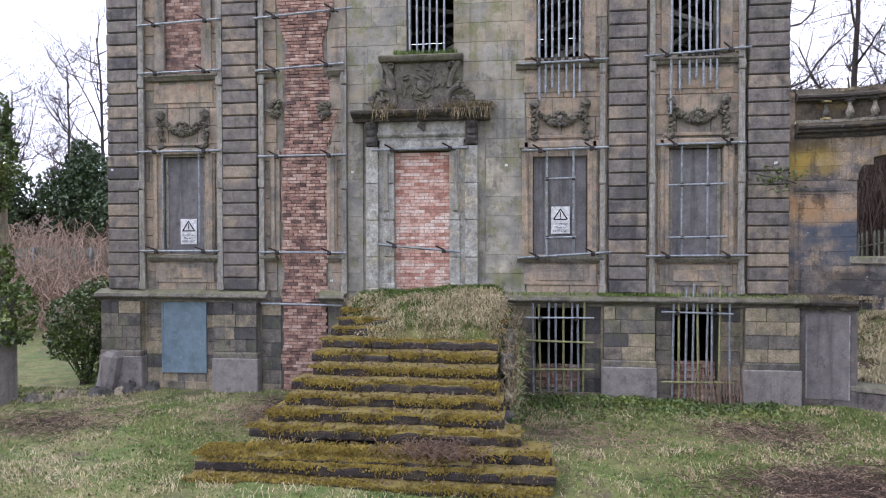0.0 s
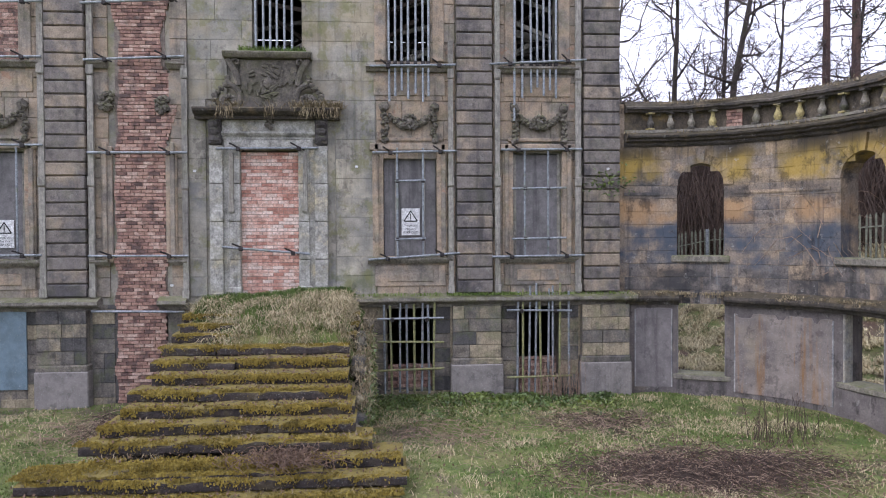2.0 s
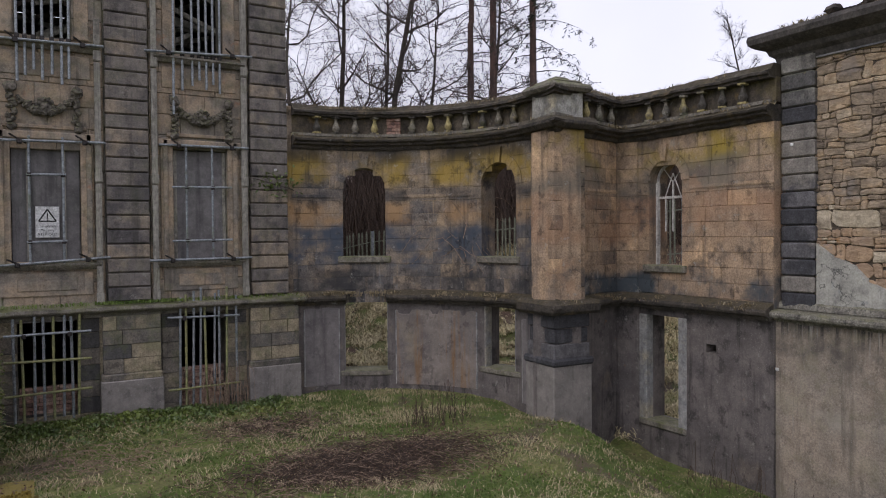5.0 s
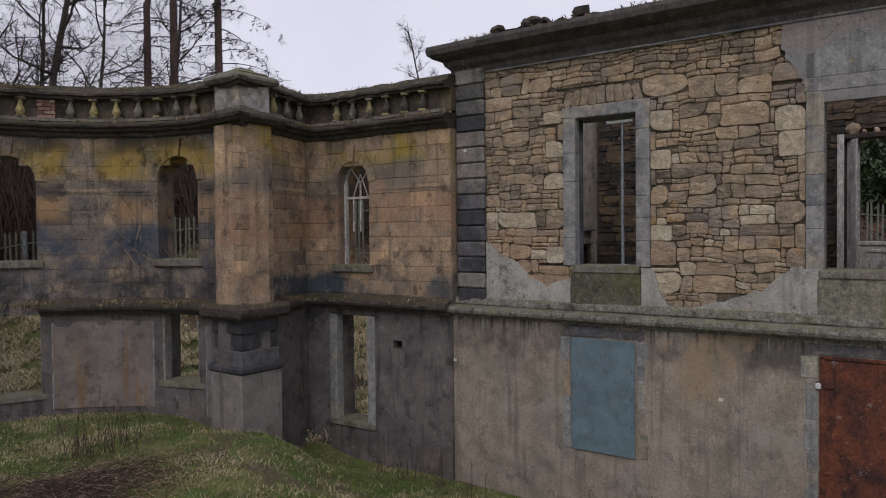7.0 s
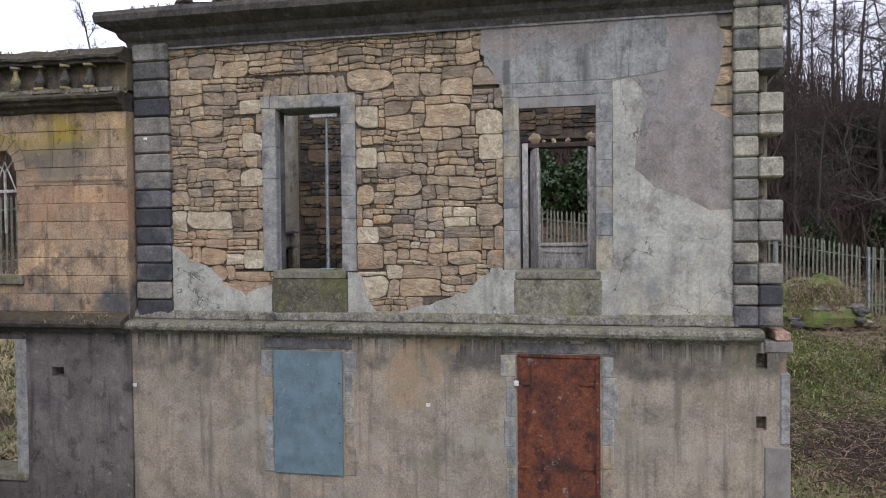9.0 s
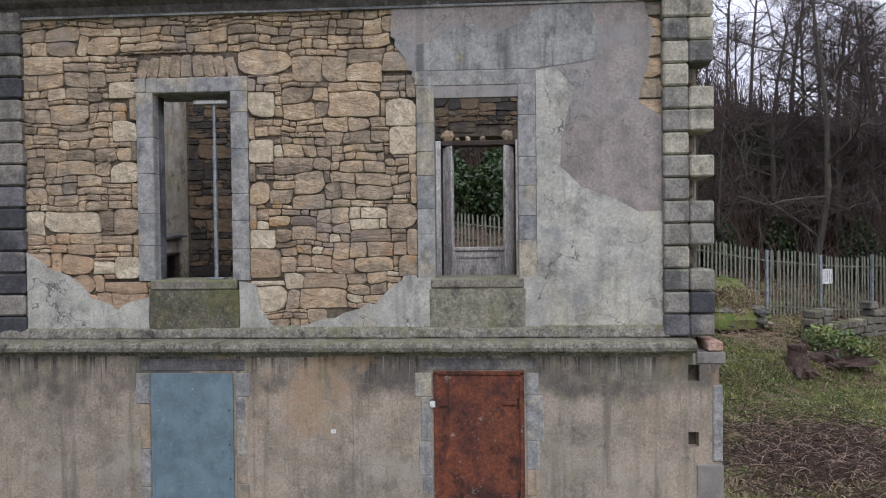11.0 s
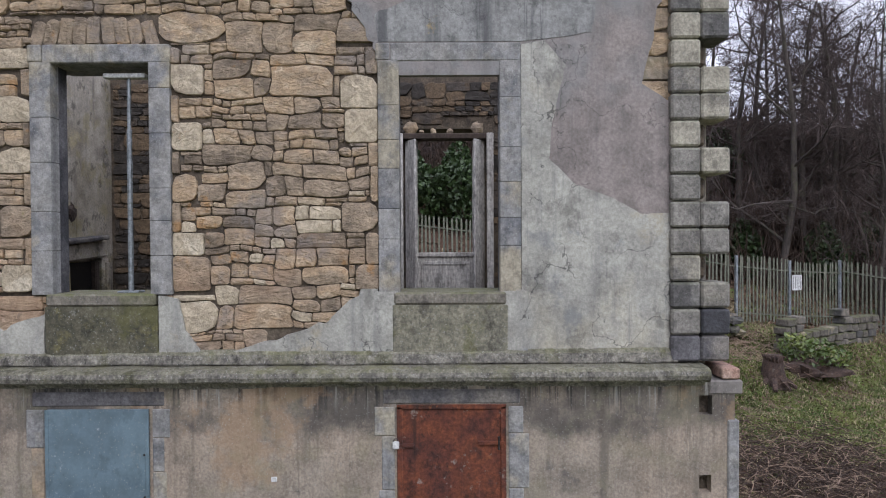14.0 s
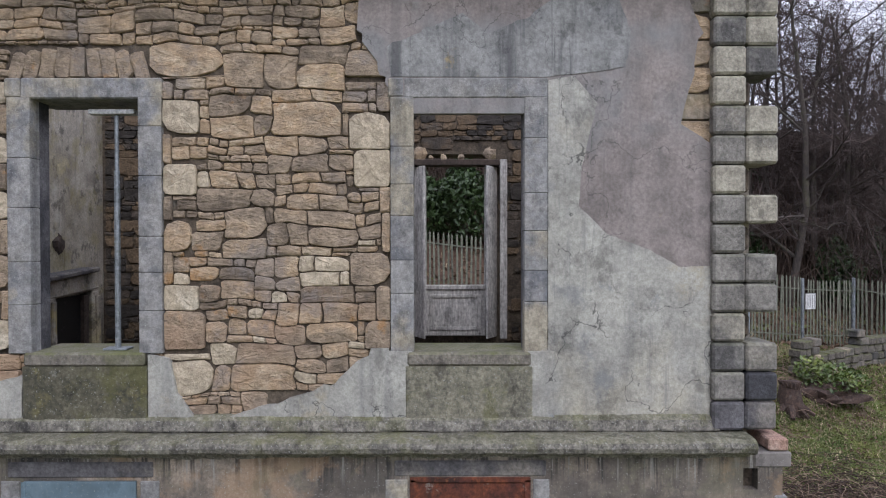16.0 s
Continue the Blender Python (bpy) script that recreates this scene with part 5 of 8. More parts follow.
z = 3.72
for k in range(12):
    cbox(random.uniform(-0.004, 0.004), z, z + 0.276, 0.008).make("shaft_stone", pier_top, corner)
    z += 0.281
cbox(-0.02, 7.3, 7.82).make("pedestal", doorcase_stone, corner, "pale panelled pedestal")
cbox(0.22, 7.08, 7.3, 0.08).worn(0.025, 4).make("cornice_break", dark_ledge, corner)
cbox(0.14, 7.82, 7.98, 0.06).worn(0.025, 4).make("cap", ledge_stone, corner)
cbox(-0.02, 7.98, 8.06, 0.05).worn(0.025, 4).make("cap_upper", ledge_stone, corner)
cbox(-0.2, 8.06, 8.14, 0.04).worn(0.025, 4).make("cap_knob", ledge_stone, corner)
for k, e in enumerate((0.06, 0.03, 0.06)):
    cbox(e, 2.62 + 0.30 * k, 2.90 + 0.30 * k, 0.015).make("base_course", dark_quoin, corner, "sooty black stone")
cbox(0.13, 2.48, 2.63, 0.04).make("offset_course", dark_quoin, corner)
cbox(0.09, 0.0, 2.5, 0.02).make("plinth", cement, corner)
cbox(0.24, 3.48, 3.76, 0.07).worn(0.025, 4).make("string_break", dark_ledge, corner)

# archivolts with keystones, sills, the fence of uprights below them, and a glazed frame
for at, (a, b, lo, spv, _), mat in ((arc_at, A1, arc_stone), (arc_at, A2, arc_stone), (seg(P3, P4), S1, pier_top)):
    um, r = (a + b) / 2, (b - a) / 2
    x, y, nx, ny = at(um)
    arch = thing("arch_surround", "stone arch ring with a projecting keystone", "arch", "link wall arches", "structure", at=(x, y, lo))
    fr = framer(at)
    inv = Matrix.Translation((-x, -y, -lo))
    for k in range(11):
        t0, t1 = math.pi * k / 11 + 0.008, math.pi * (k + 1) / 11 - 0.008
        vs = []
        for d in (-0.03, 0.12):
            for rr in (r, r + (0.34 if k == 5 else 0.20)):
                for t in (t0, t1):
                    u, v = um - rr * math.cos(t), spv + rr * math.sin(t)
                    vs.append(inv @ (fr(u, v) @ Vector((0, d - (0.05 if k == 5 else 0), 0))))
        Shape().add(vs, [(0, 1, 3, 2), (4, 6, 7, 5), (0, 2, 6, 4), (1, 5, 7, 3), (0, 4, 5, 1), (2, 3, 7, 6)]).make("keystone" if k == 5 else "voussoir", mat, arch)
    m = inv @ fr(um, lo)
    Shape().box(-r - 0.12, r + 0.12, -0.09, 0.3, -0.14, 0.012, 0.02, m).make("sill", ledge_stone, arch)
x, y, nx, ny = seg(P3, P4)((S1[0] + S1[1]) / 2)
sash = thing("sash_window", "broken arched window frame with flaking white paint", "window", at=(x, y, 2.88))
m = Matrix.Translation((-x, -y, -2.88)) @ framer(seg(P3, P4))((S1[0] + S1[1]) / 2, 2.88)
fs = Shape()
for s in (-0.40, 0.40):
    fs.box(s - 0.03, s + 0.03, 0.2, 0.28, 0, 1.72, 0.006, m)
for k in range(12):
    t0, t1 = math.pi * k / 12, math.pi * (k + 1) / 12
    fs.tube(m @ Vector((0.40 * math.cos(t0), 0.24, 1.72 + 0.40 * math.sin(t0))), m @ Vector((0.40 * math.cos(t1), 0.24, 1.72 + 0.40 * math.sin(t1))), 0.035, 0.035, 6)
fs.make("frame", white_paint, sash)
gb = Shape()
gb.box(-0.4, 0.4, 0.22, 0.26, 1.38, 1.43, 0.004, m).box(-0.012, 0.012, 0.22, 0.26, 0.7, 1.75, 0.003, m).box(-0.2, -0.18, 0.22, 0.26, 0.7, 1.4, 0.003, m)
for s in (-1, 1):
    gb.tube(m @ Vector((0, 0.24, 1.72)), m @ Vector((s * 0.25, 0.24, 2.02)), 0.012, 0.012, 5)
    gb.tube(m @ Vector((s * 0.2, 0.24, 1.43)), m @ Vector((0, 0.24, 1.9)), 0.012, 0.012, 5)
gb.make("glazing_bar", white_paint, sash)
for at, (a, b, lo, hi, _), sillw in ((arc_at, L1, 0), (arc_at, L2, 0.1), (seg(P3, P4), S2, 0.06)):
    um, r = (a + b) / 2, (b - a) / 2
    x, y, nx, ny = at(um)
    op = thing("opening_margin", "worn stone margins round a basement opening", "window", "basement openings", "structure", at=(x, y, lo))
    m = Matrix.Translation((-x, -y, -lo)) @ framer(at)(um, lo)
    hh = min(hi, 2.0) - lo
    for s in (-1, 1):
        Shape().box(s * (r + 0.09) - 0.1, s * (r + 0.09) + 0.1, -0.025, 0.2, -0.02, hh, 0.015, m).make("jamb", margin_stone, op)
    Shape().box(-r - 0.18, r + 0.18, -0.05, 0.45, -0.12, 0.012, 0.02, m).make("sill", ledge_stone, op)


# ---- the pavilion: upper front at x = 11.85, basement at x = 11.67 ----
PX, LX = 11.85, 11.67
pav = thing("pavilion", "roofless stone pavilion with rubble wall, torn render and empty windows", "house", kind="structure", at=(PX, 3, 0))


def pflat(x):
    return lambda u, v, d: (x + d - PX, u - 3, v)


def pframe(x):
    """Pose on the front: local x runs along -y, local y goes into the wall."""
    return lambda u, v: Matrix.Translation((x, u, v)) @ Matrix(((0, 1, 0, 0), (-1, 0, 0, 0), (0, 0, 1, 0), (0, 0, 0, 1)))


W1 = (4.36, 5.44, 2.95, 5.46, False)
W2 = (0.58, 1.69, 2.95, 5.46, False)
D1 = (4.34, 5.42, -0.13, 1.75, False)
D2 = (0.56, 1.70, -0.4, 1.76, False)
pierced([-1.25, 7.82], 2.0, 6.75, [W1, W2], pflat(PX + 0.034), 0.28).make("wall", joint_earth, pav)
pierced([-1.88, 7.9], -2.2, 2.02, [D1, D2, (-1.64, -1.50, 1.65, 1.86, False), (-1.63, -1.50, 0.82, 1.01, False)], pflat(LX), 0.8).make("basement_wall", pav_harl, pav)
core = Shape()
core.box(0.06, 0.66, -4.55, -4.2, 2.0, 6.75).box(-0.05, 0.3, -4.70, -4.46, 0.7, 1.95)
core.make("corner_core", joint_earth, pav)
inner = Shape()
inner.box(0.3, 5.9, 4.30, 4.9, -2, 6.7)
inner.box(0.3, 5.9, -4.75, -4.25, -2, 6.6)
inner.make("gable_wall", inner_plaster, pav)
pierced([-1.8, 7.9], -2, 6.5, [(0.63, 1.71, 2.42, 5.55, False), (4.4, 5.4, 2.4, 4.0, False)], pflat(PX + 5.35), 0.6).make("rear_wall", joint_earth, pav)
Shape().box(0.68, 5.35, -4.25, 4.3, 1.9, 2.05).make("inner_floor", char_wood, pav)

# rubble facing: irregular stones laid in broken courses
stone_kinds = []
rs = random.Random(12)
for k in range(22):
    ring = []
    n = 12
    for j in range(n):
        a = 2 * math.pi * (j + 0.5) / n
        c, s = math.cos(a), math.sin(a)
        p = 1 / max(abs(c), abs(s))
        p = p * (rs.uniform(0.82, 0.98) if abs(abs(c) - abs(s)) < 0.45 else 1.0)
        q = 0.5 * p * rs.uniform(0.95, 1.05)
        ring.append((max(-.54, min(.54, c * q)), max(-.56, min(.56, s * q))))
    ka, kb, kc = rs.uniform(-.16, .16), rs.uniform(-.22, .22), rs.uniform(-.28, .28)
    ring = [(x * (1 + kc * z) + ka * z, z + kb * x * (1 - abs(x))) for x, z in ring]
    vs = [(x, 0.5, z) for x, z in ring] + [(x * 0.99, -0.30 + rs.uniform(-.05, .05), z * 0.985) for x, z in ring] + [(x * 0.955, -0.44 + rs.uniform(-.12, .10), z * 0.90) for x, z in ring]
    vs += [(rs.uniform(-.15, .15), -0.48 + rs.uniform(-.05, .03), rs.uniform(-.1, .1))]
    fsx = [(j, (j + 1) % n, n + (j + 1) % n, n + j) for j in range(n)] + [(n + j, n + (j + 1) % n, 2 * n + (j + 1) % n, 2 * n + j) for j in range(n)]
    fsx += [(2 * n + j, 2 * n + (j + 1) % n, 3 * n) for j in range(n)]
    stone_kinds.append((vs, fsx))
dim_meshes = [shared("stone", Shape().add(*s), shade_toned_rubble) for s in stone_kinds[6:14]]


def split(y0, y1, z0, z1, rg, coarse=1.0):
    """Cut a field into irregular stones."""
    out = []
    z = z0
    while z < z1 - 0.02:
        band = min(rg.uniform(0.38, 0.62) * coarse, z1 - z)
        if z1 - z - band < 0.15:
            band = z1 - z
        y = y0
        while y < y1 - 0.02:
            w = min(rg.uniform(0.5, 1.15) * coarse, y1 - y)
            if y1 - y - w < 0.2:
                w = y1 - y
            rows = rg.choice((2, 2, 3, 3, 4)) if band > 0.3 else 2
            hs = [rg.choice((rg.uniform(0.35, 0.7), rg.uniform(0.8, 1.6), rg.uniform(0.8, 1.6))) for _ in range(rows)]
            tot, zz = sum(hs), z
            for h in hs:
                h = h / tot * band
                yy = y
                while yy < y + w - 0.01:
                    sw = min(max(0.10, h * rg.uniform(0.9, 3.1)), y + w - yy)
                    if y + w - yy - sw < 0.09:
                        sw = y + w - yy
                    out.append((yy, yy + sw, zz, zz + h))
                    yy += sw
                zz += h
            y += w
        z += band
    return out


def lay(parent, x, stones, keep, rg, meshes, depth=0.10):
    rest, count = Shape(), 0
    for a, b, c, d in stones:
        ym, zm = (a + b) / 2, (c + d) / 2
        if not keep(ym, zm, (b - a) / 2):
            continue
        m = pframe(x)(ym, zm) @ Euler((0, radians(rg.uniform(-4, 4)), 0)).to_matrix().to_4x4() @ Matrix.Translation((0, rg.uniform(-.022, .018), 0))
        sc = ((b - a) - 0.004, depth, (d - c) - 0.005)
        if count < 300:
            piece("stone", rg.choice(meshes), parent, m, sc)
        else:
            k = rg.randrange(len(stone_kinds))
            q = Matrix.Translation(-parent.location) @ m @ Matrix.Diagonal((*sc, 1))
            rest.add([q @ Vector(p) for p in stone_kinds[k][0]], stone_kinds[k][1])
        count += 1
    if rest.v:
        tagged(rest.make("small_stones", shade_toned_rubble, parent), kind="stuff")


BLOCKED = [(4.30, 5.64, 5.64, 5.94)]
for o in (W1, W2):
    BLOCKED += [(o[0] - 0.22, o[1] + 0.22, 2.94, o[3] + 0.20), (o[0] - 0.06, o[1] + 0.06, 2.0, 2.94)]


def free(y, z):
    """How freely a joint may wander: not at all beside dressed stone."""
    d = min(math.hypot(max(a - y, 0, y - b), max(c - z, 0, z - e)) for a, b, c, e in BLOCKED)
    return smooth(0.0, 0.22, d)


def wander(y, z):
    """The drift of the joints: the same for both stones beside a joint."""
    k = free(y, z)
    return (y + k * (0.055 * noise.noise((y * 2.3, z * 3.6, 40)) + 0.022 * noise.noise((y * 6.0, z * 9.0, 41))),
            z + k * (0.060 * noise.noise((y * 1.6, z * 2.0, 42)) + 0.024 * noise.noise((y * 4.6, z * 5.2, 43))))


def fitted_stone(a, b, c, d, face, rg, drift=wander, joint=0.0045):
    """A split stone that fits its neighbours: rounded corners, uneven dressed face; about its own centre."""
    w, h = b - a, d - c
    ym, zm = (a + b) / 2, (c + d) / 2
    ring = []
    for cy, cz, sy, sz in ((a, c, 1, 1), (b, c, -1, 1), (b, d, -1, -1), (a, d, 1, -1)):
        r = min(w, h) * rg.choice((rg.uniform(0.03, 0.10), rg.uniform(0.05, 0.16), rg.uniform(0.15, 0.42)))
        r2 = r * rg.uniform(0.6, 2.6)
        r2 = min(r2, 0.45 * w)
        one, two = (cy, cz + sz * r), (cy + sy * r2, cz)
        mid = (cy + sy * r2 * 0.32, cz + sz * r * 0.32)
        ring += [one, mid, two] if sy == sz else [two, mid, one]
    full = []
    for (ya, za), (yb, zb) in zip(ring, ring[1:] + ring[:1]):
        full.append((ya, za))
        if math.hypot(yb - ya, zb - za) > 0.12:
            full.append(((ya + yb) / 2, (za + zb) / 2))
            if math.hypot(yb - ya, zb - za) > 0.3:
                full[-1] = (ya + (yb - ya) * 0.33, za + (zb - za) * 0.33)
                full.append((ya + (yb - ya) * 0.66, za + (zb - za) * 0.66))
    n = len(full)

    def inset(e, wob):
        out = []
        for y, z in full:
            y2 = y + (ym - y) * min(0.9, 2 * e / w) + rg.uniform(-wob, wob)
            z2 = z + (zm - z) * min(0.9, 2 * e / h) + rg.uniform(-wob, wob)
            out.append(drift(y2, z2))
        return out

    ty, tz = rg.uniform(-0.03, 0.03), rg.uniform(-0.05, 0.05)
    edge, brow, mid = inset(joint, 0.005), inset(joint + 0.006, 0.004), inset(joint + min(w, h) * 0.26, 0.014)
    oy, oz = drift(ym, zm)
    vs = [(0.07, y - oy, z - oz) for y, z in edge]
    vs += [(face + 0.018 + rg.uniform(-.004, .006), y - oy, z - oz) for y, z in edge]
    vs += [(face + 0.004 + ty * (y - ym) + tz * (z - zm) + rg.uniform(-.004, .004), y - oy, z - oz) for y, z in brow]
    vs += [(face + ty * (y - ym) + tz * (z - zm) + rg.uniform(-.008, .006), y - oy, z - oz) for y, z in mid]
    vs.append((face + rg.uniform(-.006, .004), 0, 0))
    fs = [(k * n + i, k * n + (i + 1) % n, k * n + n + (i + 1) % n, k * n + n + i) for k in range(3) for i in range(n)]
    fs += [(3 * n + i, 3 * n + (i + 1) % n, 4 * n) for i in range(n)]
    return Shape().add(vs, fs), oy, oz


def fit_wall(parent, x, stones, keep, rg):
    """Lay fitted stones; the palest lie low in the wall."""
    rest, count = Shape(), 0
    for a, b, c, d in stones:
        ym, zm = (a + b) / 2, (c + d) / 2
        if not keep(ym, zm, (b - a) / 2):
            continue
        sh, oy, oz = fitted_stone(a, b, c, d, rg.uniform(-0.014, 0.012), rg)
        if count < 300:
            pale = rg.random() < 0.02 + 0.15 * smooth(4.7, 3.2, zm)
            piece("stone", shared("stone", sh, pale_rubble if pale else rubble_stone), parent, Matrix.Translation((x, oy, oz)))
        else:
            px, py, pz = parent.location
            rest.add([(p[0] + x - px, p[1] + oy - py, p[2] + oz - pz) for p in sh.v], sh.f)
        count += 1
    if rest.v:
        tagged(rest.make("upper_stones", rubble_stone, parent), kind="stuff")


rubble = thing("rubble_facing", "exposed tan rubble stones with dark open joints", "masonry", kind="structure", at=(PX, 4.5, 4.5))


def open_field(y, z, h):
    edge = 1.84 + 0.30 * smooth(5.7, 6.3, z)
    if z < 2.95:
        edge = 1.80 + (2.95 - z) * 2.0
    return edge < y < 7.22 and z > 2.2


# long and short dressed stones toothed into the rubble beside the window margins
rg = random.Random(23)
tooth = []
for y0, s in ((W1[0] - 0.215, -1), (W1[1] + 0.215, 1), (W2[1] + 0.215, 1)):
    z, long_ = 2.98, True
    while z < 5.5:
        h = min(rg.uniform(0.24, 0.40), 5.62 - z)
        w = rg.uniform(0.24, 0.42) if long_ else rg.uniform(0.08, 0.16)
        tooth.append((*sorted((y0, y0 + s * w)), z, z + h, long_))
        z, long_ = z + h, not long_ if rg.random() < 0.85 else long_
for a, b, c, d, long_ in tooth:
    sh, oy, oz = fitted_stone(a, b, c, d, rg.uniform(-0.022, -0.008), rg, lambda y, z: (y, z + 0.2 * (wander(y, z)[1] - z)), 0.004)
    piece("dressed_stone", shared("stone", sh, pale_rubble if long_ and rg.random() < 0.65 else rubble_stone), rubble, Matrix.Translation((PX, oy, oz)))


BLOCKED += [t[:4] for t in tooth]


def toothed(stones):
    """Cut the rubble back where dressed stone stands."""
    out, todo = [], list(stones)
    while todo:
        a, b, c, d = todo.pop()
        for p, q, lo, hi in BLOCKED:
            if min(b, q) - max(a, p) > 0.004 and min(d, hi) - max(c, lo) > 0.004:
                if d - hi > 0.05:
                    todo.append((a, b, hi, d))
                if lo - c > 0.05:
                    todo.append((a, b, c, lo))
                c2, d2 = max(c, lo), min(d, hi)
                if p - a > 0.05:
                    todo.append((a, p, c2, d2))
                if b - q > 0.05:
                    todo.append((q, b, c2, d2))
                break
        else:
            out.append((a, b, c, d))
    return sorted(out, key=lambda e: e[2])


fit_wall(rubble, PX, toothed(split(1.75, 7.26, 2.22, 6.52, random.Random(21), 0.80)), open_field, random.Random(22))
arch_st = thing("relieving_arch", "row of tilted stones over a window head", "masonry", kind="structure", at=(PX, 4.95, 5.75))
rg = random.Random(24)
for k in range(9):
    t = (k - 4) / 4
    sh, oy, oz = fitted_stone(-0.075, 0.075, -0.15, 0.15, rg.uniform(-0.016, 0.004), rg, lambda y, z: (y, z), 0.004)
    piece("stone", shared("stone", sh, rubble_stone), arch_st, Matrix.Translation((PX, 4.97 - t * 0.60, 5.81 - 0.04 * t * t)) @ Euler((radians(-17 * t), 0, 0)).to_matrix().to_4x4())
rear_st = thing("rubble_lining", "rear wall rubble stones, toned dark for the room's shade", "masonry", kind="structure", at=(PX + 5.35, 3, 4.5))
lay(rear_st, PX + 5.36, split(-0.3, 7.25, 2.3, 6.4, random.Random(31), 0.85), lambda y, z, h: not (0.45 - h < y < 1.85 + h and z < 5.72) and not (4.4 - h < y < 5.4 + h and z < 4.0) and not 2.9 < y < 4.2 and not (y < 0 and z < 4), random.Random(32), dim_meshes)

# window margins: jamb stones, lintels, sills
for (a, b, lo, hi, _), sd in ((W1, 41), (W2, 42)):
    rg = random.Random(sd)
    mg = thing("window_margin", "pale dressed stone margins round an empty window", "window", "pavilion windows", "structure", at=(PX, (a + b) / 2, lo))
    hw = (b - a) / 2
    for s in (-1, 1):
        z = lo
        while z < hi - 0.05:
            h = min(rg.uniform(0.3, 0.62), hi - z)
            if hi - z - h < 0.18:
                h = hi - z
            p, q = sorted((s * (hw - 0.012), s * (hw + 0.215)))
            Shape().box(-0.035, 0.14, p, q, z - lo + 0.0015, z + h - lo - 0.0015, 0.006).make("jamb_stone", margin_stone, mg)
            z += h
    # Inner jambs: the shade of the reveal is put into the stone colour.
    for s in (-1, 1):
        p, q = sorted((s * (hw - 0.006), s * (hw + 0.05)))
        Shape().box(0.142, 0.32, p, q, 0.0, hi - lo).make("reveal", dark_quoin, mg, "window reveal coloured dark to stand for its shade")
    Shape().box(-0.035, 0.6, -hw - 0.22, hw + 0.08, hi - lo - 0.012, hi - lo + 0.19, 0.015).make("lintel", margin_stone, mg)
    Shape().box(-0.035, 0.6, hw + 0.085, hw + 0.24, hi - lo, hi - lo + 0.19, 0.015).make("lintel_end", margin_stone, mg)
    Shape().box(-0.075, 0.6, -hw - 0.05, hw + 0.05, -0.12, 0.012, 0.02).make("sill", ledge_stone, mg, "mossy projecting stone sill")
    Shape().box(-0.060, 0.1, -hw - 0.07, hw + 0.07, -0.74, -0.12, 0.012).make("apron", weathered("apron_stone%d" % sd, [srgb(58, 56, 48), srgb(108, 104, 86), srgb(82, 80, 66), srgb(140, 132, 84)] if sd == 41 else [srgb(96, 94, 84), srgb(138, 134, 116), srgb(116, 112, 98)], 2.4, moss=0.5, grime=0.8, moss_col=(0.10, 0.10, 0.025, 1), speck=0.6, bump=0.35), mg)


def torn(name, mat, outline, x, thick, parent, seed, label="", cuts=None):
    """A sheet of render with a ragged edge; outline in (y, z)."""
    rg = random.Random(seed)
    pts = []
    for (ya, za, jag), (yb, zb, _) in zip(outline, outline[1:] + outline[:1]):
        n = max(1, int(math.hypot(yb - ya, zb - za) / 0.06)) if jag else 1
        for k in range(n):
            t = k / n
            w = jag * math.sin(math.pi * min(1, 3 * min(t, 1 - t) + 0.2)) if jag else 0
            ny, nz = -(zb - za), yb - ya
            d = math.hypot(ny, nz) or 1
            o = w * (noise.noise((ya + t * 3.1 * (yb - ya), zb * 2 + t * 3.1 * (zb - za), seed)) + 0.4 * rg.uniform(-.5, .5))
            pts.append((ya + (yb - ya) * t + ny / d * o, za + (zb - za) * t + nz / d * o))
    n = len(pts)
    px, py, pz = parent.location
    sh = Shape().add([(x - px, y - py, z - pz) for y, z in pts] + [(x + thick - px, y - py, z - pz) for y, z in pts], [tuple(range(n)), tuple(reversed(range(n, 2 * n)))] + [(k, (k + 1) % n, n + (k + 1) % n, n + k) for k in range(n)])
    return sh.make(name, mat, parent, label)


coat = thing("render_coat", "grey lime render left on the wall with torn edges", "render", kind="structure", at=(PX, 3, 4))
torn("undercoat", render_brown, [(2.2, 6.58, 0), (2.25, 6.1, .12), (1.92, 5.66, .1), (1.9, 5.3, 0), (0.32, 5.3, 0), (0.32, 2.2, 0), (-1.26, 2.2, 0), (-1.26, 5.0, .05), (-0.93, 5.20, .05), (-1.05, 5.65, .08), (-1.12, 6.15, .08), (-0.98, 6.5, .05)], PX - 0.024, 0.085, coat, 51)
torn("render_sheet", render_grey, [(0.36, 2.22, 0), (0.36, 5.62, 0), (0.11, 5.67, .03), (-0.12, 5.40, .05), (0.03, 4.80, .05), (0.06, 4.40, .03), (-0.23, 4.11, .03), (-0.63, 3.97, .03), (-0.92, 3.80, .03), (-1.24, 3.80, 0), (-1.24, 2.22, 0)], PX - 0.032, 0.02, coat, 52)
torn("render_sheet", render_top, [(1.90, 5.66, .04), (1.93, 5.95, .06), (1.55, 6.12, .08), (1.20, 6.28, .08), (0.95, 6.08, .06), (0.60, 6.22, .08), (0.25, 6.46, .05), (-0.30, 6.46, .06), (-0.46, 6.1, .05), (-0.40, 5.74, .04), (0.36, 5.655, 0)], PX - 0.031, 0.02, coat, 53)
torn("render_sheet", render_grey, [(1.95, 2.2, 0), (3.9, 2.2, .03), (3.1, 2.45, .08), (2.5, 2.62, .06), (2.1, 3.0, .03), (1.92, 3.0, 0)], PX - 0.048, 0.10, coat, 54)
torn("render_sheet", render_grey, [(3.72, 2.2, .03), (4.28, 2.2, 0), (4.28, 2.95, .03), (4.08, 2.9, .05), (3.98, 2.5, .06)], PX - 0.049, 0.10, coat, 55)
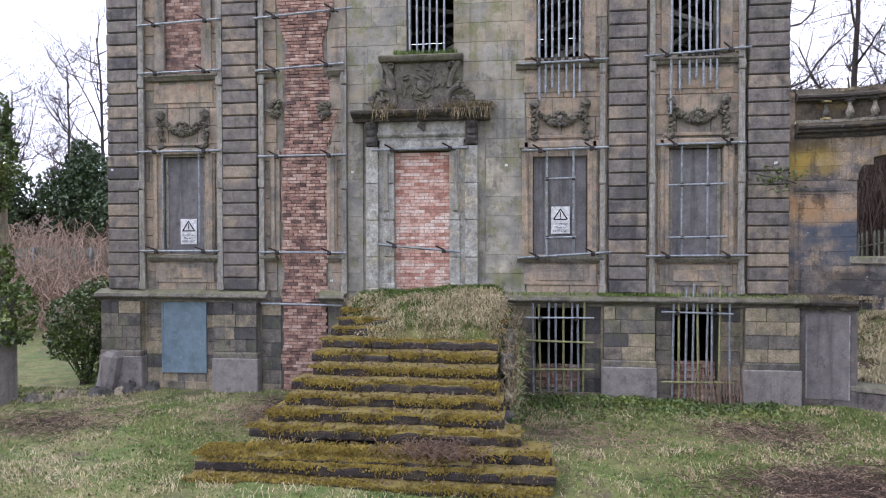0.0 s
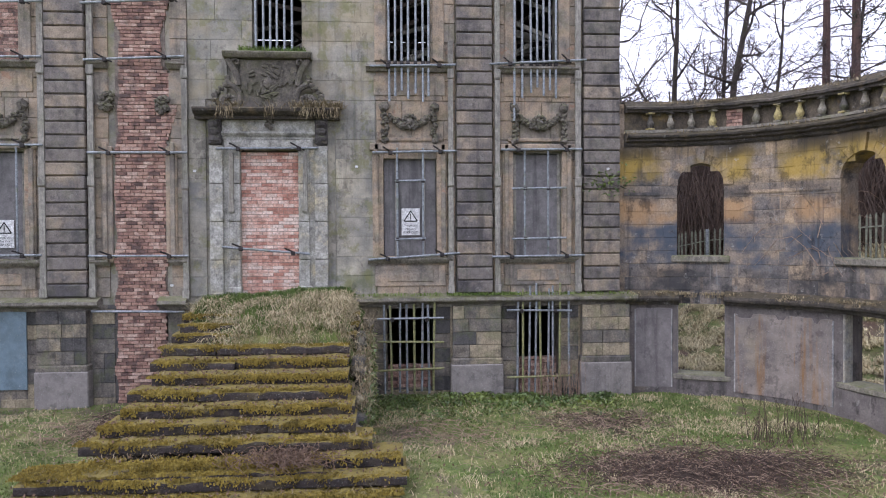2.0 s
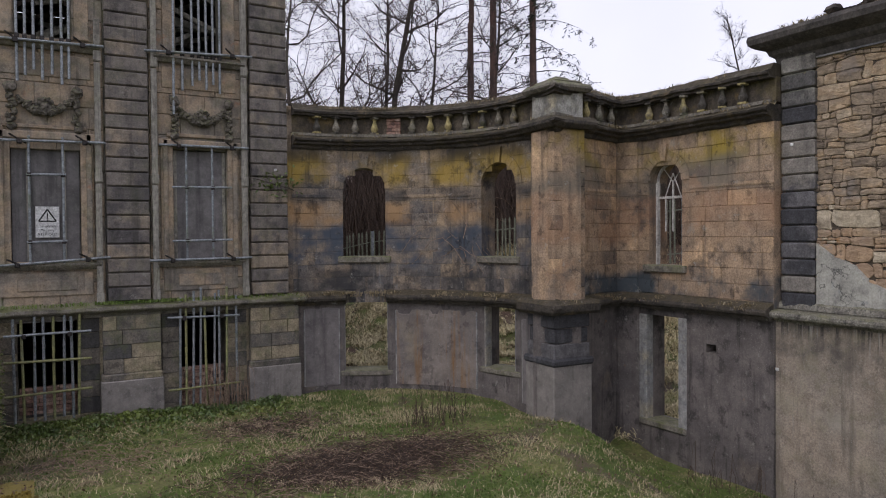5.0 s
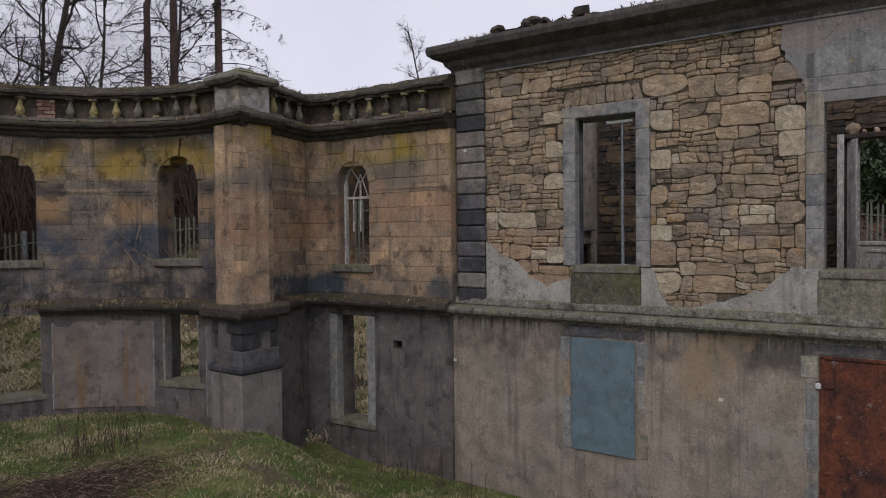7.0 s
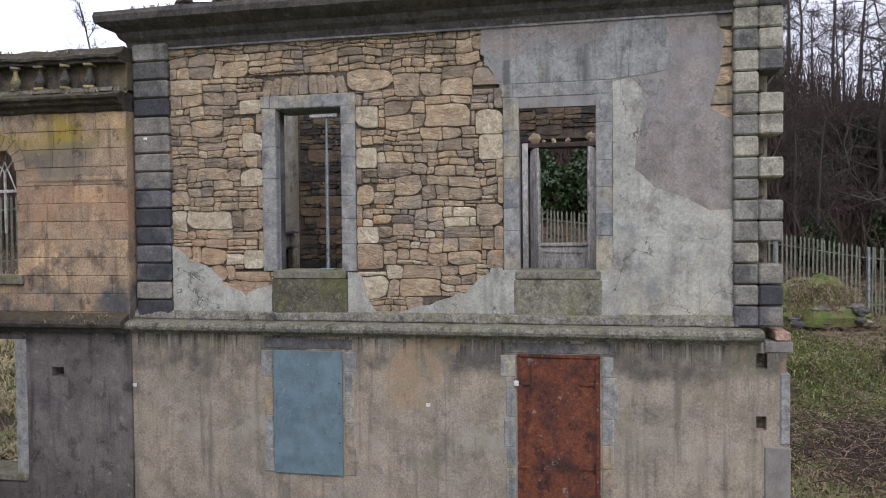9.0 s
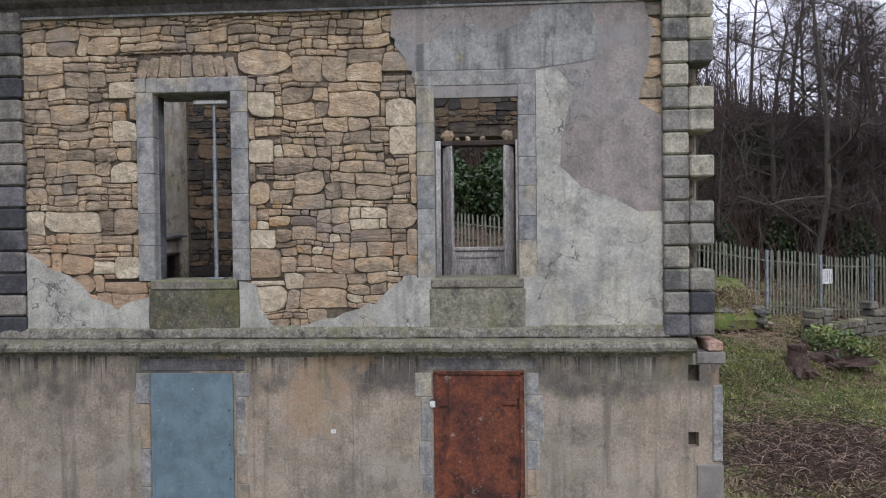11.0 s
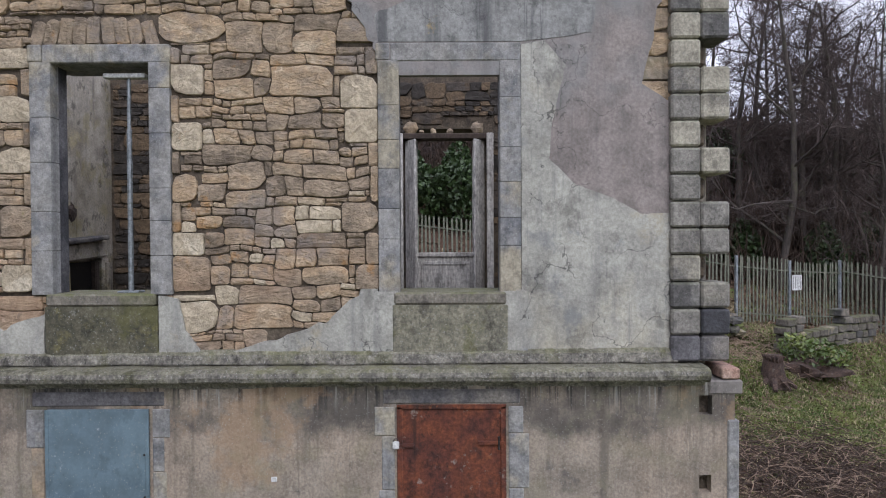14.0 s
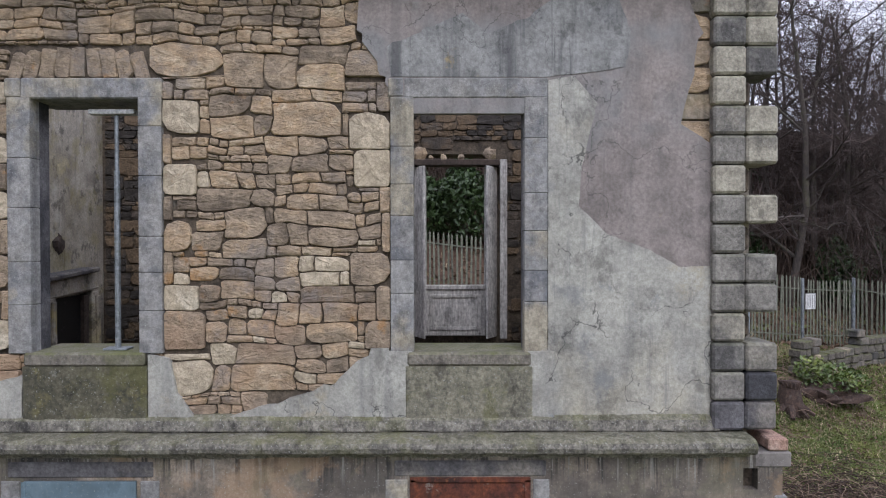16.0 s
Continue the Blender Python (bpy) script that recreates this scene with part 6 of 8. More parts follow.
torn("render_sheet", render_grey, [(5.52, 2.2, 0), (7.2, 2.2, 0), (7.2, 3.35, .04), (6.85, 3.1, .05), (6.55, 3.0, .04), (6.35, 2.75, .05), (6.0, 2.6, .08), (5.52, 2.75, .05)], PX - 0.050, 0.10, coat, 56)
torn("render_sheet", render_grey, [(1.70, 2.2, 0), (1.95, 2.2, 0), (1.95, 2.97, 0), (1.70, 2.97, 0)], PX - 0.051, 0.10, coat, 57)
torn("render_sheet", render_grey, [(0.3, 2.2, 0), (0.56, 2.2, 0), (0.56, 2.97, 0), (0.3, 2.97, 0)], PX - 0.052, 0.10, coat, 58)

bare = thing("bared_stones", "pinkish bedding stones bared where the render fell", "masonry", kind="structure", at=(PX, -1.1, 5.7))
rg = random.Random(64)
for k in range(6):
    sh, oy, oz = fitted_stone(-1.27, -0.86 + rg.uniform(-.06, .06), 4.98 + 0.262 * k, 5.235 + 0.262 * k, 0.004, rg, lambda y, z: (y, z), 0.004)
    piece("stone", shared("stone", sh, panel_stone if k % 2 else rubble_stone), bare, Matrix.Translation((PX, oy, oz)))

# quoins
quoin_meshes = [shared("quoin", Shape().box(-0.5, 0.5, -0.5, 0.5, -0.5, 0.5, (0.05, 0.07, 0.09)), m) for m in (quoin_stone, dark_quoin)]
ql = thing("quoin_column", "sooty rusticated corner blocks beside the link wall", "quoins", "pavilion quoins", "structure", at=(PX, 7.53, 2.2))
for k in range(15):
    z = 2.2 + 0.292 * k
    piece("quoin", quoin_meshes[1 if k < 12 else 0], ql, pose(PX + 0.16, 7.53 + random.uniform(-.01, .01), z + 0.146), (0.5, 0.62, 0.278))
qr = thing("quoin_column", "rusticated corner blocks, several broken away", "quoins", "pavilion quoins", "structure", at=(PX, -1.53, 2.2))
for k in range(16):
    z = 2.2 + 0.288 * k
    short = k in (3, 6, 8, 11)
    piece("quoin", quoin_meshes[0 if k > 0 else 1], qr, pose(PX + 0.12, -1.39, z + 0.144), (0.46, 0.315, 0.274))
    if not short:
        piece("quoin", quoin_meshes[0 if k > 1 else 1], qr, pose(PX + 0.12 + random.uniform(-.01, .01), -1.705, z + 0.144, 0, 0, random.uniform(-1, 1)), (0.46, 0.305, 0.274))
    else:
        Shape().box(0.05, 0.4, -0.13, 0.04, 0.288 * k + 0.03, 0.288 * k + 0.26, 0.03).make("broken_stub", joint_earth, qr)

# ledge, eaves cornice
band = thing("pavilion_ledge", "weathered moulded stone ledge with chipped edges", "ledge", kind="structure", at=(PX, 3, 2.0))
prof = [(-0.3, -0.05), (0.17, -0.05), (0.20, 0.0), (0.22, 0.03), (0.31, 0.03), (0.345, 0.055), (0.36, 0.10), (0.345, 0.145), (0.30, 0.17), (0.20, 0.185), (-0.3, 0.19)]
upper_prof = [(-0.3, 0.195), (0.10, 0.195), (0.105, 0.21), (0.085, 0.30), (0.03, 0.345), (-0.3, 0.35)]
cuts_y = [5.4, 3.55, 1.75, 0.1, -1.55, -3.0, -4.56]
for a, b in zip(cuts_y, cuts_y[1:]):
    nn = 22
    Shape().sweep([(random.uniform(-.004, .004), a + (b - a) * (k / nn) - (0.004 if k == nn else 0), -1, 0) for k in range(nn + 1)], prof).worn(0.011, 3.5, a).make("ledge_stone", pav_ledge, band)
    a, b = a - 0.4, b - 0.4
    Shape().sweep([(random.uniform(-.006, .006), min(4.88, a) + (max(-4.3, b) - min(4.88, a)) * (k / nn) - (0.004 if k == nn else 0), -1, 0) for k in range(nn + 1)], upper_prof).worn(0.014, 2.6, a).make("weathering_course", pav_ledge, band)
eaves = thing("eaves_cornice", "dark mossy stone eaves cornice", "cornice", kind="structure", at=(PX, 3, 6.5))
Shape().sweep([(-0.02, y, -1, 0) for y in (4.55, 2.0, -1.0, -4.5)], [(-0.1, -0.03), (0.03, -0.03), (0.03, 0.0), (-0.1, 0.0)]).make("frieze", margin_stone, eaves, "paler stone frieze band")
ep = [(-0.3, 0.0), (0.05, 0.0), (0.08, 0.10), (0.16, 0.16), (0.2, 0.24), (0.34, 0.30), (0.44, 0.36), (0.46, 0.45), (0.44, 0.52), (-0.4, 0.60)]
path = [(0.5, 5.28, 0, 1), (0.0, 4.88, -0.9, 0.9)] + [(0, y, -1, 0) for y in steps_of((4.0, -4.4, -0.2))] + [(0.0, -4.85, -0.9, -0.9)]
Shape().sweep(path[1:], ep).worn(0.014, 2.5).make("cornice", eaves_stone, eaves)
Shape().sweep([(0.6, 4.86, 0, 1), (0.0, 4.86, -0.9, 0.9)], ep).make("cornice_return", eaves_stone, eaves)
wallhead = thing("wall_head", "rough earth and stone on top of the roofless wall", "masonry", kind="structure", at=(PX, 3, 7.05))
s = Shape()
for k in range(60):
    s.blob((random.uniform(0.0, 0.6), random.uniform(-4.6, 4.7), 0.02), random.uniform(.1, .3), random.uniform(.15, .4), random.uniform(.05, .14), 7, 0.3)
for k in range(40):
    s.blob((random.uniform(0.3, 1.0), random.uniform(2.0, 4.2), random.uniform(.05, .32)), .12, .16, .09, 7, 0.3)
s.make("rough_top", shade_toned_rubble, wallhead)

# basement openings: blue sheet and rusted door
bs = thing("steel_shutter", "scratched pale blue steel sheet over a basement doorway", "shutter", at=(LX, 4.88, -0.13))
panel = Shape().box(-0.04, 0.0, -0.54, 0.54, 0, 1.88, 0.006).make("sheet", blue_sheet, bs)
for y in (-0.53, 0.53):
    Shape().box(-0.05, -0.038, y - 0.02, y + 0.02, 0, 1.88, 0.004).make("edge_strip", blue_sheet, panel)
for z in (0.5, 0.95, 1.4):
    Shape().tube((-0.05, -0.50, z), (-0.035, -0.50, z), 0.012).make("rivet", dark_iron, panel)
rd = thing("steel_door", "rusty brown steel door with hasp, closed", "door", at=(LX, 1.13, -0.4))
leaf = Shape().box(0.0, 0.05, -0.53, 0.53, 0.02, 2.13, 0.01).make("leaf", rust, rd)
for y in (-0.55, 0.55):
    Shape().box(-0.02, 0.05, y - 0.03, y + 0.03, 0, 2.16, 0.006).make("frame_post", rust, rd)
Shape().box(-0.02, 0.05, -0.58, 0.58, 2.13, 2.18, 0.006).make("frame_head", rust, rd)
for z in (0.55, 1.75):
    Shape().box(-0.03, 0.0, -0.56, -0.28, z, z + 0.04, 0.004).make("hinge", rust, leaf)
    Shape().box(-0.03, 0.0, 0.40, 0.58, z - .02, z + 0.015, 0.004).make("hasp", rust, leaf)
    Shape().tube((-0.03, -0.5, z - .05), (-0.03, -0.5, z + 0.09), 0.012).make("hinge_pin", dark_iron, leaf)
pl = thing("padlock", "small white padlock on the rusty door", "padlock", at=(LX - 0.05, 1.72, 1.37))
Shape().box(-0.012, 0.012, -0.035, 0.035, -0.05, 0.03, 0.006).make("body", sign_white, pl)
sh_ = Shape()
for k in range(6):
    t0, t1 = math.pi * k / 6, math.pi * (k + 1) / 6
    sh_.tube((0, 0.024 * math.cos(t0), 0.03 + 0.03 * math.sin(t0)), (0, 0.024 * math.cos(t1), 0.03 + 0.03 * math.sin(t1)), 0.006, 0.006, 6)
sh_.make("shackle", dark_iron, pl)
for (a, b, lo, hi, _), sd in ((D1, 61), (D2, 62)):
    mg = thing("door_margin", "patched stone margins round a basement opening", "doorway", "pavilion doorways", "structure", at=(LX, (a + b) / 2, lo))
    hw = (b - a) / 2
    rg = random.Random(sd)
    for s in (-1, 1):
        z = 0
        while z < hi - lo - 0.05:
            h = min(rg.uniform(0.25, 0.6), hi - lo - z)
            w = rg.uniform(0.10, 0.22)
            p, q = sorted((s * (hw + 0.035), s * (hw + 0.035 + w)))
            Shape().box(-0.012, 0.15, p, q, z + .004, z + h - .004, 0.008).make("jamb_stone", margin_stone if rg.random() < .65 else panel_stone, mg)
            z += h
    Shape().box(-0.012, 0.15, -hw - 0.16, hw + 0.16, hi - lo + 0.03, hi - lo + 0.18, 0.01).make("lintel", dark_quoin, mg)
for y, z in ((3.02, 0.99), (7.83, 1.13), (7.62, 5.06)):
    tg = thing("survey_target", "small white survey target fixed to the wall", "target", "survey targets", at=(LX - 0.01 if z < 2 else PX - 0.1, y, z))
    Shape().box(-0.008, 0.02, -0.03, 0.03, -0.025, 0.025, 0.004).make("plate", sign_white, tg)
brk = thing("corner_stones", "broken brick and stone at the end of the basement wall", "masonry", kind="structure", at=(LX, -1.9, 0))
for z0, z1, y0, y1, mt in ((2.03, 2.15, -.03, .16, brick_red), (1.87, 2.02, -.06, .30, cement), (-1.4, 0.60, -.03, .30, cement), (0.64, 1.60, -.02, .10, margin_stone)):
    Shape().box(-0.02, 0.5, y0, y1, z0, z1, 0.014).worn(0.008, 4).make("stone", mt, brk)

# inside: window case of the rear wall, fireplace, prop
case = thing("window_case", "old panelled window case with flaking white paint in the rear wall", "window", at=(17.1, 1.17, 2.4))
for s in (-1, 1):
    p, q = sorted((s * 0.50, s * 0.60))
    Shape().box(-0.05, 0.05, p, q, 0.05, 2.95, 0.01).make("inner_post", white_paint, case)
    m = Matrix.Translation((-0.1, s * 0.68, 0)) @ pose(0, 0, 0, 0, 0, s * 28)
    sb = Shape().box(-0.34, 0.05, -0.02, 0.02, 0.0, 2.9, 0.008, m).make("shutter_box", white_paint, case)
    Shape().box(-0.28, -0.02, -0.035 if s > 0 else 0.018, -0.018 if s > 0 else 0.035, 0.85, 2.75, 0.008, m).make("shutter_panel", white_paint, sb)
    Shape().box(-0.42, -0.36, s * 0.80 - 0.06, s * 0.80 + 0.06, 0.0, 3.0, 0.012).make("architrave", white_paint, case)
Shape().box(-0.06, 0.06, -0.6, 0.6, 0.80, 0.88, 0.012).make("sill_board", white_paint, case)
wb = Shape().box(-0.03, 0.03, -0.56, 0.56, 0.0, 0.80, 0.01).make("window_back", white_paint, case)
for p in ((-0.44, 0.44, 0.66, 0.72), (-0.44, 0.44, 0.10, 0.16), (-0.44, -0.38, 0.16, 0.66), (0.38, 0.44, 0.16, 0.66)):
    Shape().box(-0.05, -0.028, p[0], p[1], p[2], p[3], 0.006).make("panel_rail", white_paint, wb)
Shape().box(-0.25, 0.1, -0.85, 0.85, 2.92, 3.02, 0.012).make("lintel_board", char_wood, case)
deb = thing("loose_stones", "loose stones lying on a rotten lintel", "stones", at=(17.0, 1.17, 5.42))
for y, r in ((0.62, .13), (-0.6, .12), (0.2, .06), (-0.1, .06), (0.42, .05)):
    Shape().blob((0, y, r * 0.8), r, r, r, 7, 0.2).make("stone", rubble_stone, deb)
fire = thing("fireplace", "ruined stone fireplace, a flat black sheet for its shaded opening", "fireplace", at=(15.95, 7.3, 2.05))
for a, b in ((-0.78, -0.56), (0.56, 0.78)):
    Shape().box(a, b, -0.17, 0.02, 0, 1.18, 0.03).worn(0.03, 4).make("jamb", inner_plaster, fire)
    Shape().box(a + 0.05, b - 0.05, -0.21, -0.15, 0.1, 1.1, 0.015).worn(0.012, 5).make("jamb_moulding", inner_plaster, fire)
for a, b in ((-0.56, -0.42), (0.42, 0.56)):
    Shape().box(a, b, -0.10, 0.02, 0, 1.12, 0.02).worn(0.02, 5).make("inner_cheek", char_wood, fire)
Shape().box(-0.80, 0.80, -0.18, 0.02, 1.16, 1.46, 0.03, pose(0, 0, 0, 0, -3, 0)).worn(0.035, 3.5).make("lintel", inner_plaster, fire)
Shape().box(-0.92, 0.62, -0.30, 0.02, 1.46, 1.54, 0.02, pose(0, 0, 0, 0, -3, 0)).worn(0.03, 4).make("mantel_shelf", dark_quoin, fire, "broken dark mantel shelf")
# Flat black sheet for the opening: no recess, its shade is only colour.
Shape().box(-0.42, 0.42, -0.02, 0.015, 0, 1.12).make("hearth", ink, fire)
# Solid lump; its dark colour stands for the shade inside a hole.
Shape().blob((-0.2, 0.0, 1.95), 0.16, 0.05, 0.13, 9, 0.4).make("fallen_plaster_hole", char_wood, fire, "dark lump on the chimney breast, coloured as a shaded hole")
prop = thing("steel_prop", "galvanised adjustable prop standing inside a window", "prop", at=(12.02, 4.67, 2.962))
Shape().tube((0, 0, 0), (0, 0, 1.8), 0.03).make("outer_tube", galvanised, prop)
Shape().tube((0, 0, 1.8), (0, 0, 2.37), 0.022).make("inner_tube", galvanised, prop)
Shape().box(-0.06, 0.06, -0.20, 0.26, 2.36, 2.41, 0.006).make("head_plate", sign_white, prop)
Shape().box(-0.08, 0.08, -0.12, 0.12, 0, 0.02, 0.004).make("foot_plate", galvanised, prop)
wr2 = thing("fallen_timber", "broken laths and joists leaning inside the pavilion", "timber", at=(15.5, 3.2, 2.05))
rg = random.Random(77)
for k in range(26):
    y, z, x = rg.uniform(-0.5, 1.4), rg.uniform(0.1, 1.0), rg.uniform(-2, 1.0)
    ln = rg.uniform(0.4, 1.1)
    Shape().box(-ln, ln, -0.025, 0.025, -0.02, 0.02, 0.004, Matrix.Translation((x, y, z)) @ Euler((0, rg.uniform(-.5, .5), rg.uniform(0, 3))).to_matrix().to_4x4()).make("lath", grey_timber if k % 3 == 0 else char_wood, wr2)
Shape().box(-0.1, 0.1, 0.1, 0.3, -0.1, 4.2, 0.02).make("post", char_wood, wr2)


# ---- the ruined front steps ----
stair = thing("front_steps", "collapsing mossy stone steps up to the bricked door", "steps", kind="structure", at=(-2.3, 12, 0))
STEPS = ((1.98, 14.28, -3.95, -0.45), (1.83, 13.84, -3.92, -0.45), (1.68, 13.50, -3.88, -0.48), (1.52, 13.07, -4.04, -0.60), (1.36, 12.45, -3.95, -0.58), (1.21, 11.86, -3.85, -0.55),
         (1.06, 11.40, -3.95, -0.48), (0.90, 10.95, -3.92, -0.44), (0.75, 10.55, -4.12, -0.40), (0.59, 10.20, -4.32, -0.06), (0.44, 9.78, -4.10, 0.30), (0.28, 9.50, -4.75, 0.42), (0.12, 9.22, -4.8, 0.34))


def rough_slab(x0, x1, y0, y1, z0, z1, seed, tilt=0.0):
    """A worn stone slab: a finely cut box with an uneven face."""
    nx, ny = max(2, round((x1 - x0) / 0.09)), 5
    sh = Shape()
    ys = [y0 + 0.035, y0 + 0.008, y0, y0, y0 + 0.01, y0 + 0.03, y0 + 0.12, y0 + 0.26, y1]
    zs = [z0, z0 + 0.01, z0 + 0.03, z1 - 0.045, z1 - 0.015, z1, z1 + 0.004, z1 + 0.008, z1 + 0.008]
    m = len(ys)
    for i in range(nx + 1):
        x = x0 + (x1 - x0) * i / nx
        for k, (y, z) in enumerate(zip(ys, zs)):
            q = Vector((x * 2.7, y * 2.7, seed))
            e = noise.noise(q) * 0.045 + noise.noise(q * 4.1) * 0.024
            f = noise.noise(q + Vector((9, 3, 1))) * 0.034 + noise.noise(q * 5.3) * 0.018
            sh.v.append((x + 2.3, y - 12 + e, z + (f if k > 2 else 0) + tilt * (x - x0)))
    sh.f = [(i * m + k, (i + 1) * m + k, (i + 1) * m + k + 1, i * m + k + 1) for i in range(nx) for k in range(m - 1)]
    sh.f += [tuple(range(m)), tuple(reversed(range(nx * m, nx * m + m)))]
    sh.f += [(i * m + m - 1, (i + 1) * m + m - 1, (i + 1) * m, i * m) for i in range(nx)]
    return sh


rg = random.Random(60)
for k, (z, y, x0, x1) in enumerate(STEPS):
    ends = [x0 + rg.uniform(-.08, .08), x0 + (x1 - x0) * (0.70 if k in (9, 10) else rg.choice((0.3, 0.42, 0.58, 0.66))), x1 + rg.uniform(-.05, .05)]
    for j, (a, b) in enumerate(zip(ends, ends[1:])):
        drop = 0.0 if k < 9 else rg.uniform(-0.025, 0.0)
        if k == 10 and j == 0:
            rough_slab(a - 0.3, b + 0.25, 9.62, 10.35, 0.12, 0.31, 77, 0.008).make("sunken_slab", moss_tread, stair, smooth=False)
            continue
        rough_slab(a + 0.01, b - 0.01, y + rg.uniform(-.03, .06), y + 0.72, z - 0.155, z + drop, k * 3 + j, rg.uniform(-0.007, 0.007) * (k > 3)).make("step_slab", moss_tread, stair, smooth=False)
bank_s = Shape()
bank_s.box(-1.55, 1.80, 2.5, 3.46, -0.4, 1.93, 0.05)
for z, y, x0, x1 in STEPS:
    bank_s.box(x0 + 2.45, x1 + 2.15, y - 12 + (0.5 if z == 0.59 else 0.12), 3.4 if z > 0.6 else y - 12 + 0.9, -0.4, z - 0.16, 0.03)
bank_s.make("rubble_core", shade_toned_rubble, stair)
cheek = thing("stair_cheek", "rough stone side wall of the steps, overgrown", "wall", kind="structure", at=(-0.45, 13.5, -0.2))
s = Shape()
for k in range(150):
    y = random.uniform(-3.3, 1.8)
    high = 0.45 + 1.45 * smooth(-3.3, 1.2, y)
    s.blob((random.uniform(-.05, .12) + 0.25 * smooth(-2.0, -3.3, y), y, random.uniform(0, high)), .13, .22, .11, 8, 0.25)
s.make("rough_stone", base_stone, cheek)


# ---- grass: blades as real geometry ----
def blades(name, label, spots, mat, h0, h1, seed, lean=0.5, width=0.007, category="grass"):
    rg = random.Random(seed)
    sh = Shape()
    for x, y, z in spots:
        h, a = rg.uniform(h0, h1), rg.uniform(0, 2 * math.pi)
        dx, dy = math.cos(a), math.sin(a)
        w, l = width * rg.uniform(0.7, 1.4), lean * rg.uniform(0.2, 1.3) * h
        b = len(sh.v)
        sh.v += [(x - dy * w, y + dx * w, z - 0.01), (x + dy * w, y - dx * w, z - 0.01), (x + dx * l * 0.4 + dy * w * .7, y + dy * l * 0.4 - dx * w * .7, z + h * 0.62), (x + dx * l * 0.4 - dy * w * .7, y + dy * l * 0.4 + dx * w * .7, z + h * 0.62), (x + dx * l, y + dy * l, z + h * (0.95 - 0.35 * lean))]
        sh.f += [(b, b + 1, b + 2, b + 3), (b + 3, b + 2, b + 4)]
    return tagged(sh.raw(name, mat), label, category, kind="stuff")


def inside_walls(x, y):
    if y > 15.25 and x < 5.5:
        return True
    if x > 11.5:
        return True
    if x > CX and y > CY and math.hypot(x - CX, y - CY) > RA - 0.1:
        return True
    if y > 10.7 and x > 9.0:
        return not (x > 9.9 and y < 11.0)
    return -4.4 < x < -0.1 and y > 9.5


def lawn(n, seed, x0, x1, y0, y1, want):
    rg = random.Random(seed)
    out = []
    while len(out) < n:
        x, y = rg.uniform(x0, x1), rg.uniform(y0, y1)
        if not inside_walls(x, y) and rg.random() < want(x, y):
            out.append((x, y, ground_z(x, y)))
    return out


def patchy(x, y):
    return smooth(-0.15, 0.35, noise.noise((x * 0.45, y * 0.45, 2)))


blades("green_grass", "short green winter grass on the forecourt", lawn(90000, 71, -14, 11.5, 6.0, 15.3, lambda x, y: 0.15 + 0.85 * patchy(x, y)), grass_green, 0.02, 0.065, 72, 1.0, 0.007)
blades("dead_grass", "straw-coloured dead grass in flattened tufts", lawn(24000, 73, -14, 11.5, 6.0, 15.3, lambda x, y: 0.12 + 0.88 * smooth(0.0, 0.4, noise.noise((x * 0.6, y * 0.6, 9)))), grass_straw, 0.03, 0.10, 74, 2.2, 0.005)


def behind(n, seed, x0, x1, y0, y1, want):
    """Spots on the bank behind the link wall and beside the pavilion."""
    rg = random.Random(seed)
    out = []
    for _ in range(n):
        x, y = rg.uniform(x0, x1), rg.uniform(y0, y1)
        if (x - 11) * 0.84 + (y - 7) * 0.54 > (2.6 if y > -2.2 else -3) and not (11.5 < x < 18 and -2.2 < y < 8) and rg.random() < want(x, y):
            out.append((x, y, ground_z(x, y)))
    return out


blades("bank_grass", "rough grass on the bank behind the walls", behind(36000, 105, 9, 34, -16, 27, lambda x, y: 0.9 if y > 4 else 0.35), grass_straw, 0.06, 0.25, 75, 1.2, 0.010)
blades("bank_tussocks", "matted straw on the bank behind the curved wall", behind(170000, 106, 7, 19, 9, 27, lambda x, y: smooth(-0.3, 0.2, noise.noise((x * 1.3, y * 1.3, 6)))), pale_straw, 0.06, 0.26, 107, 1.9, 0.014)
blades("bank_green_grass", "short green grass on the bank beside the pavilion", behind(110000, 108, 12, 31, -18, 4, lambda x, y: 0.45 + 0.55 * patchy(x, y)), bank_moss, 0.03, 0.10, 76, 1.2, 0.015)
blades("bank_lawn", "mossy green turf on the bank beside the pavilion", behind(90000, 114, 18.5, 29, -15, -3, lambda x, y: 0.35 + 0.65 * smooth(-0.35, 0.1, noise.noise((x * 0.5, y * 0.5, 15)))), bank_moss, 0.03, 0.12, 115, 1.3, 0.020)
blades("bank_straw", "bleached grass lying over the bank beside the pavilion", behind(60000, 109, 12, 31, -18, 1, lambda x, y: 0.35 + 0.65 * smooth(-0.25, 0.35, noise.noise((x * 0.8, y * 0.8, 12)))), dry_brown, 0.04, 0.14, 77, 2.2, 0.013)
rg = random.Random(79)
clumps = []
while len(clumps) < 7500:
    cx_, cy_ = rg.uniform(-14, 11), rg.uniform(6.5, 15)
    for _ in range(rg.randrange(20, 70)):
        x, y = cx_ + rg.gauss(0, .14), cy_ + rg.gauss(0, .11)
        if not inside_walls(x, y):
            clumps.append((x, y, ground_z(x, y)))
blades("straw_tufts", "tussocks of bleached grass", clumps, grass_straw, 0.05, 0.15, 78, 1.7, 0.005)
rg = random.Random(80)


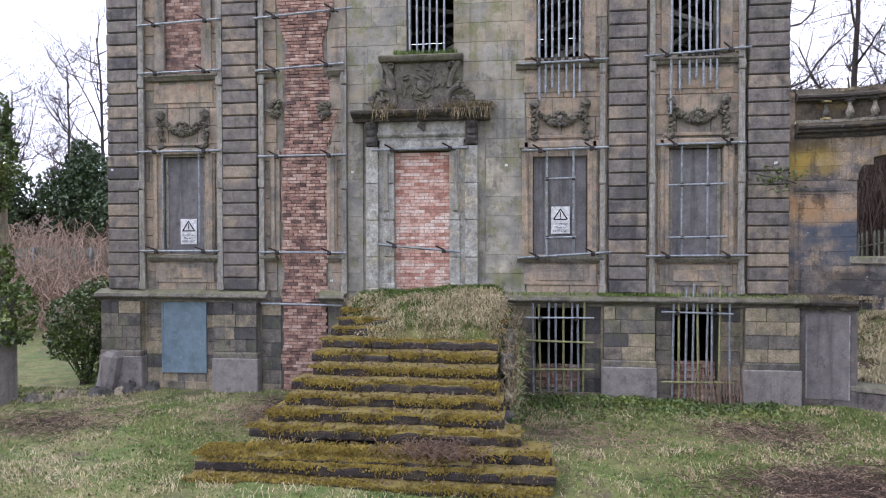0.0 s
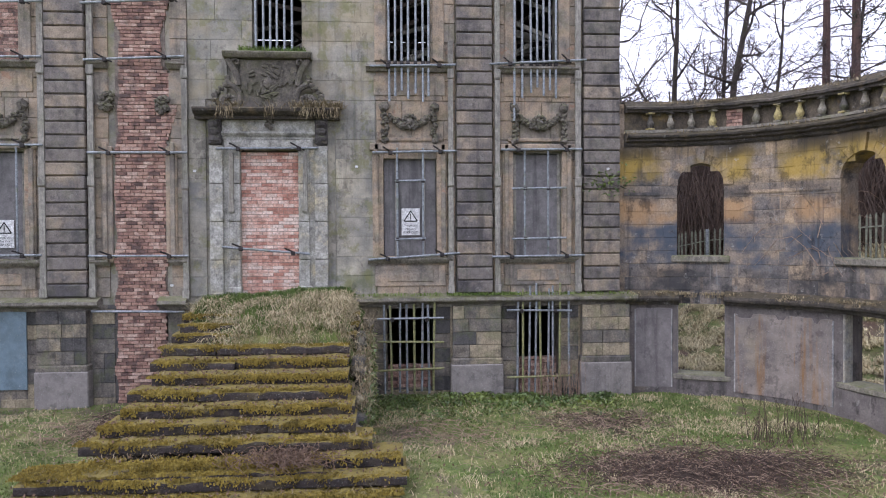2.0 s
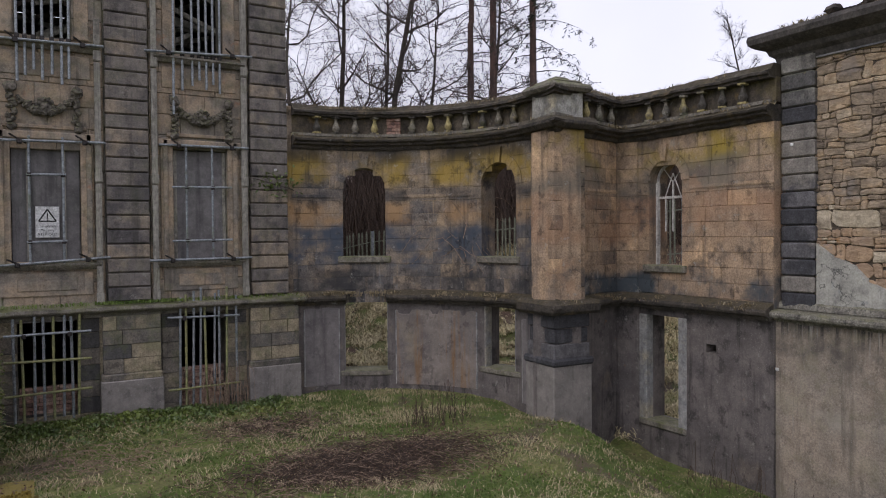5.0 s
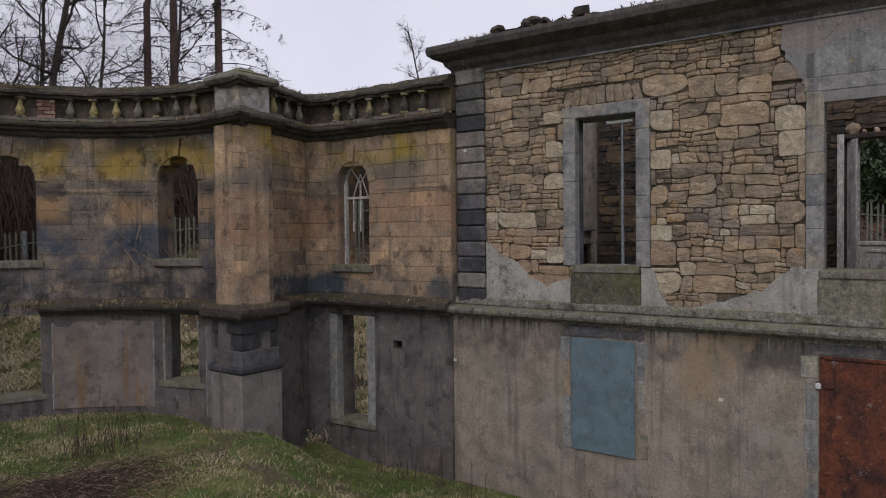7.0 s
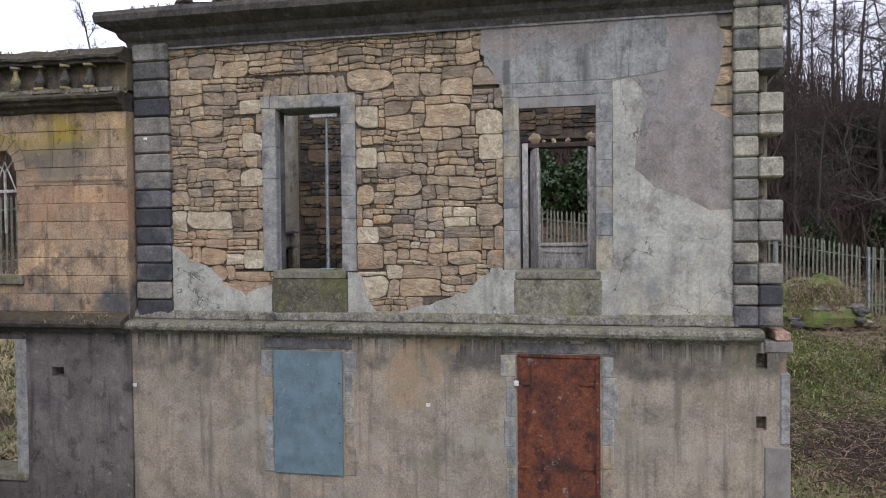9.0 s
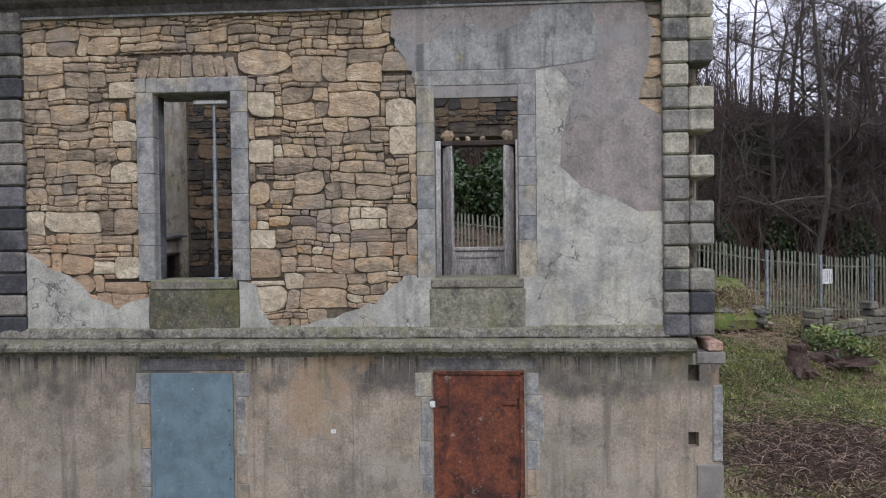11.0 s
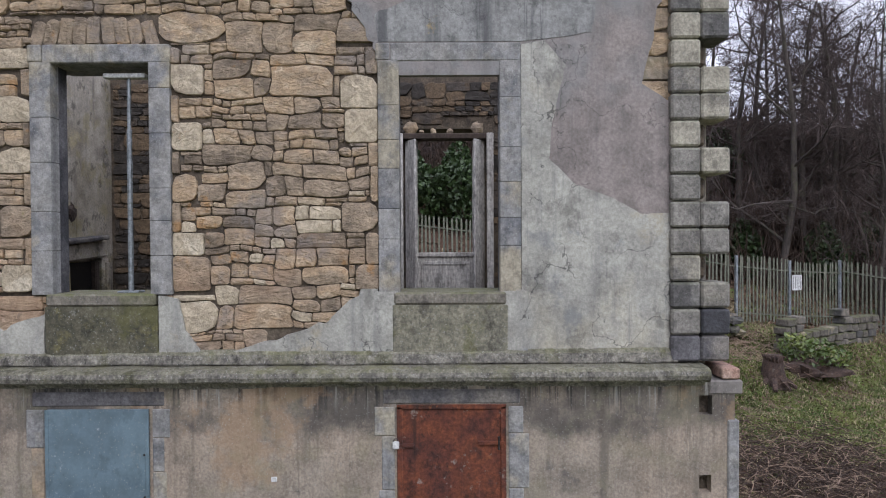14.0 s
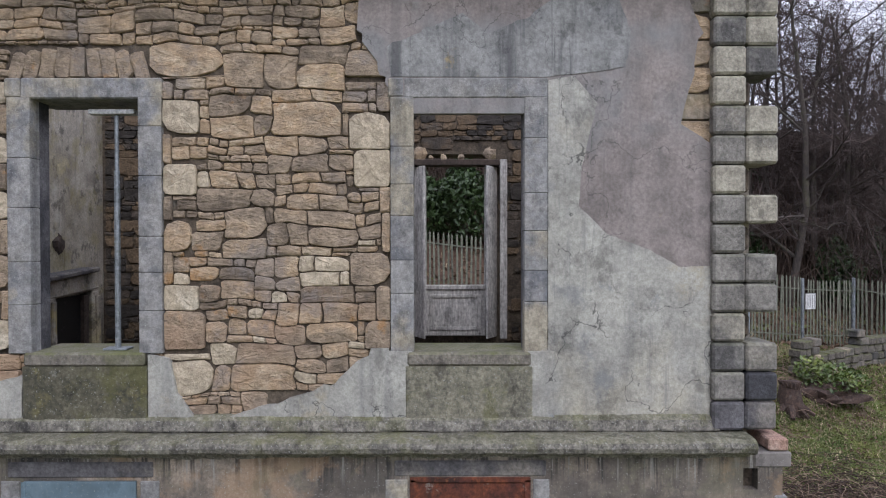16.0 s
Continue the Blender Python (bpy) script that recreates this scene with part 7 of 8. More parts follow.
def mound_z(x, y):
    z = 1.98 - 0.40 * max(0.0, 14.3 - y) + 0.22 * smooth(14.2, 15.2, y) + 0.12 * smooth(-2.9, -1.6, x) - 0.30 * smooth(-2.6, -3.6, x) * smooth(14.6, 13.9, y)
    return z - 0.6 * smooth(13.45, 13.1, y) - 0.5 * smooth(-0.75, -0.42, x) - 0.3 * smooth(-3.7, -3.95, x) + 0.05 * noise.noise((x * 2.1, y * 2.1, 4)) + 0.03 * noise.noise((x * 6, y * 6, 1))


mound = Shape()
mound.v = [(-3.95 + 0.09 * i, 13.1 + 0.1 * j, mound_z(-3.95 + 0.09 * i, 13.1 + 0.1 * j)) for j in range(25) for i in range(40)]
mound.f = [(j * 40 + i, j * 40 + i + 1, j * 40 + i + 41, j * 40 + i + 40) for j in range(24) for i in range(39)]
tagged(mound.raw("landing_turf", turf, smooth=True), "turf grown over the top of the steps", "turf", kind="structure")
top = []
while len(top) < 9000:
    cx_, cy_ = -0.6 - 3.2 * rg.random() ** 1.5, 13.25 + 1.6 * rg.random()
    for _ in range(rg.randrange(30, 150)):
        x, y = cx_ + rg.gauss(0, .11), cy_ + rg.gauss(0, .10)
        if -3.9 < x < -0.42 and 13.15 < y < 15.3:
            top.append((x, y, mound_z(x, y)))
blades("landing_straw", "long bleached grass hanging over the top of the steps", top, grass_straw, 0.06, 0.30, 81, 1.7, 0.006)
green_top = [(x, y, mound_z(x, y)) for x, y in ((rg.uniform(-3.9, -0.4), 15.4 - 2.0 * rg.random() ** 1.6) for _ in range(13000))]
blades("landing_green", "green grass at the door sill", green_top, grass_green, 0.05, 0.22, 82, 0.8, 0.007)
side_grass = []
for _ in range(1200):
    y = rg.uniform(11.6, 15.2)
    side_grass.append((rg.uniform(-0.5, -0.2) + 0.25 * smooth(11.5, 10.2, y), y, rg.uniform(0.3, 1.0) * (0.35 + 1.5 * smooth(10.2, 14.7, y))))
blades("side_straw", "bleached grass hanging down the side of the steps", side_grass, dry_brown, 0.08, 0.30, 83, 1.8, 0.006)
tread = []
for k, (z, y, x0, x1) in enumerate(STEPS):
    for _ in range(170 if k > 2 else 250):
        x = rg.uniform(x0, x1)
        if noise.noise((x * 1.3, y * 2, 5)) > rg.uniform(-0.1, 0.25):
            tread.append((x, y + rg.uniform(0.12, 0.42), z + 0.0))
blades("tread_grass", "dry grass caught on the treads", tread, dry_brown, 0.03, 0.11, 84, 2.0, 0.005)
mossy = [(x, y, z) for x, y, z in ((rg.uniform(x0, x1), y + abs(rg.gauss(0, 0.14)), z) for z, y, x0, x1 in STEPS for _ in range(4200)) if noise.noise((x * 1.6, y * 2.2, 6)) + 0.5 * noise.noise((x * 6, y * 6, 2)) > rg.uniform(-0.45, 0.1)]
mossy += [(x, y - rg.uniform(0.0, 0.03), z - abs(rg.gauss(0, 0.045))) for x, y, z in ((rg.uniform(x0, x1), y, z) for z, y, x0, x1 in STEPS for _ in range(1600)) if noise.noise((x * 1.9, y * 3.1, 16)) + 0.4 * noise.noise((x * 7, y * 7, 2)) > rg.uniform(-0.25, 0.2)]
mossy += [(x, y, 0.325 + 0.02 * noise.noise((x * 3, y * 3, 1))) for x, y in ((rg.uniform(-4.9, -1.1), rg.uniform(9.6, 10.25)) for _ in range(9000)) if noise.noise((x * 1.6, y * 2.2, 6)) > -0.25]
moss_green = weathered("moss_cushion", [(0.13, 0.10, 0.015, 1), (0.26, 0.19, 0.028, 1), (0.36, 0.28, 0.055, 1)], 2.5, bump=0)
blades("step_moss", "golden green moss along the steps", mossy, moss_green, 0.012, 0.04, 85, 0.5, 0.012, "moss")
ledge_g = [(x, FY - rg.uniform(0.02, 0.3), 2.24) for x in [rg.choice((rg.uniform(1.4, 3.0), rg.uniform(-0.8, 5.5))) for _ in range(900)]]
blades("ledge_plants", "small green plants along the ledge", ledge_g, grass_green, 0.03, 0.10, 86, 0.8, 0.012)
cor_g, hang = [], []
for _ in range(26):
    cx_ = rg.choice((rg.uniform(-1.7, -0.9), rg.uniform(-3.9, -0.9)))
    for _ in range(rg.randrange(15, 55)):
        cor_g.append((cx_ + rg.gauss(0, .09), FY - rg.uniform(0.05, 0.46), 6.27))
    for _ in range(rg.choice((0, 0, 6, 16, 30))):
        hang.append((cx_ + rg.gauss(0, .06), FY - rg.uniform(0.40, 0.48), 6.27))
blades("cornice_straw", "dead grass drooping over the door cornice", cor_g, dry_brown, 0.04, 0.26, 87, 1.9, 0.006)
blades("cartouche_green", "green grass on top of the carved slab", [(rg.uniform(-3.0, -1.6), FY - rg.uniform(0.05, 0.36), 7.46) for _ in range(900)], grass_green, 0.05, 0.16, 88, 0.6, 0.007)
blades("wallhead_grass", "grass on top of the pavilion wall", [(PX + rg.uniform(-0.3, 0.6), y, 7.06) for y in [rg.uniform(-1.5, 7.8) for _ in range(5200)] if noise.noise((y * 1.3, 2, 7)) > -0.02], dry_brown, 0.03, 0.12, 89, 1.6, 0.009)
blades("cornice_droop", "dead stems hanging at the end of the door cornice", hang, dry_brown, -0.42, -0.04, 90, 0.6, 0.005)


tuft = []
for _ in range(130):
    x, y, nx, ny = rg.choice(whole)
    o, z = rg.choice(((0.05, 6.44), (-0.1, 6.48), (0.12, 5.78), (0.1, 2.22), (0.16, 2.16)))
    for _ in range(rg.randrange(12, 40)):
        tuft.append((x + 8 + nx * (o + rg.uniform(-.06, .05)) + rg.gauss(0, .09), y + 12 + ny * (o + rg.uniform(-.06, .05)) + rg.gauss(0, .09), z))
blades("coping_moss", "moss and dead tufts along the coping and ledges", tuft, dry_brown, 0.02, 0.10, 116, 1.4, 0.010, "moss")


def leaves(shape, centre, radii, n, size, rg, squash=0.7):
    """Leaf blades through the outer part of a lumpy form."""
    for _ in range(n):
        while True:
            d = Vector((rg.uniform(-1, 1), rg.uniform(-1, 1), rg.uniform(-1, 1)))
            if 0.1 < d.length < 1:
                break
        d = d.normalized() * (d.length ** 0.35)
        d *= 1 + 0.35 * noise.noise(d * 2.2 + Vector(centre))
        p = Vector((centre[0] + d.x * radii[0], centre[1] + d.y * radii[1], centre[2] + d.z * radii[2]))
        q = Euler((rg.uniform(-1.2, 1.2), rg.uniform(-1.2, 1.2), rg.uniform(0, 6.28))).to_matrix()
        s = size * rg.uniform(0.6, 1.3)
        b = len(shape.v)
        for c in ((-0.5, 0, 0), (0, -0.32, 0.08), (0.55, 0, 0), (0, 0.32, 0.08)):
            shape.v.append(tuple(p + q @ (Vector(c) * s)))
        shape.f.append((b, b + 1, b + 2, b + 3))


rg = random.Random(91)
# ground ivy under the barred windows
gi = Shape()
for _ in range(5200):
    x, y = rg.uniform(-0.2, 5.0), 15.3 - abs(rg.gauss(0, 0.75))
    leaves(gi, (x, y, ground_z(x, y) + 0.05), (0.05, 0.05, 0.05), 1, 0.07, rg)
tagged(gi.raw("ground_ivy", leaf_ivy), "low green ivy on the ground below the basement windows", "ivy", kind="stuff")
ci = Shape()
for _ in range(1500):
    y = 15.2 - 4.2 * rg.random() ** 1.4
    leaves(ci, (-0.28 + rg.uniform(-.1, .15), y, rg.uniform(0.0, 0.9) * (0.4 + 1.4 * smooth(10.2, 14.7, y))), (0.05, 0.05, 0.05), 1, 0.07, rg)
tagged(ci.raw("cheek_ivy", leaf_ivy), "ivy creeping over the side of the steps", "ivy", kind="stuff")
hi = thing("wall_ivy", "small ivy sprig on the corner of the house", "ivy", at=(4.9, FY - 0.14, 4.7))
v = Shape()
for _ in range(170):
    leaves(v, (rg.gauss(0.1, 0.25), rg.uniform(-.06, .02), rg.gauss(0, 0.15)), (0.06, 0.04, 0.06), 1, 0.08, rg)
tagged(v.raw("leaf_spray", leaf_ivy, hi), kind="stuff")
v = Shape()
for k in range(5):
    v.tube((-0.4 + k * 0.18, 0, 0.1 - 0.04 * k), (-0.2 + k * 0.18, 0, 0.06 - 0.05 * k), 0.012)
v.make("stem", bark, hi)


def shrub(name, label, at, lumps, n, size, mat, seed):
    rg = random.Random(seed)
    ob = thing(name, label, "shrub", at=at)
    v = Shape()
    for c, r in lumps:
        leaves(v, c, r, int(n * r[0] * r[2]), size, rg)
    v.raw("foliage", mat, ob)
    st = Shape()
    for c, r in lumps:
        for _ in range(5):
            st.tube((rg.uniform(-.1, .1), rg.uniform(-.1, .1), 0), (c[0] + rg.uniform(-.5, .5) * r[0], c[1] + rg.uniform(-.5, .5) * r[1], c[2] + rg.uniform(-.3, .5) * r[2]), 0.025, 0.008, 5)
    st.make("stem", bark, ob)
    return ob


shrub("ivy_bush", "dark green ivy bush smothering a low wall", (-10.75, 15.7, -0.1), [((0, 0, 1.55), (0.85, 0.6, 0.8)), ((0.35, 0.1, 2.0), (0.65, 0.45, 0.6)), ((-0.5, 0, 1.1), (0.5, 0.4, 0.5)), ((0.1, 0, .6), (.3, .3, .6))], 5200, 0.085, leaf_ivy, 92)
# ruined link wall on the other side
ruin = thing("ruined_wall", "grey broken wall end hung with ivy", "wall", kind="structure", at=(-11.5, 13.4, -0.5))
Shape().box(-1.5, 0.55, -0.3, 0.35, 0, 2.9, 0.04).make("lower_wall", cement, ruin)
Shape().box(-1.5, 0.42, -0.2, 0.3, 2.9, 5.5, 0.05).make("upper_wall", base_stone, ruin)
rough = Shape()
for k in range(16):
    rough.blob((0.75 + 0.13 * k, 0.3 + 0.11 * k, 0.30 + 0.1 * math.sin(k * 1.7)), .2, .22, .26, 8, 0.2)
rough.make("low_rubble", base_stone, ruin)
Shape().box(1.35, 1.75, 1.5, 2.2, 0, 1.7, 0.1, pose(0, 0, 0, 0, 12, 0)).make("fallen_block", cement, ruin)
shrub("hanging_ivy", "thick bright ivy capping the broken wall", (-11.45, 13.3, 2.0), [((0.1, 0, 3.2), (0.7, 0.55, 0.9)), ((0.25, -0.1, 4.0), (0.5, 0.5, 0.7)), ((0.5, -0.1, 2.5), (0.25, 0.35, 0.5)), ((0.4, 0, 0.9), (0.3, 0.35, 0.5)), ((0.75, 0.1, -0.1), (0.4, 0.4, 0.7)), ((-0.3, 0, 0.6), (0.5, 0.35, 0.35))], 4200, 0.10, leaf_ivy, 93)


def tangle(name, label, spots, mat, seed, reach, r=0.006, rise=0.4, n=5):
    """Arching dry stems."""
    rg = random.Random(seed)
    sh = Shape()
    for x, y, z in spots:
        a, l, h = rg.uniform(0, 6.28), reach * rg.uniform(0.4, 1.2), rise * rg.uniform(0.2, 1.2)
        last = None
        for k in range(n + 1):
            t = k / n
            p = (x + math.cos(a + t) * l * t + rg.uniform(-.03, .03), y + math.sin(a + t) * l * t + rg.uniform(-.03, .03), z + h * math.sin(math.pi * min(1, t * 1.1)))
            if last:
                sh.tube(last, p, r * (1.2 - 0.7 * (k - 1) / n), r * (1.2 - 0.7 * t), 3, False)
            last = p
    return tagged(sh.raw(name, mat), label, "bramble", kind="stuff")


rg = random.Random(94)


def heap(cx, cy, rx, ry, n, lift=0.02):
    out = []
    for _ in range(n):
        x, y = cx + rg.gauss(0, rx), cy + rg.gauss(0, ry)
        if not inside_walls(x, y):
            out.append((x, y, ground_z(x, y) + lift))
    return out


tangle("bramble_heap", "flattened heap of dead brown brambles on the lawn", heap(4.9, 10.1, 1.0, 0.45, 600) + heap(4.2, 13.0, 0.6, 0.4, 200) + heap(-8.8, 12.2, 0.9, 0.5, 260) + heap(-5.4, 13.2, 0.5, 0.6, 260) + heap(1.2, 12.6, .8, .8, 220), bramble_mat, 95, 0.5, 0.0045, 0.09)
tangle("dark_brambles", "dark dead brambles matted on the lawn", heap(4.9, 10.1, 0.9, 0.38, 1700) + heap(4.2, 13.0, 0.6, 0.35, 200) + heap(-9.2, 12.0, 0.8, 0.5, 300) + heap(-4.9, 13.6, 0.3, 0.6, 300), dark_twig, 104, 0.5, 0.0045, 0.10)
tangle("step_litter", "reddish dead bramble and leaves heaped on the lowest steps", [(-1.25 + rg.gauss(0, 0.28), 9.72 + rg.gauss(0, 0.16), 0.40 + rg.uniform(0, 0.12)) for _ in range(260)], litter, 110, 0.32, 0.006, 0.12)
tangle("window_weeds", "tall dry stems growing against a barred window", [(rg.uniform(3.3, 4.4), 15.2, -0.2) for _ in range(60)], bramble_mat, 96, 0.35, 0.006, 1.0)
tangle("lawn_weeds", "dead weed stems standing on the lawn", heap(6.6, 11.4, .3, .2, 26) + heap(7.2, 11.6, .15, .15, 16) + heap(10.9, 8.2, .2, .6, 14) + heap(11.0, 3.5, .2, 1.2, 20), dark_twig, 97, 0.22, 0.005, 0.7)
lit = Shape()
for x, y, z in heap(4.9, 10.2, 1.3, 0.7, 2600) + [(rg.uniform(x0, x1), y + rg.uniform(0.05, 0.5), z + 0.01) for z, y, x0, x1 in STEPS[4:] for _ in range(170)] + lawn(2500, 98, -14, 11.4, 6, 15.2, lambda x, y: 1):
    leaves(lit, (x, y, z + 0.02), (0.03, 0.03, 0.01), 1, 0.05, rg)
tagged(lit.raw("fallen_leaves", litter), "scattered brown fallen leaves", "leaves", kind="stuff")
tangle("bank_heap", "dark cut brambles lying on the bank beside the pavilion", [(x, y, ground_z(x, y) + 0.02) for x, y in [(rg.gauss(17.9, 1.2), rg.gauss(-6.0, 1.1)) for _ in range(1300)] + [(rg.uniform(15, 22), rg.uniform(-9, -3)) for _ in range(350)]], dark_twig, 111, 0.8, 0.009, 0.16)
tangle("bank_sticks", "pale dead stems scattered over the bank", [(x, y, ground_z(x, y) + 0.02) for x, y in [(rg.gauss(17.9, 1.5), rg.gauss(-6.0, 1.3)) for _ in range(380)] + [(rg.gauss(27.5, 1.3), rg.gauss(-8.0, 1.0)) for _ in range(400)]], bramble_mat, 112, 0.9, 0.008, 0.22)
bl = Shape()
for _ in range(9000):
    x, y = rg.uniform(13, 31), rg.uniform(-16, -1)
    if not (x < 18 and y > -2.3):
        leaves(bl, (x, y, ground_z(x, y) + 0.04), (0.05, 0.05, 0.02), 1, 0.10, rg)
for _ in range(16000):
    x, y = rg.uniform(30.5, 44), rg.uniform(-26, 6)
    leaves(bl, (x, y, ground_z(x, y) + 0.06), (0.1, 0.1, 0.04), 1, 0.22, rg)
tagged(bl.raw("bank_leaves", litter), "brown leaf litter on the bank and the slope", "leaves", kind="stuff")
tangle("arch_creeper", "bare creeper stems across an arched opening", [(8.95 + rg.uniform(-.4, .4), 13.6 + rg.uniform(-.3, .9), rg.uniform(2.6, 4.2)) for _ in range(60)], bramble_mat, 99, 1.2, 0.008, 0.5)
tangle("bank_bramble", "dead bramble thicket on the bank", [(x, y, ground_z(x, y)) for x, y in [(rg.uniform(-30, -11), rg.uniform(21, 38)) for _ in range(3000)]], bramble_mat, 100, 2.2, 0.018, 1.7)
tangle("hill_bramble", "dead undergrowth on the slope behind the fence", [(x, y, ground_z(x, y)) for x, y in [(rg.uniform(20, 50), rg.uniform(-40, 30)) for _ in range(9000)] if (x - 34) * 0.99 + abs(y) * 0.05 > 0.5 or (x > 12 and y > 24)], dark_twig, 101, 2.2, 0.02, 2.6, 4)
tangle("hill_thicket", "dense dark thicket on the hillside", [(x, y, ground_z(x, y)) for x, y in [(35.5 + 13 * rg.random() ** 0.7, rg.uniform(-30, 8)) for _ in range(12000)] if noise.noise((x * .3, y * .3, 1)) > -0.25], dark_twig, 103, 2.2, 0.017, 4.4, 5)
tangle("thicket", "dark thicket of bare stems behind the curved wall", [(x, y, ground_z(x, y)) for x, y in [(rg.uniform(7, 26), rg.uniform(25, 36)) for _ in range(7500)] + [(rg.uniform(22, 37), rg.uniform(10, 30)) for _ in range(5000)] if (x - 11) * 0.84 + (y - 7) * 0.54 > 10.5 and (x - 21) * 12.5 + (y - 18) * 7.4 > -140 and (y >= 25 or (x - 21) * 12.5 + (y - 18) * 7.4 > 18)], dark_twig, 102, 2.0, 0.020, 3.6, 4)


# ---- trees ----
def branchy(seed, height, spread, first=0.3, limbs=11, droop=0.0, crooked=0.25, fine=4, twigs=6):
    """A bare tree: tapered trunk and limbs in one form, the twigs in another."""
    rg = random.Random(seed)
    wood, crown = Shape(), Shape()

    def grow(p, d, length, r, level):
        segs = (9, 6, 4, 3, 2)[level]
        pts = [p]
        for k in range(segs):
            d = (d + Vector((rg.gauss(0, 1), rg.gauss(0, 1), rg.gauss(0, 0.6))) * crooked * (0.25 if level == 0 else 0.8) + Vector((0, 0, (0.10 if level < 3 else 0.03) - droop * (level > 0)))).normalized()
            q = pts[-1] + d * (length / segs)
            ra, rb = r * (1 - 0.75 * k / segs), r * (1 - 0.75 * (k + 1) / segs)
            (wood if level < 2 else crown).tube(pts[-1], q, ra, rb, (8, 5, 4, 3, 3)[level], False)
            pts.append(q)
        if level == 4 or (level == 3 and fine < 4):
            return
        kids = (limbs, 7, 6, twigs)[level]
        for k in range(kids):
            t = (first + (1 - first) * (k + rg.random()) / kids) if level == 0 else 0.2 + 0.8 * (k + rg.random()) / kids
            i = min(segs - 1, int(t * segs))
            at = pts[i].lerp(pts[i + 1], t * segs - i)
            a = rg.uniform(0, 6.28)
            side = Vector((math.cos(a), math.sin(a), rg.uniform(0.0, 0.7) - droop * 2))
            if level:
                side = (d * 0.7 + Vector((rg.gauss(0, 1), rg.gauss(0, 1), rg.gauss(0, 0.7))) * 0.75)
            ln = (spread * (1.15 - 0.7 * t), length * 0.55, length * 0.5, length * 0.5)[level] * rg.uniform(0.7, 1.25)
            grow(at, side.normalized(), ln, max(0.006, r * (0.42, 0.5, 0.5, 0.6)[level] * (1.1 - 0.5 * t)), level + 1)

    grow(Vector((0, 0, -0.3)), Vector((0, 0, 1)), height, height * 0.008 + 0.06, 0)
    return wood, crown


def make_tree(name, label, seed, group, mat=bark, **kw):
    w, c = branchy(seed, **kw)
    ob = thing(name, label, "tree", group)
    w.raw("trunk", mat, ob, smooth=True)
    c.raw("crown", twig, ob)
    return ob


kinds = [make_tree("bare_tree", "tall bare winter tree with fine dark twigs", 201, "bare trees", height=15, spread=4.6, first=0.35),
         make_tree("bare_tree", "slender bare winter tree with fine dark twigs", 202, "bare trees", height=16.5, spread=3.2, first=0.4, limbs=13),
         make_tree("bare_tree", "crooked bare winter tree with heavy limbs", 203, "bare trees", height=12, spread=6.0, first=0.15, crooked=0.42),
         make_tree("bare_tree", "young bare winter tree with upright twigs", 204, "bare trees", height=9, spread=3.0, first=0.2, limbs=10),
         make_tree("round_tree", "broad bare tree with a rounded crown of fine twigs", 205, "bare trees", height=12, spread=7.0, first=0.22, limbs=16)]


def pine(seed, height, dead=False):
    """A tall conifer with drooping boughs and sparse needles."""
    rg = random.Random(seed)
    wood, twigs_, green = Shape(), Shape(), Shape()
    wood.tube((0, 0, -0.3), (rg.uniform(-.2, .2), 0, height * 0.6), 0.20, 0.14, 9, False)
    wood.tube((rg.uniform(-.2, .2), 0, height * 0.6), (0, 0, height), 0.14, 0.03, 8, False)
    for k in range(46):
        z = height * (0.34 + 0.64 * k / 46)
        a, l = rg.uniform(0, 6.28), (1.15 - 0.7 * (k / 46)) * rg.uniform(1.4, 3.6)
        p, last = Vector((0, 0, z)), None
        for j in range(6):
            t = j / 5
            q = p + Vector((math.cos(a) * l * t, math.sin(a) * l * t, 0.35 * t * l * 0.3 - l * 0.45 * t * t))
            if last is not None:
                twigs_.tube(last, q, 0.035 * (1.1 - t), 0.03 * (1.05 - t), 4, False)
                for _ in range(3):
                    e = q + Vector((rg.uniform(-.35, .35), rg.uniform(-.35, .35), rg.uniform(-.6, -.05)))
                    twigs_.tube(q, e, 0.009, 0.004, 3, False)
                    if not dead or rg.random() < 0.15:
                        for _ in range(4):
                            f = q.lerp(e, rg.random())
                            b = len(green.v)
                            w = Vector((rg.uniform(-.16, .16), rg.uniform(-.16, .16), rg.uniform(-.12, .02)))
                            green.v += [tuple(f), tuple(f + w + Vector((.02, .02, .02))), tuple(f + w * 1.3), tuple(f + w * .5 - Vector((.03, .03, 0)))]
                            green.f.append((b, b + 1, b + 2, b + 3))
            last = q
    ob = thing("pine_tree", "tall dark conifer with drooping half-bare boughs", "tree", "conifers")
    wood.raw("trunk", pine_bark, ob, smooth=True)
    twigs_.raw("bough", twig, ob)
    green.raw("needles", needle, ob)
    return ob


pines = [pine(211, 17), pine(212, 19, True)]


def stand(ob, x, y, turn, size, first):
    if first:
        ob.matrix_basis = pose(x, y, ground_z(x, y) - 0.1, 0, 0, turn) @ Matrix.Scale(size, 4)
        return ob
    c = copy_thing(ob, pose(x, y, ground_z(x, y) - 0.1, 0, 0, turn))
    c.scale = (size, size, size * random.uniform(0.92, 1.08))
    return c


rg = random.Random(220)
used = set()


def plant(k, x, y, size):
    stand(kinds[k], x, y, rg.uniform(0, 360), size, k not in used)
    used.add(k)


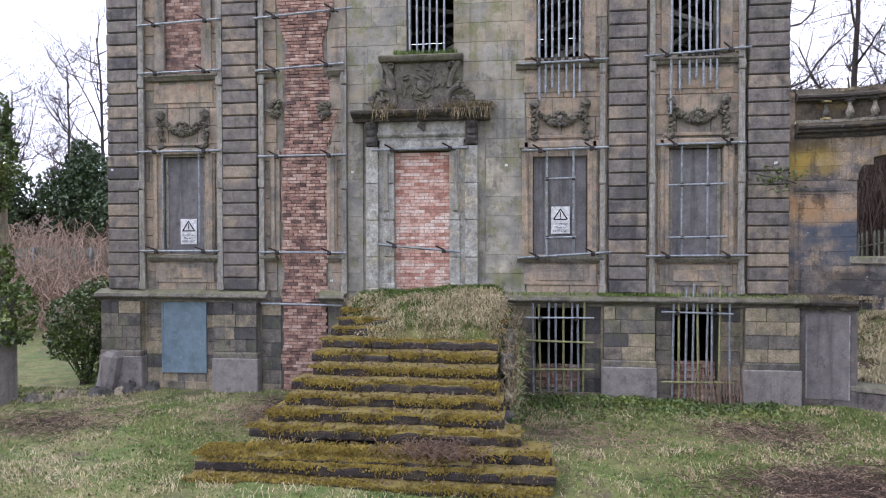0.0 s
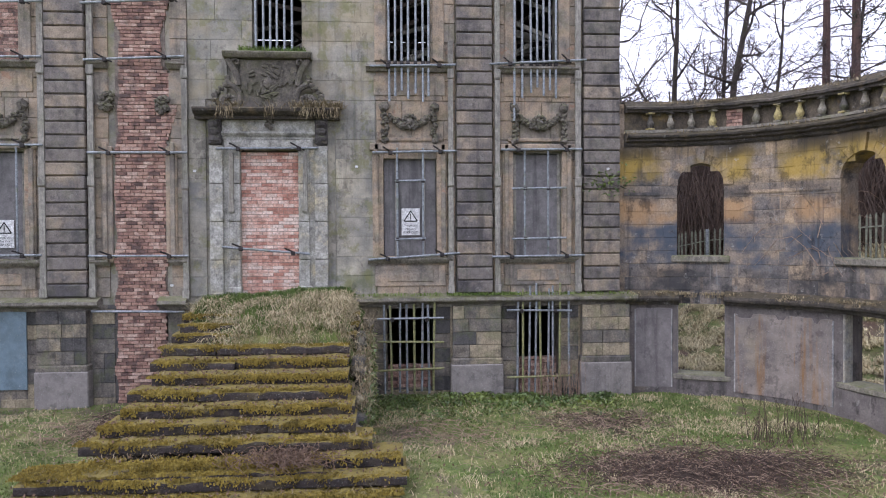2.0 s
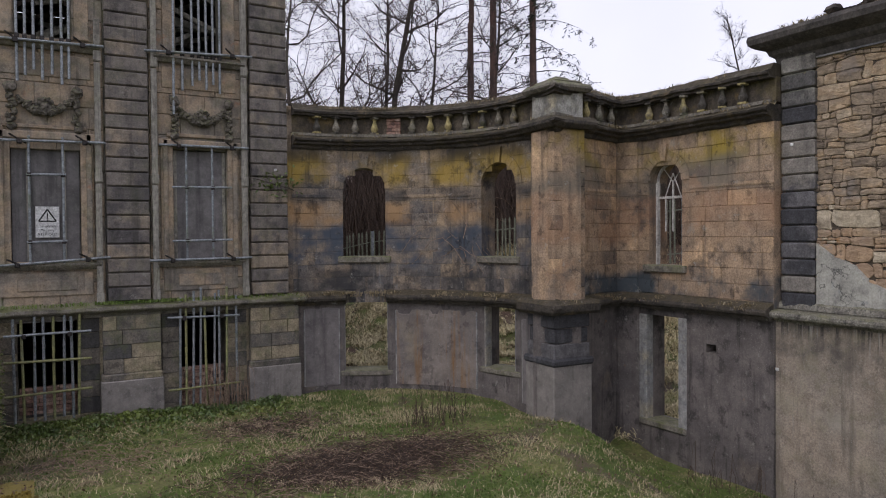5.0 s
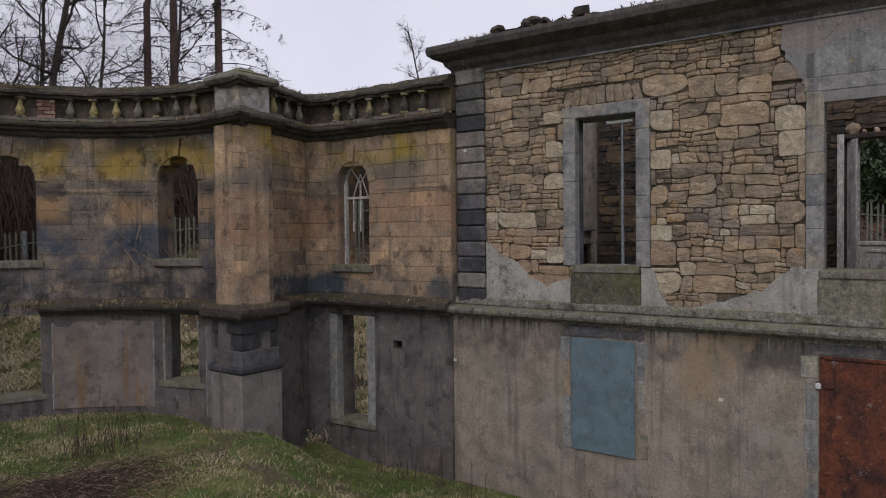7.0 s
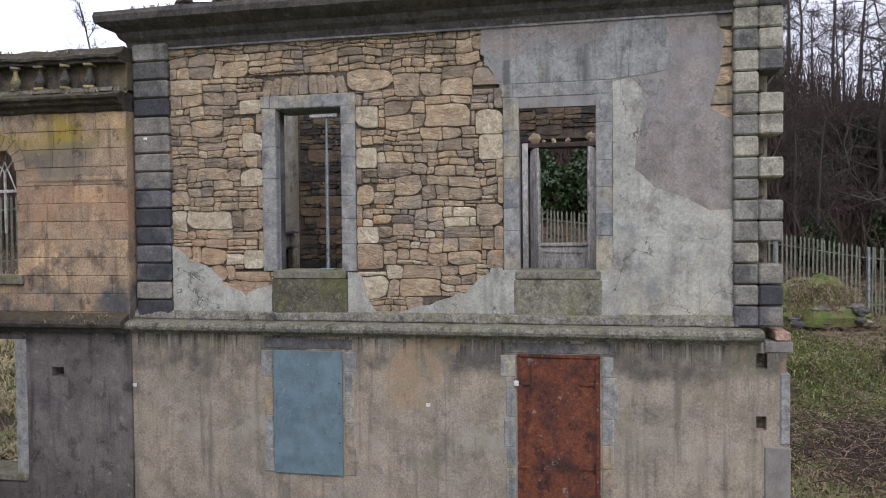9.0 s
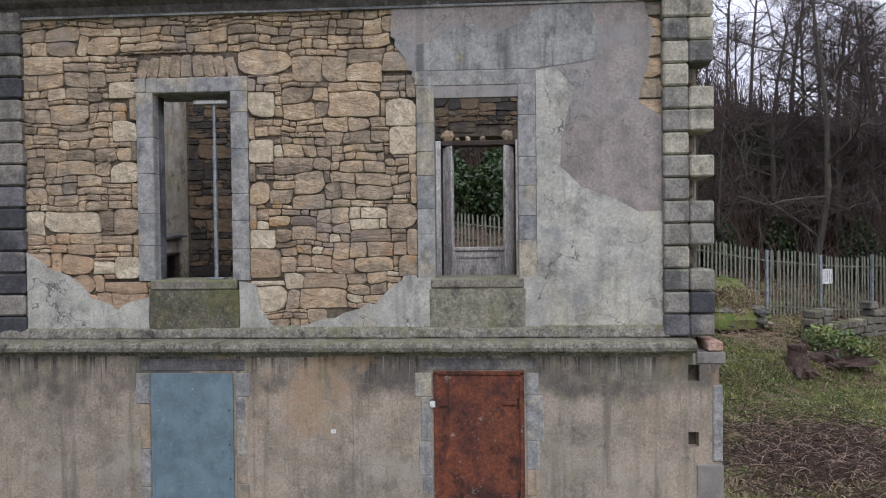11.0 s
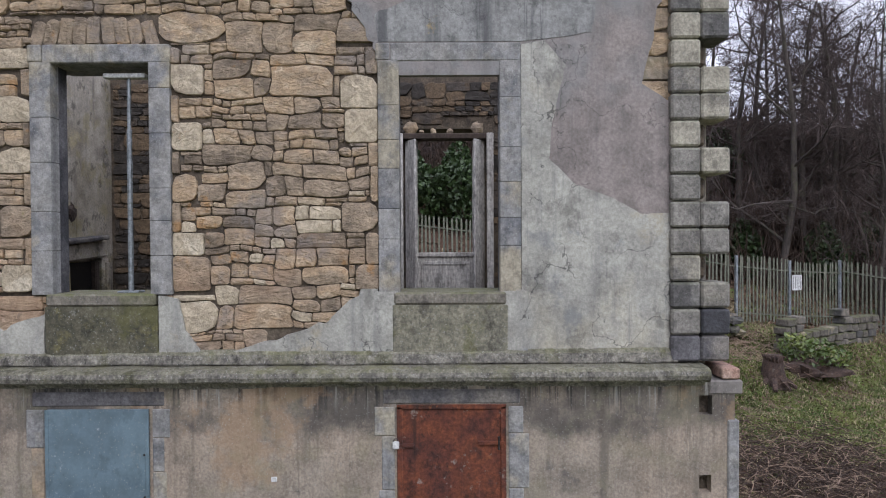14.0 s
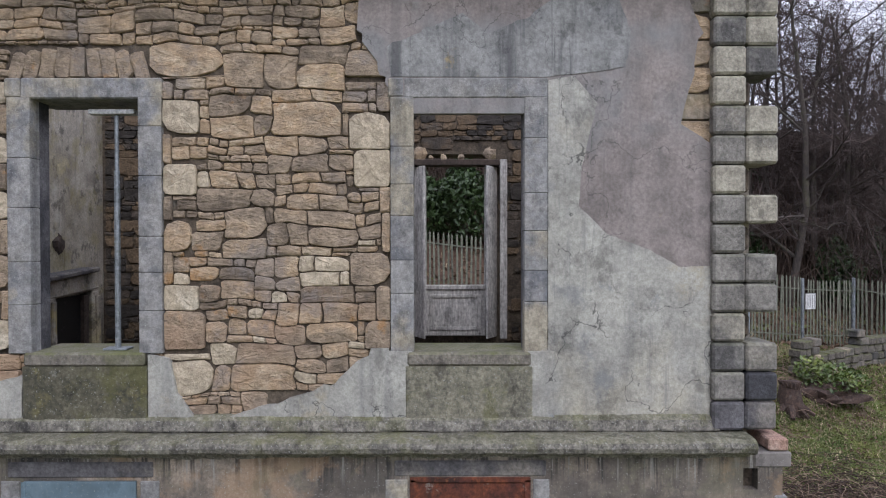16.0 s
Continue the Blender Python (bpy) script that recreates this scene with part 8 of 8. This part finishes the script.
for k, x, y, s in ((1, 10.9, 31.8, 1.0), (0, 13.2, 31.2, 1.05), (1, 14.3, 29.8, 1.1), (2, 16.6, 28.2, 0.9), (0, 8.8, 33.5, 1.0), (3, 11.9, 28.5, 0.9), (2, 10.0, 30.0, 1.0), (0, 15.6, 31.5, 0.85), (3, 15.8, 27.0, 0.75), (1, 7.0, 36.0, 1.1),
                   (0, 21.5, 31.0, 0.9), (3, 24.5, 31.0, 0.6), (3, 37.0, 30.0, 0.55), (3, 39.0, 27.0, 0.6), (3, 35.0, 33.0, 0.55), (1, 34.0, 24.5, 0.55),
                   (4, -33.0, 50.0, 1.25), (0, -26.0, 47.0, 0.7), (3, -23.0, 40.0, 0.7), (0, -40.0, 48.0, 0.9), (3, -28.0, 38.0, 0.7), (3, -21.5, 45.0, 0.9), (4, -46.0, 56.0, 1.1), (3, -25.0, 41.5, 1.0), (0, -30.5, 43.0, 0.75), (3, -33.0, 40.0, 0.9), (3, -20.0, 41.0, 0.9),
                   (2, 34.8, -13.2, 1.15), (2, 36.5, -16.0, 1.1), (0, 34.0, -17.5, 0.9), (2, 39.0, -15.0, 1.2), (1, 35.5, -19.0, 0.9), (0, 38.0, -17.0, 0.9)):
    plant(k, x, y, s)
for _ in range(95):
    x, y = rg.uniform(33, 56), rg.uniform(-44, 12)
    plant(rg.choice((0, 1, 2, 3, 3)), x, y, rg.uniform(0.6, 0.95))
for _ in range(9):
    plant(rg.choice((0, 1, 2, 2, 4)), rg.uniform(36.0, 45), rg.uniform(-24, -6), rg.uniform(0.75, 1.1))
for _ in range(4):
    plant(rg.choice((0, 1, 3)), rg.uniform(6, 34), rg.uniform(38, 60), rg.uniform(0.8, 1.1))
for k, (i, x, y, s) in enumerate(((0, 18.3, 28.2, 1.0), (1, 19.2, 27.6, 1.05), (0, 20.8, 26.6, 1.05))):
    stand(pines[i], x, y, 70 * k, s, k < 2)


# evergreens
def evergreen(at, lumps, n, size, seed, label):
    return shrub("evergreen_shrub", label, at, lumps, n, size, leaf_dark, seed)


for k, (x, y, h) in enumerate(((-22.5, 35.5, 4.2), (-25.5, 37.0, 5.6), (-20.5, 38.0, 5.0), (33.5, -1.5, 2.6), (33.0, 2.5, 3.0), (34.5, -6.0, 3.4), (36.5, -12.5, 2.6), (35.5, -9.5, 2.4), (33.5, 0.5, 3.4), (36.0, -16.0, 3.0), (38.0, -19.0, 3.4), (40, -10, 4.0), (39, -22, 4.5), (43, -14, 4.5), (45, -24, 5), (42, -4, 4.5), (41, 3, 4.5), (46, -9, 5), (-27.5, 40, 6.0), (-30, 37, 4.5))):
    z = ground_z(x, y)
    evergreen((x, y, z), [((0, 0, h * .35), (h * .36, h * .36, h * .36)), ((h * .1, 0, h * .65), (h * .28, h * .28, h * .32)), ((-h * .15, .2, h * .55), (h * .3, h * .3, h * .3)), ((0, 0, h * .88), (h * .15, h * .15, h * .2))], 620 if x < 0 else 900, 0.22, 230 + k, "dense dark evergreen shrub at the wood's edge")
shrub("green_bush", "bright green bush on an upturned root plate", (25.7, -10.0, ground_z(25.7, -10.0) + 0.1), [((0, 0, .45), (.75, .7, .45)), ((.3, .3, .6), (.5, .5, .4)), ((-.2, -.6, .35), (.5, .5, .35))], 1300, 0.14, leaf_ivy, 240)
stump = thing("tree_stump", "rotten reddish stump with splayed roots", "stump", at=(24.5, -8.3, ground_z(24.5, -8.3)))
st = Shape()
st.tube((0, 0, -0.2), (0.05, 0, 0.75), 0.42, 0.24, 12)
for k in range(9):
    a = k * 0.7
    st.tube((0, 0, 0.26), (0.62 * math.cos(a), 0.62 * math.sin(a), -0.15), 0.15, 0.05, 6)
for k in range(14):
    a = k * 0.45
    st.tube((0.2 * math.cos(a), 0.2 * math.sin(a), 0.6), (0.3 * math.cos(a), 0.3 * math.sin(a), 0.75 + 0.3 * noise.noise((k, 2, 1))), 0.07, 0.02, 5)
st.worn(0.05, 3).make("stump", red_rot, stump)
roots = thing("root_plate", "dark upturned root plate and soil", "stump", at=(25.6, -9.9, ground_z(25.6, -9.9)))
rt = Shape()
for j in range(7):
    th = j / 6 * math.pi / 2
    for k in range(24):
        ph = 2 * math.pi * k / 24
        q = 1 + 0.45 * noise.noise((math.cos(ph) * 2, math.sin(ph) * 2, th * 2)) + 0.2 * noise.noise((math.cos(ph) * 6, math.sin(ph) * 6, th * 5))
        rt.v.append((0.6 * q * math.cos(th) * math.cos(ph), 1.15 * q * math.cos(th) * math.sin(ph), 0.42 * q * math.sin(th) - 0.05))
rt.f = [(j * 24 + k, j * 24 + (k + 1) % 24, j * 24 + 24 + (k + 1) % 24, j * 24 + 24 + k) for j in range(6) for k in range(24)]
rt.make("soil", red_rot, roots)
for k in range(16):
    y0 = rg.uniform(-1, 1)
    Shape().tube((-0.1, y0, 0.15), (rg.uniform(-.7, .3), y0 + rg.uniform(-.5, .5), rg.uniform(0.05, 0.55)), 0.04, 0.010, 5).make("root", red_rot, roots)
# a ruined garden wall of squared rubble, its end a short pillar
old = thing("garden_wall", "low ruined wall of lichened squared rubble", "wall", kind="structure", at=(26.9, -9.7, ground_z(26.9, -9.7) - 0.1))
wx, wy = 2.7, -4.4
wl_ = math.hypot(wx, wy)
for course in range(5):
    u = -0.1 * (course % 2)
    while u < wl_:
        ln = rg.uniform(0.28, 0.62)
        top_h = 5 if u < 0.7 else 2.6 + 2.2 * noise.noise((u * 0.8, 3, 1)) + (0.8 if u > 3 else 0)
        if course < top_h:
            z0 = 0.26 * course + ground_z(26.9 + wx * u / wl_, -9.7 + wy * u / wl_) - ground_z(26.9, -9.7)
            Shape().box(0, ln - 0.015, -0.22, 0.22, z0, z0 + 0.245, 0.03, Matrix.Rotation(math.atan2(wy, wx), 4, "Z") @ Matrix.Translation((u, rg.uniform(-.03, .03), 0))).worn(0.03, 3, course + u).make("stone", carved_stone if rg.random() < 0.6 else base_stone, old)
        u += ln
hump = thing("spoil_mound", "mossy spoil mound with stones and dead stems", "mound", kind="structure", at=(28.6, -7.2, ground_z(28.6, -7.2) - 0.15))
hm = Shape()
hm.v = []
for j in range(9):
    th = j / 8 * math.pi / 2
    for k in range(28):
        ph = 2 * math.pi * k / 28
        q = 1 + 0.28 * noise.noise((math.cos(ph) * 1.6, math.sin(ph) * 1.6, th * 2)) + 0.10 * noise.noise((math.cos(ph) * 5, math.sin(ph) * 5, th * 5))
        hm.v.append((1.5 * q * math.cos(th) * math.cos(ph), 1.7 * q * math.cos(th) * math.sin(ph), 1.45 * q * math.sin(th)))
hm.f = [(j * 28 + k, j * 28 + (k + 1) % 28, j * 28 + 28 + (k + 1) % 28, j * 28 + 28 + k) for j in range(8) for k in range(28)]
hm.make("mound", turf, hump)
hs = Shape()
for k in range(26):
    hs.blob((rg.uniform(-1.5, -0.7), rg.uniform(-1.3, 1.3), rg.uniform(0.05, 0.75)), .2, .26, .14, 7, .25)
hs.make("loose_stones", base_stone, hump)
blades("mound_grass", "dead grass drooping over the spoil mound", [(28.6 + 1.5 * math.sin(a) * r, -7.2 + 1.7 * math.cos(a) * r, ground_z(28.6, -7.2) + 1.25 * math.sqrt(max(0.0, 1 - r * r))) for a, r in [(rg.uniform(0, 6.28), rg.random() ** 0.6) for _ in range(5000)]], dry_brown, 0.08, 0.30, 113, 1.8, 0.014)


# ---- palisade fence along the bank ----
def fence(name, label, pts, height, group, limit):
    a = pts[0]
    ob = thing(name, label, "fence", group, at=(a[0], a[1], ground_z(*a)))
    base = Vector(ob.location)
    sh = Shape().box(-0.033, 0.033, -0.008, 0.008, 0, height, 0.003)
    sh.add([(-0.033, -0.008, height), (0.033, -0.008, height), (0, 0, height + 0.09), (-0.033, 0.008, height), (0.033, 0.008, height)], [(0, 1, 2), (3, 4, 2), (0, 3, 2), (1, 4, 2)])
    pale = shared("pale", sh, fence_paint)
    rest, count = Shape(), 0
    for p, q in zip(pts, pts[1:]):
        d = math.hypot(q[0] - p[0], q[1] - p[1])
        turn_ = math.degrees(math.atan2(q[1] - p[1], q[0] - p[0]))
        for k in range(int(d / 0.155)):
            t = k * 0.155 / d
            x, y = p[0] + (q[0] - p[0]) * t, p[1] + (q[1] - p[1]) * t
            m = pose(x, y, ground_z(x, y), rg.uniform(-1, 1), rg.uniform(-1, 1), turn_)
            if count < limit:
                piece("pale", pale, ob, m)
            else:
                rest.add([Matrix.Translation(-base) @ m @ Vector(c) for c in sh.v], sh.f)
            count += 1
        n = max(1, round(d / 2.75))
        for k in range(n + 1):
            t = k / n
            x, y = p[0] + (q[0] - p[0]) * t, p[1] + (q[1] - p[1]) * t
            z = ground_z(x, y)
            if k < n or q == pts[-1]:
                Shape().box(-0.05, 0.05, -0.05, 0.05, -0.3, height + 0.05, 0.008, Matrix.Translation(-base) @ pose(x, y, z, 0, 0, turn_)).make("post", galvanised, ob)
            if k < n:
                t2 = (k + 1) / n
                x2, y2 = p[0] + (q[0] - p[0]) * t2, p[1] + (q[1] - p[1]) * t2
                for h in (0.35, height - 0.35):
                    Shape().tube(Vector((x, y, z + h)) - base, Vector((x2, y2, ground_z(x2, y2) + h)) - base, 0.03, 0.03, 4).make("rail", fence_paint, ob)
    if rest.v:
        tagged(rest.raw("far_pales", fence_paint, ob), kind="stuff")
    return ob


fence("palisade_fence", "weathered grey green steel palisade fence along the bank", [(28.4, 5.5), (29.3, -3.0), (30.2, -9.6), (31.6, -14.2)], 2.4, "palisade fences", 300)
fence("palisade_fence", "weathered steel palisade fence running beyond an open corner", [(31.6, -14.2), (28.5, -17.5), (27, -24)], 2.5, "palisade fences", 60)
fence("palisade_fence", "weathered steel palisade fence behind the curved wall", [(8.5, 25.5), (14.5, 23.5), (21.0, 18.0), (28.4, 5.5)], 2.3, "palisade fences", 300)
fence("palisade_fence", "distant grey palisade fence below the thicket", [(-30, 28), (-12, 30)], 1.6, "palisade fences", 60)
fsg = thing("fence_notice", "small white notice fixed to the palisade", "sign", at=(30.3, -11.85, 1.82))
Shape().box(-0.02, 0.0, -0.22, 0.22, -0.28, 0.28, 0.004, pose(-0.06, 0, 0, 0, 0, 17)).make("plate", sign_white, fsg)
for k in range(5):
    Shape().box(-0.026, -0.018, -0.165 + 0.08 * k, -0.152 + 0.08 * k, -0.22, 0.22, 0, pose(-0.06, 0, 0, 0, 0, 17)).make("text_bar", dark_iron, fsg)
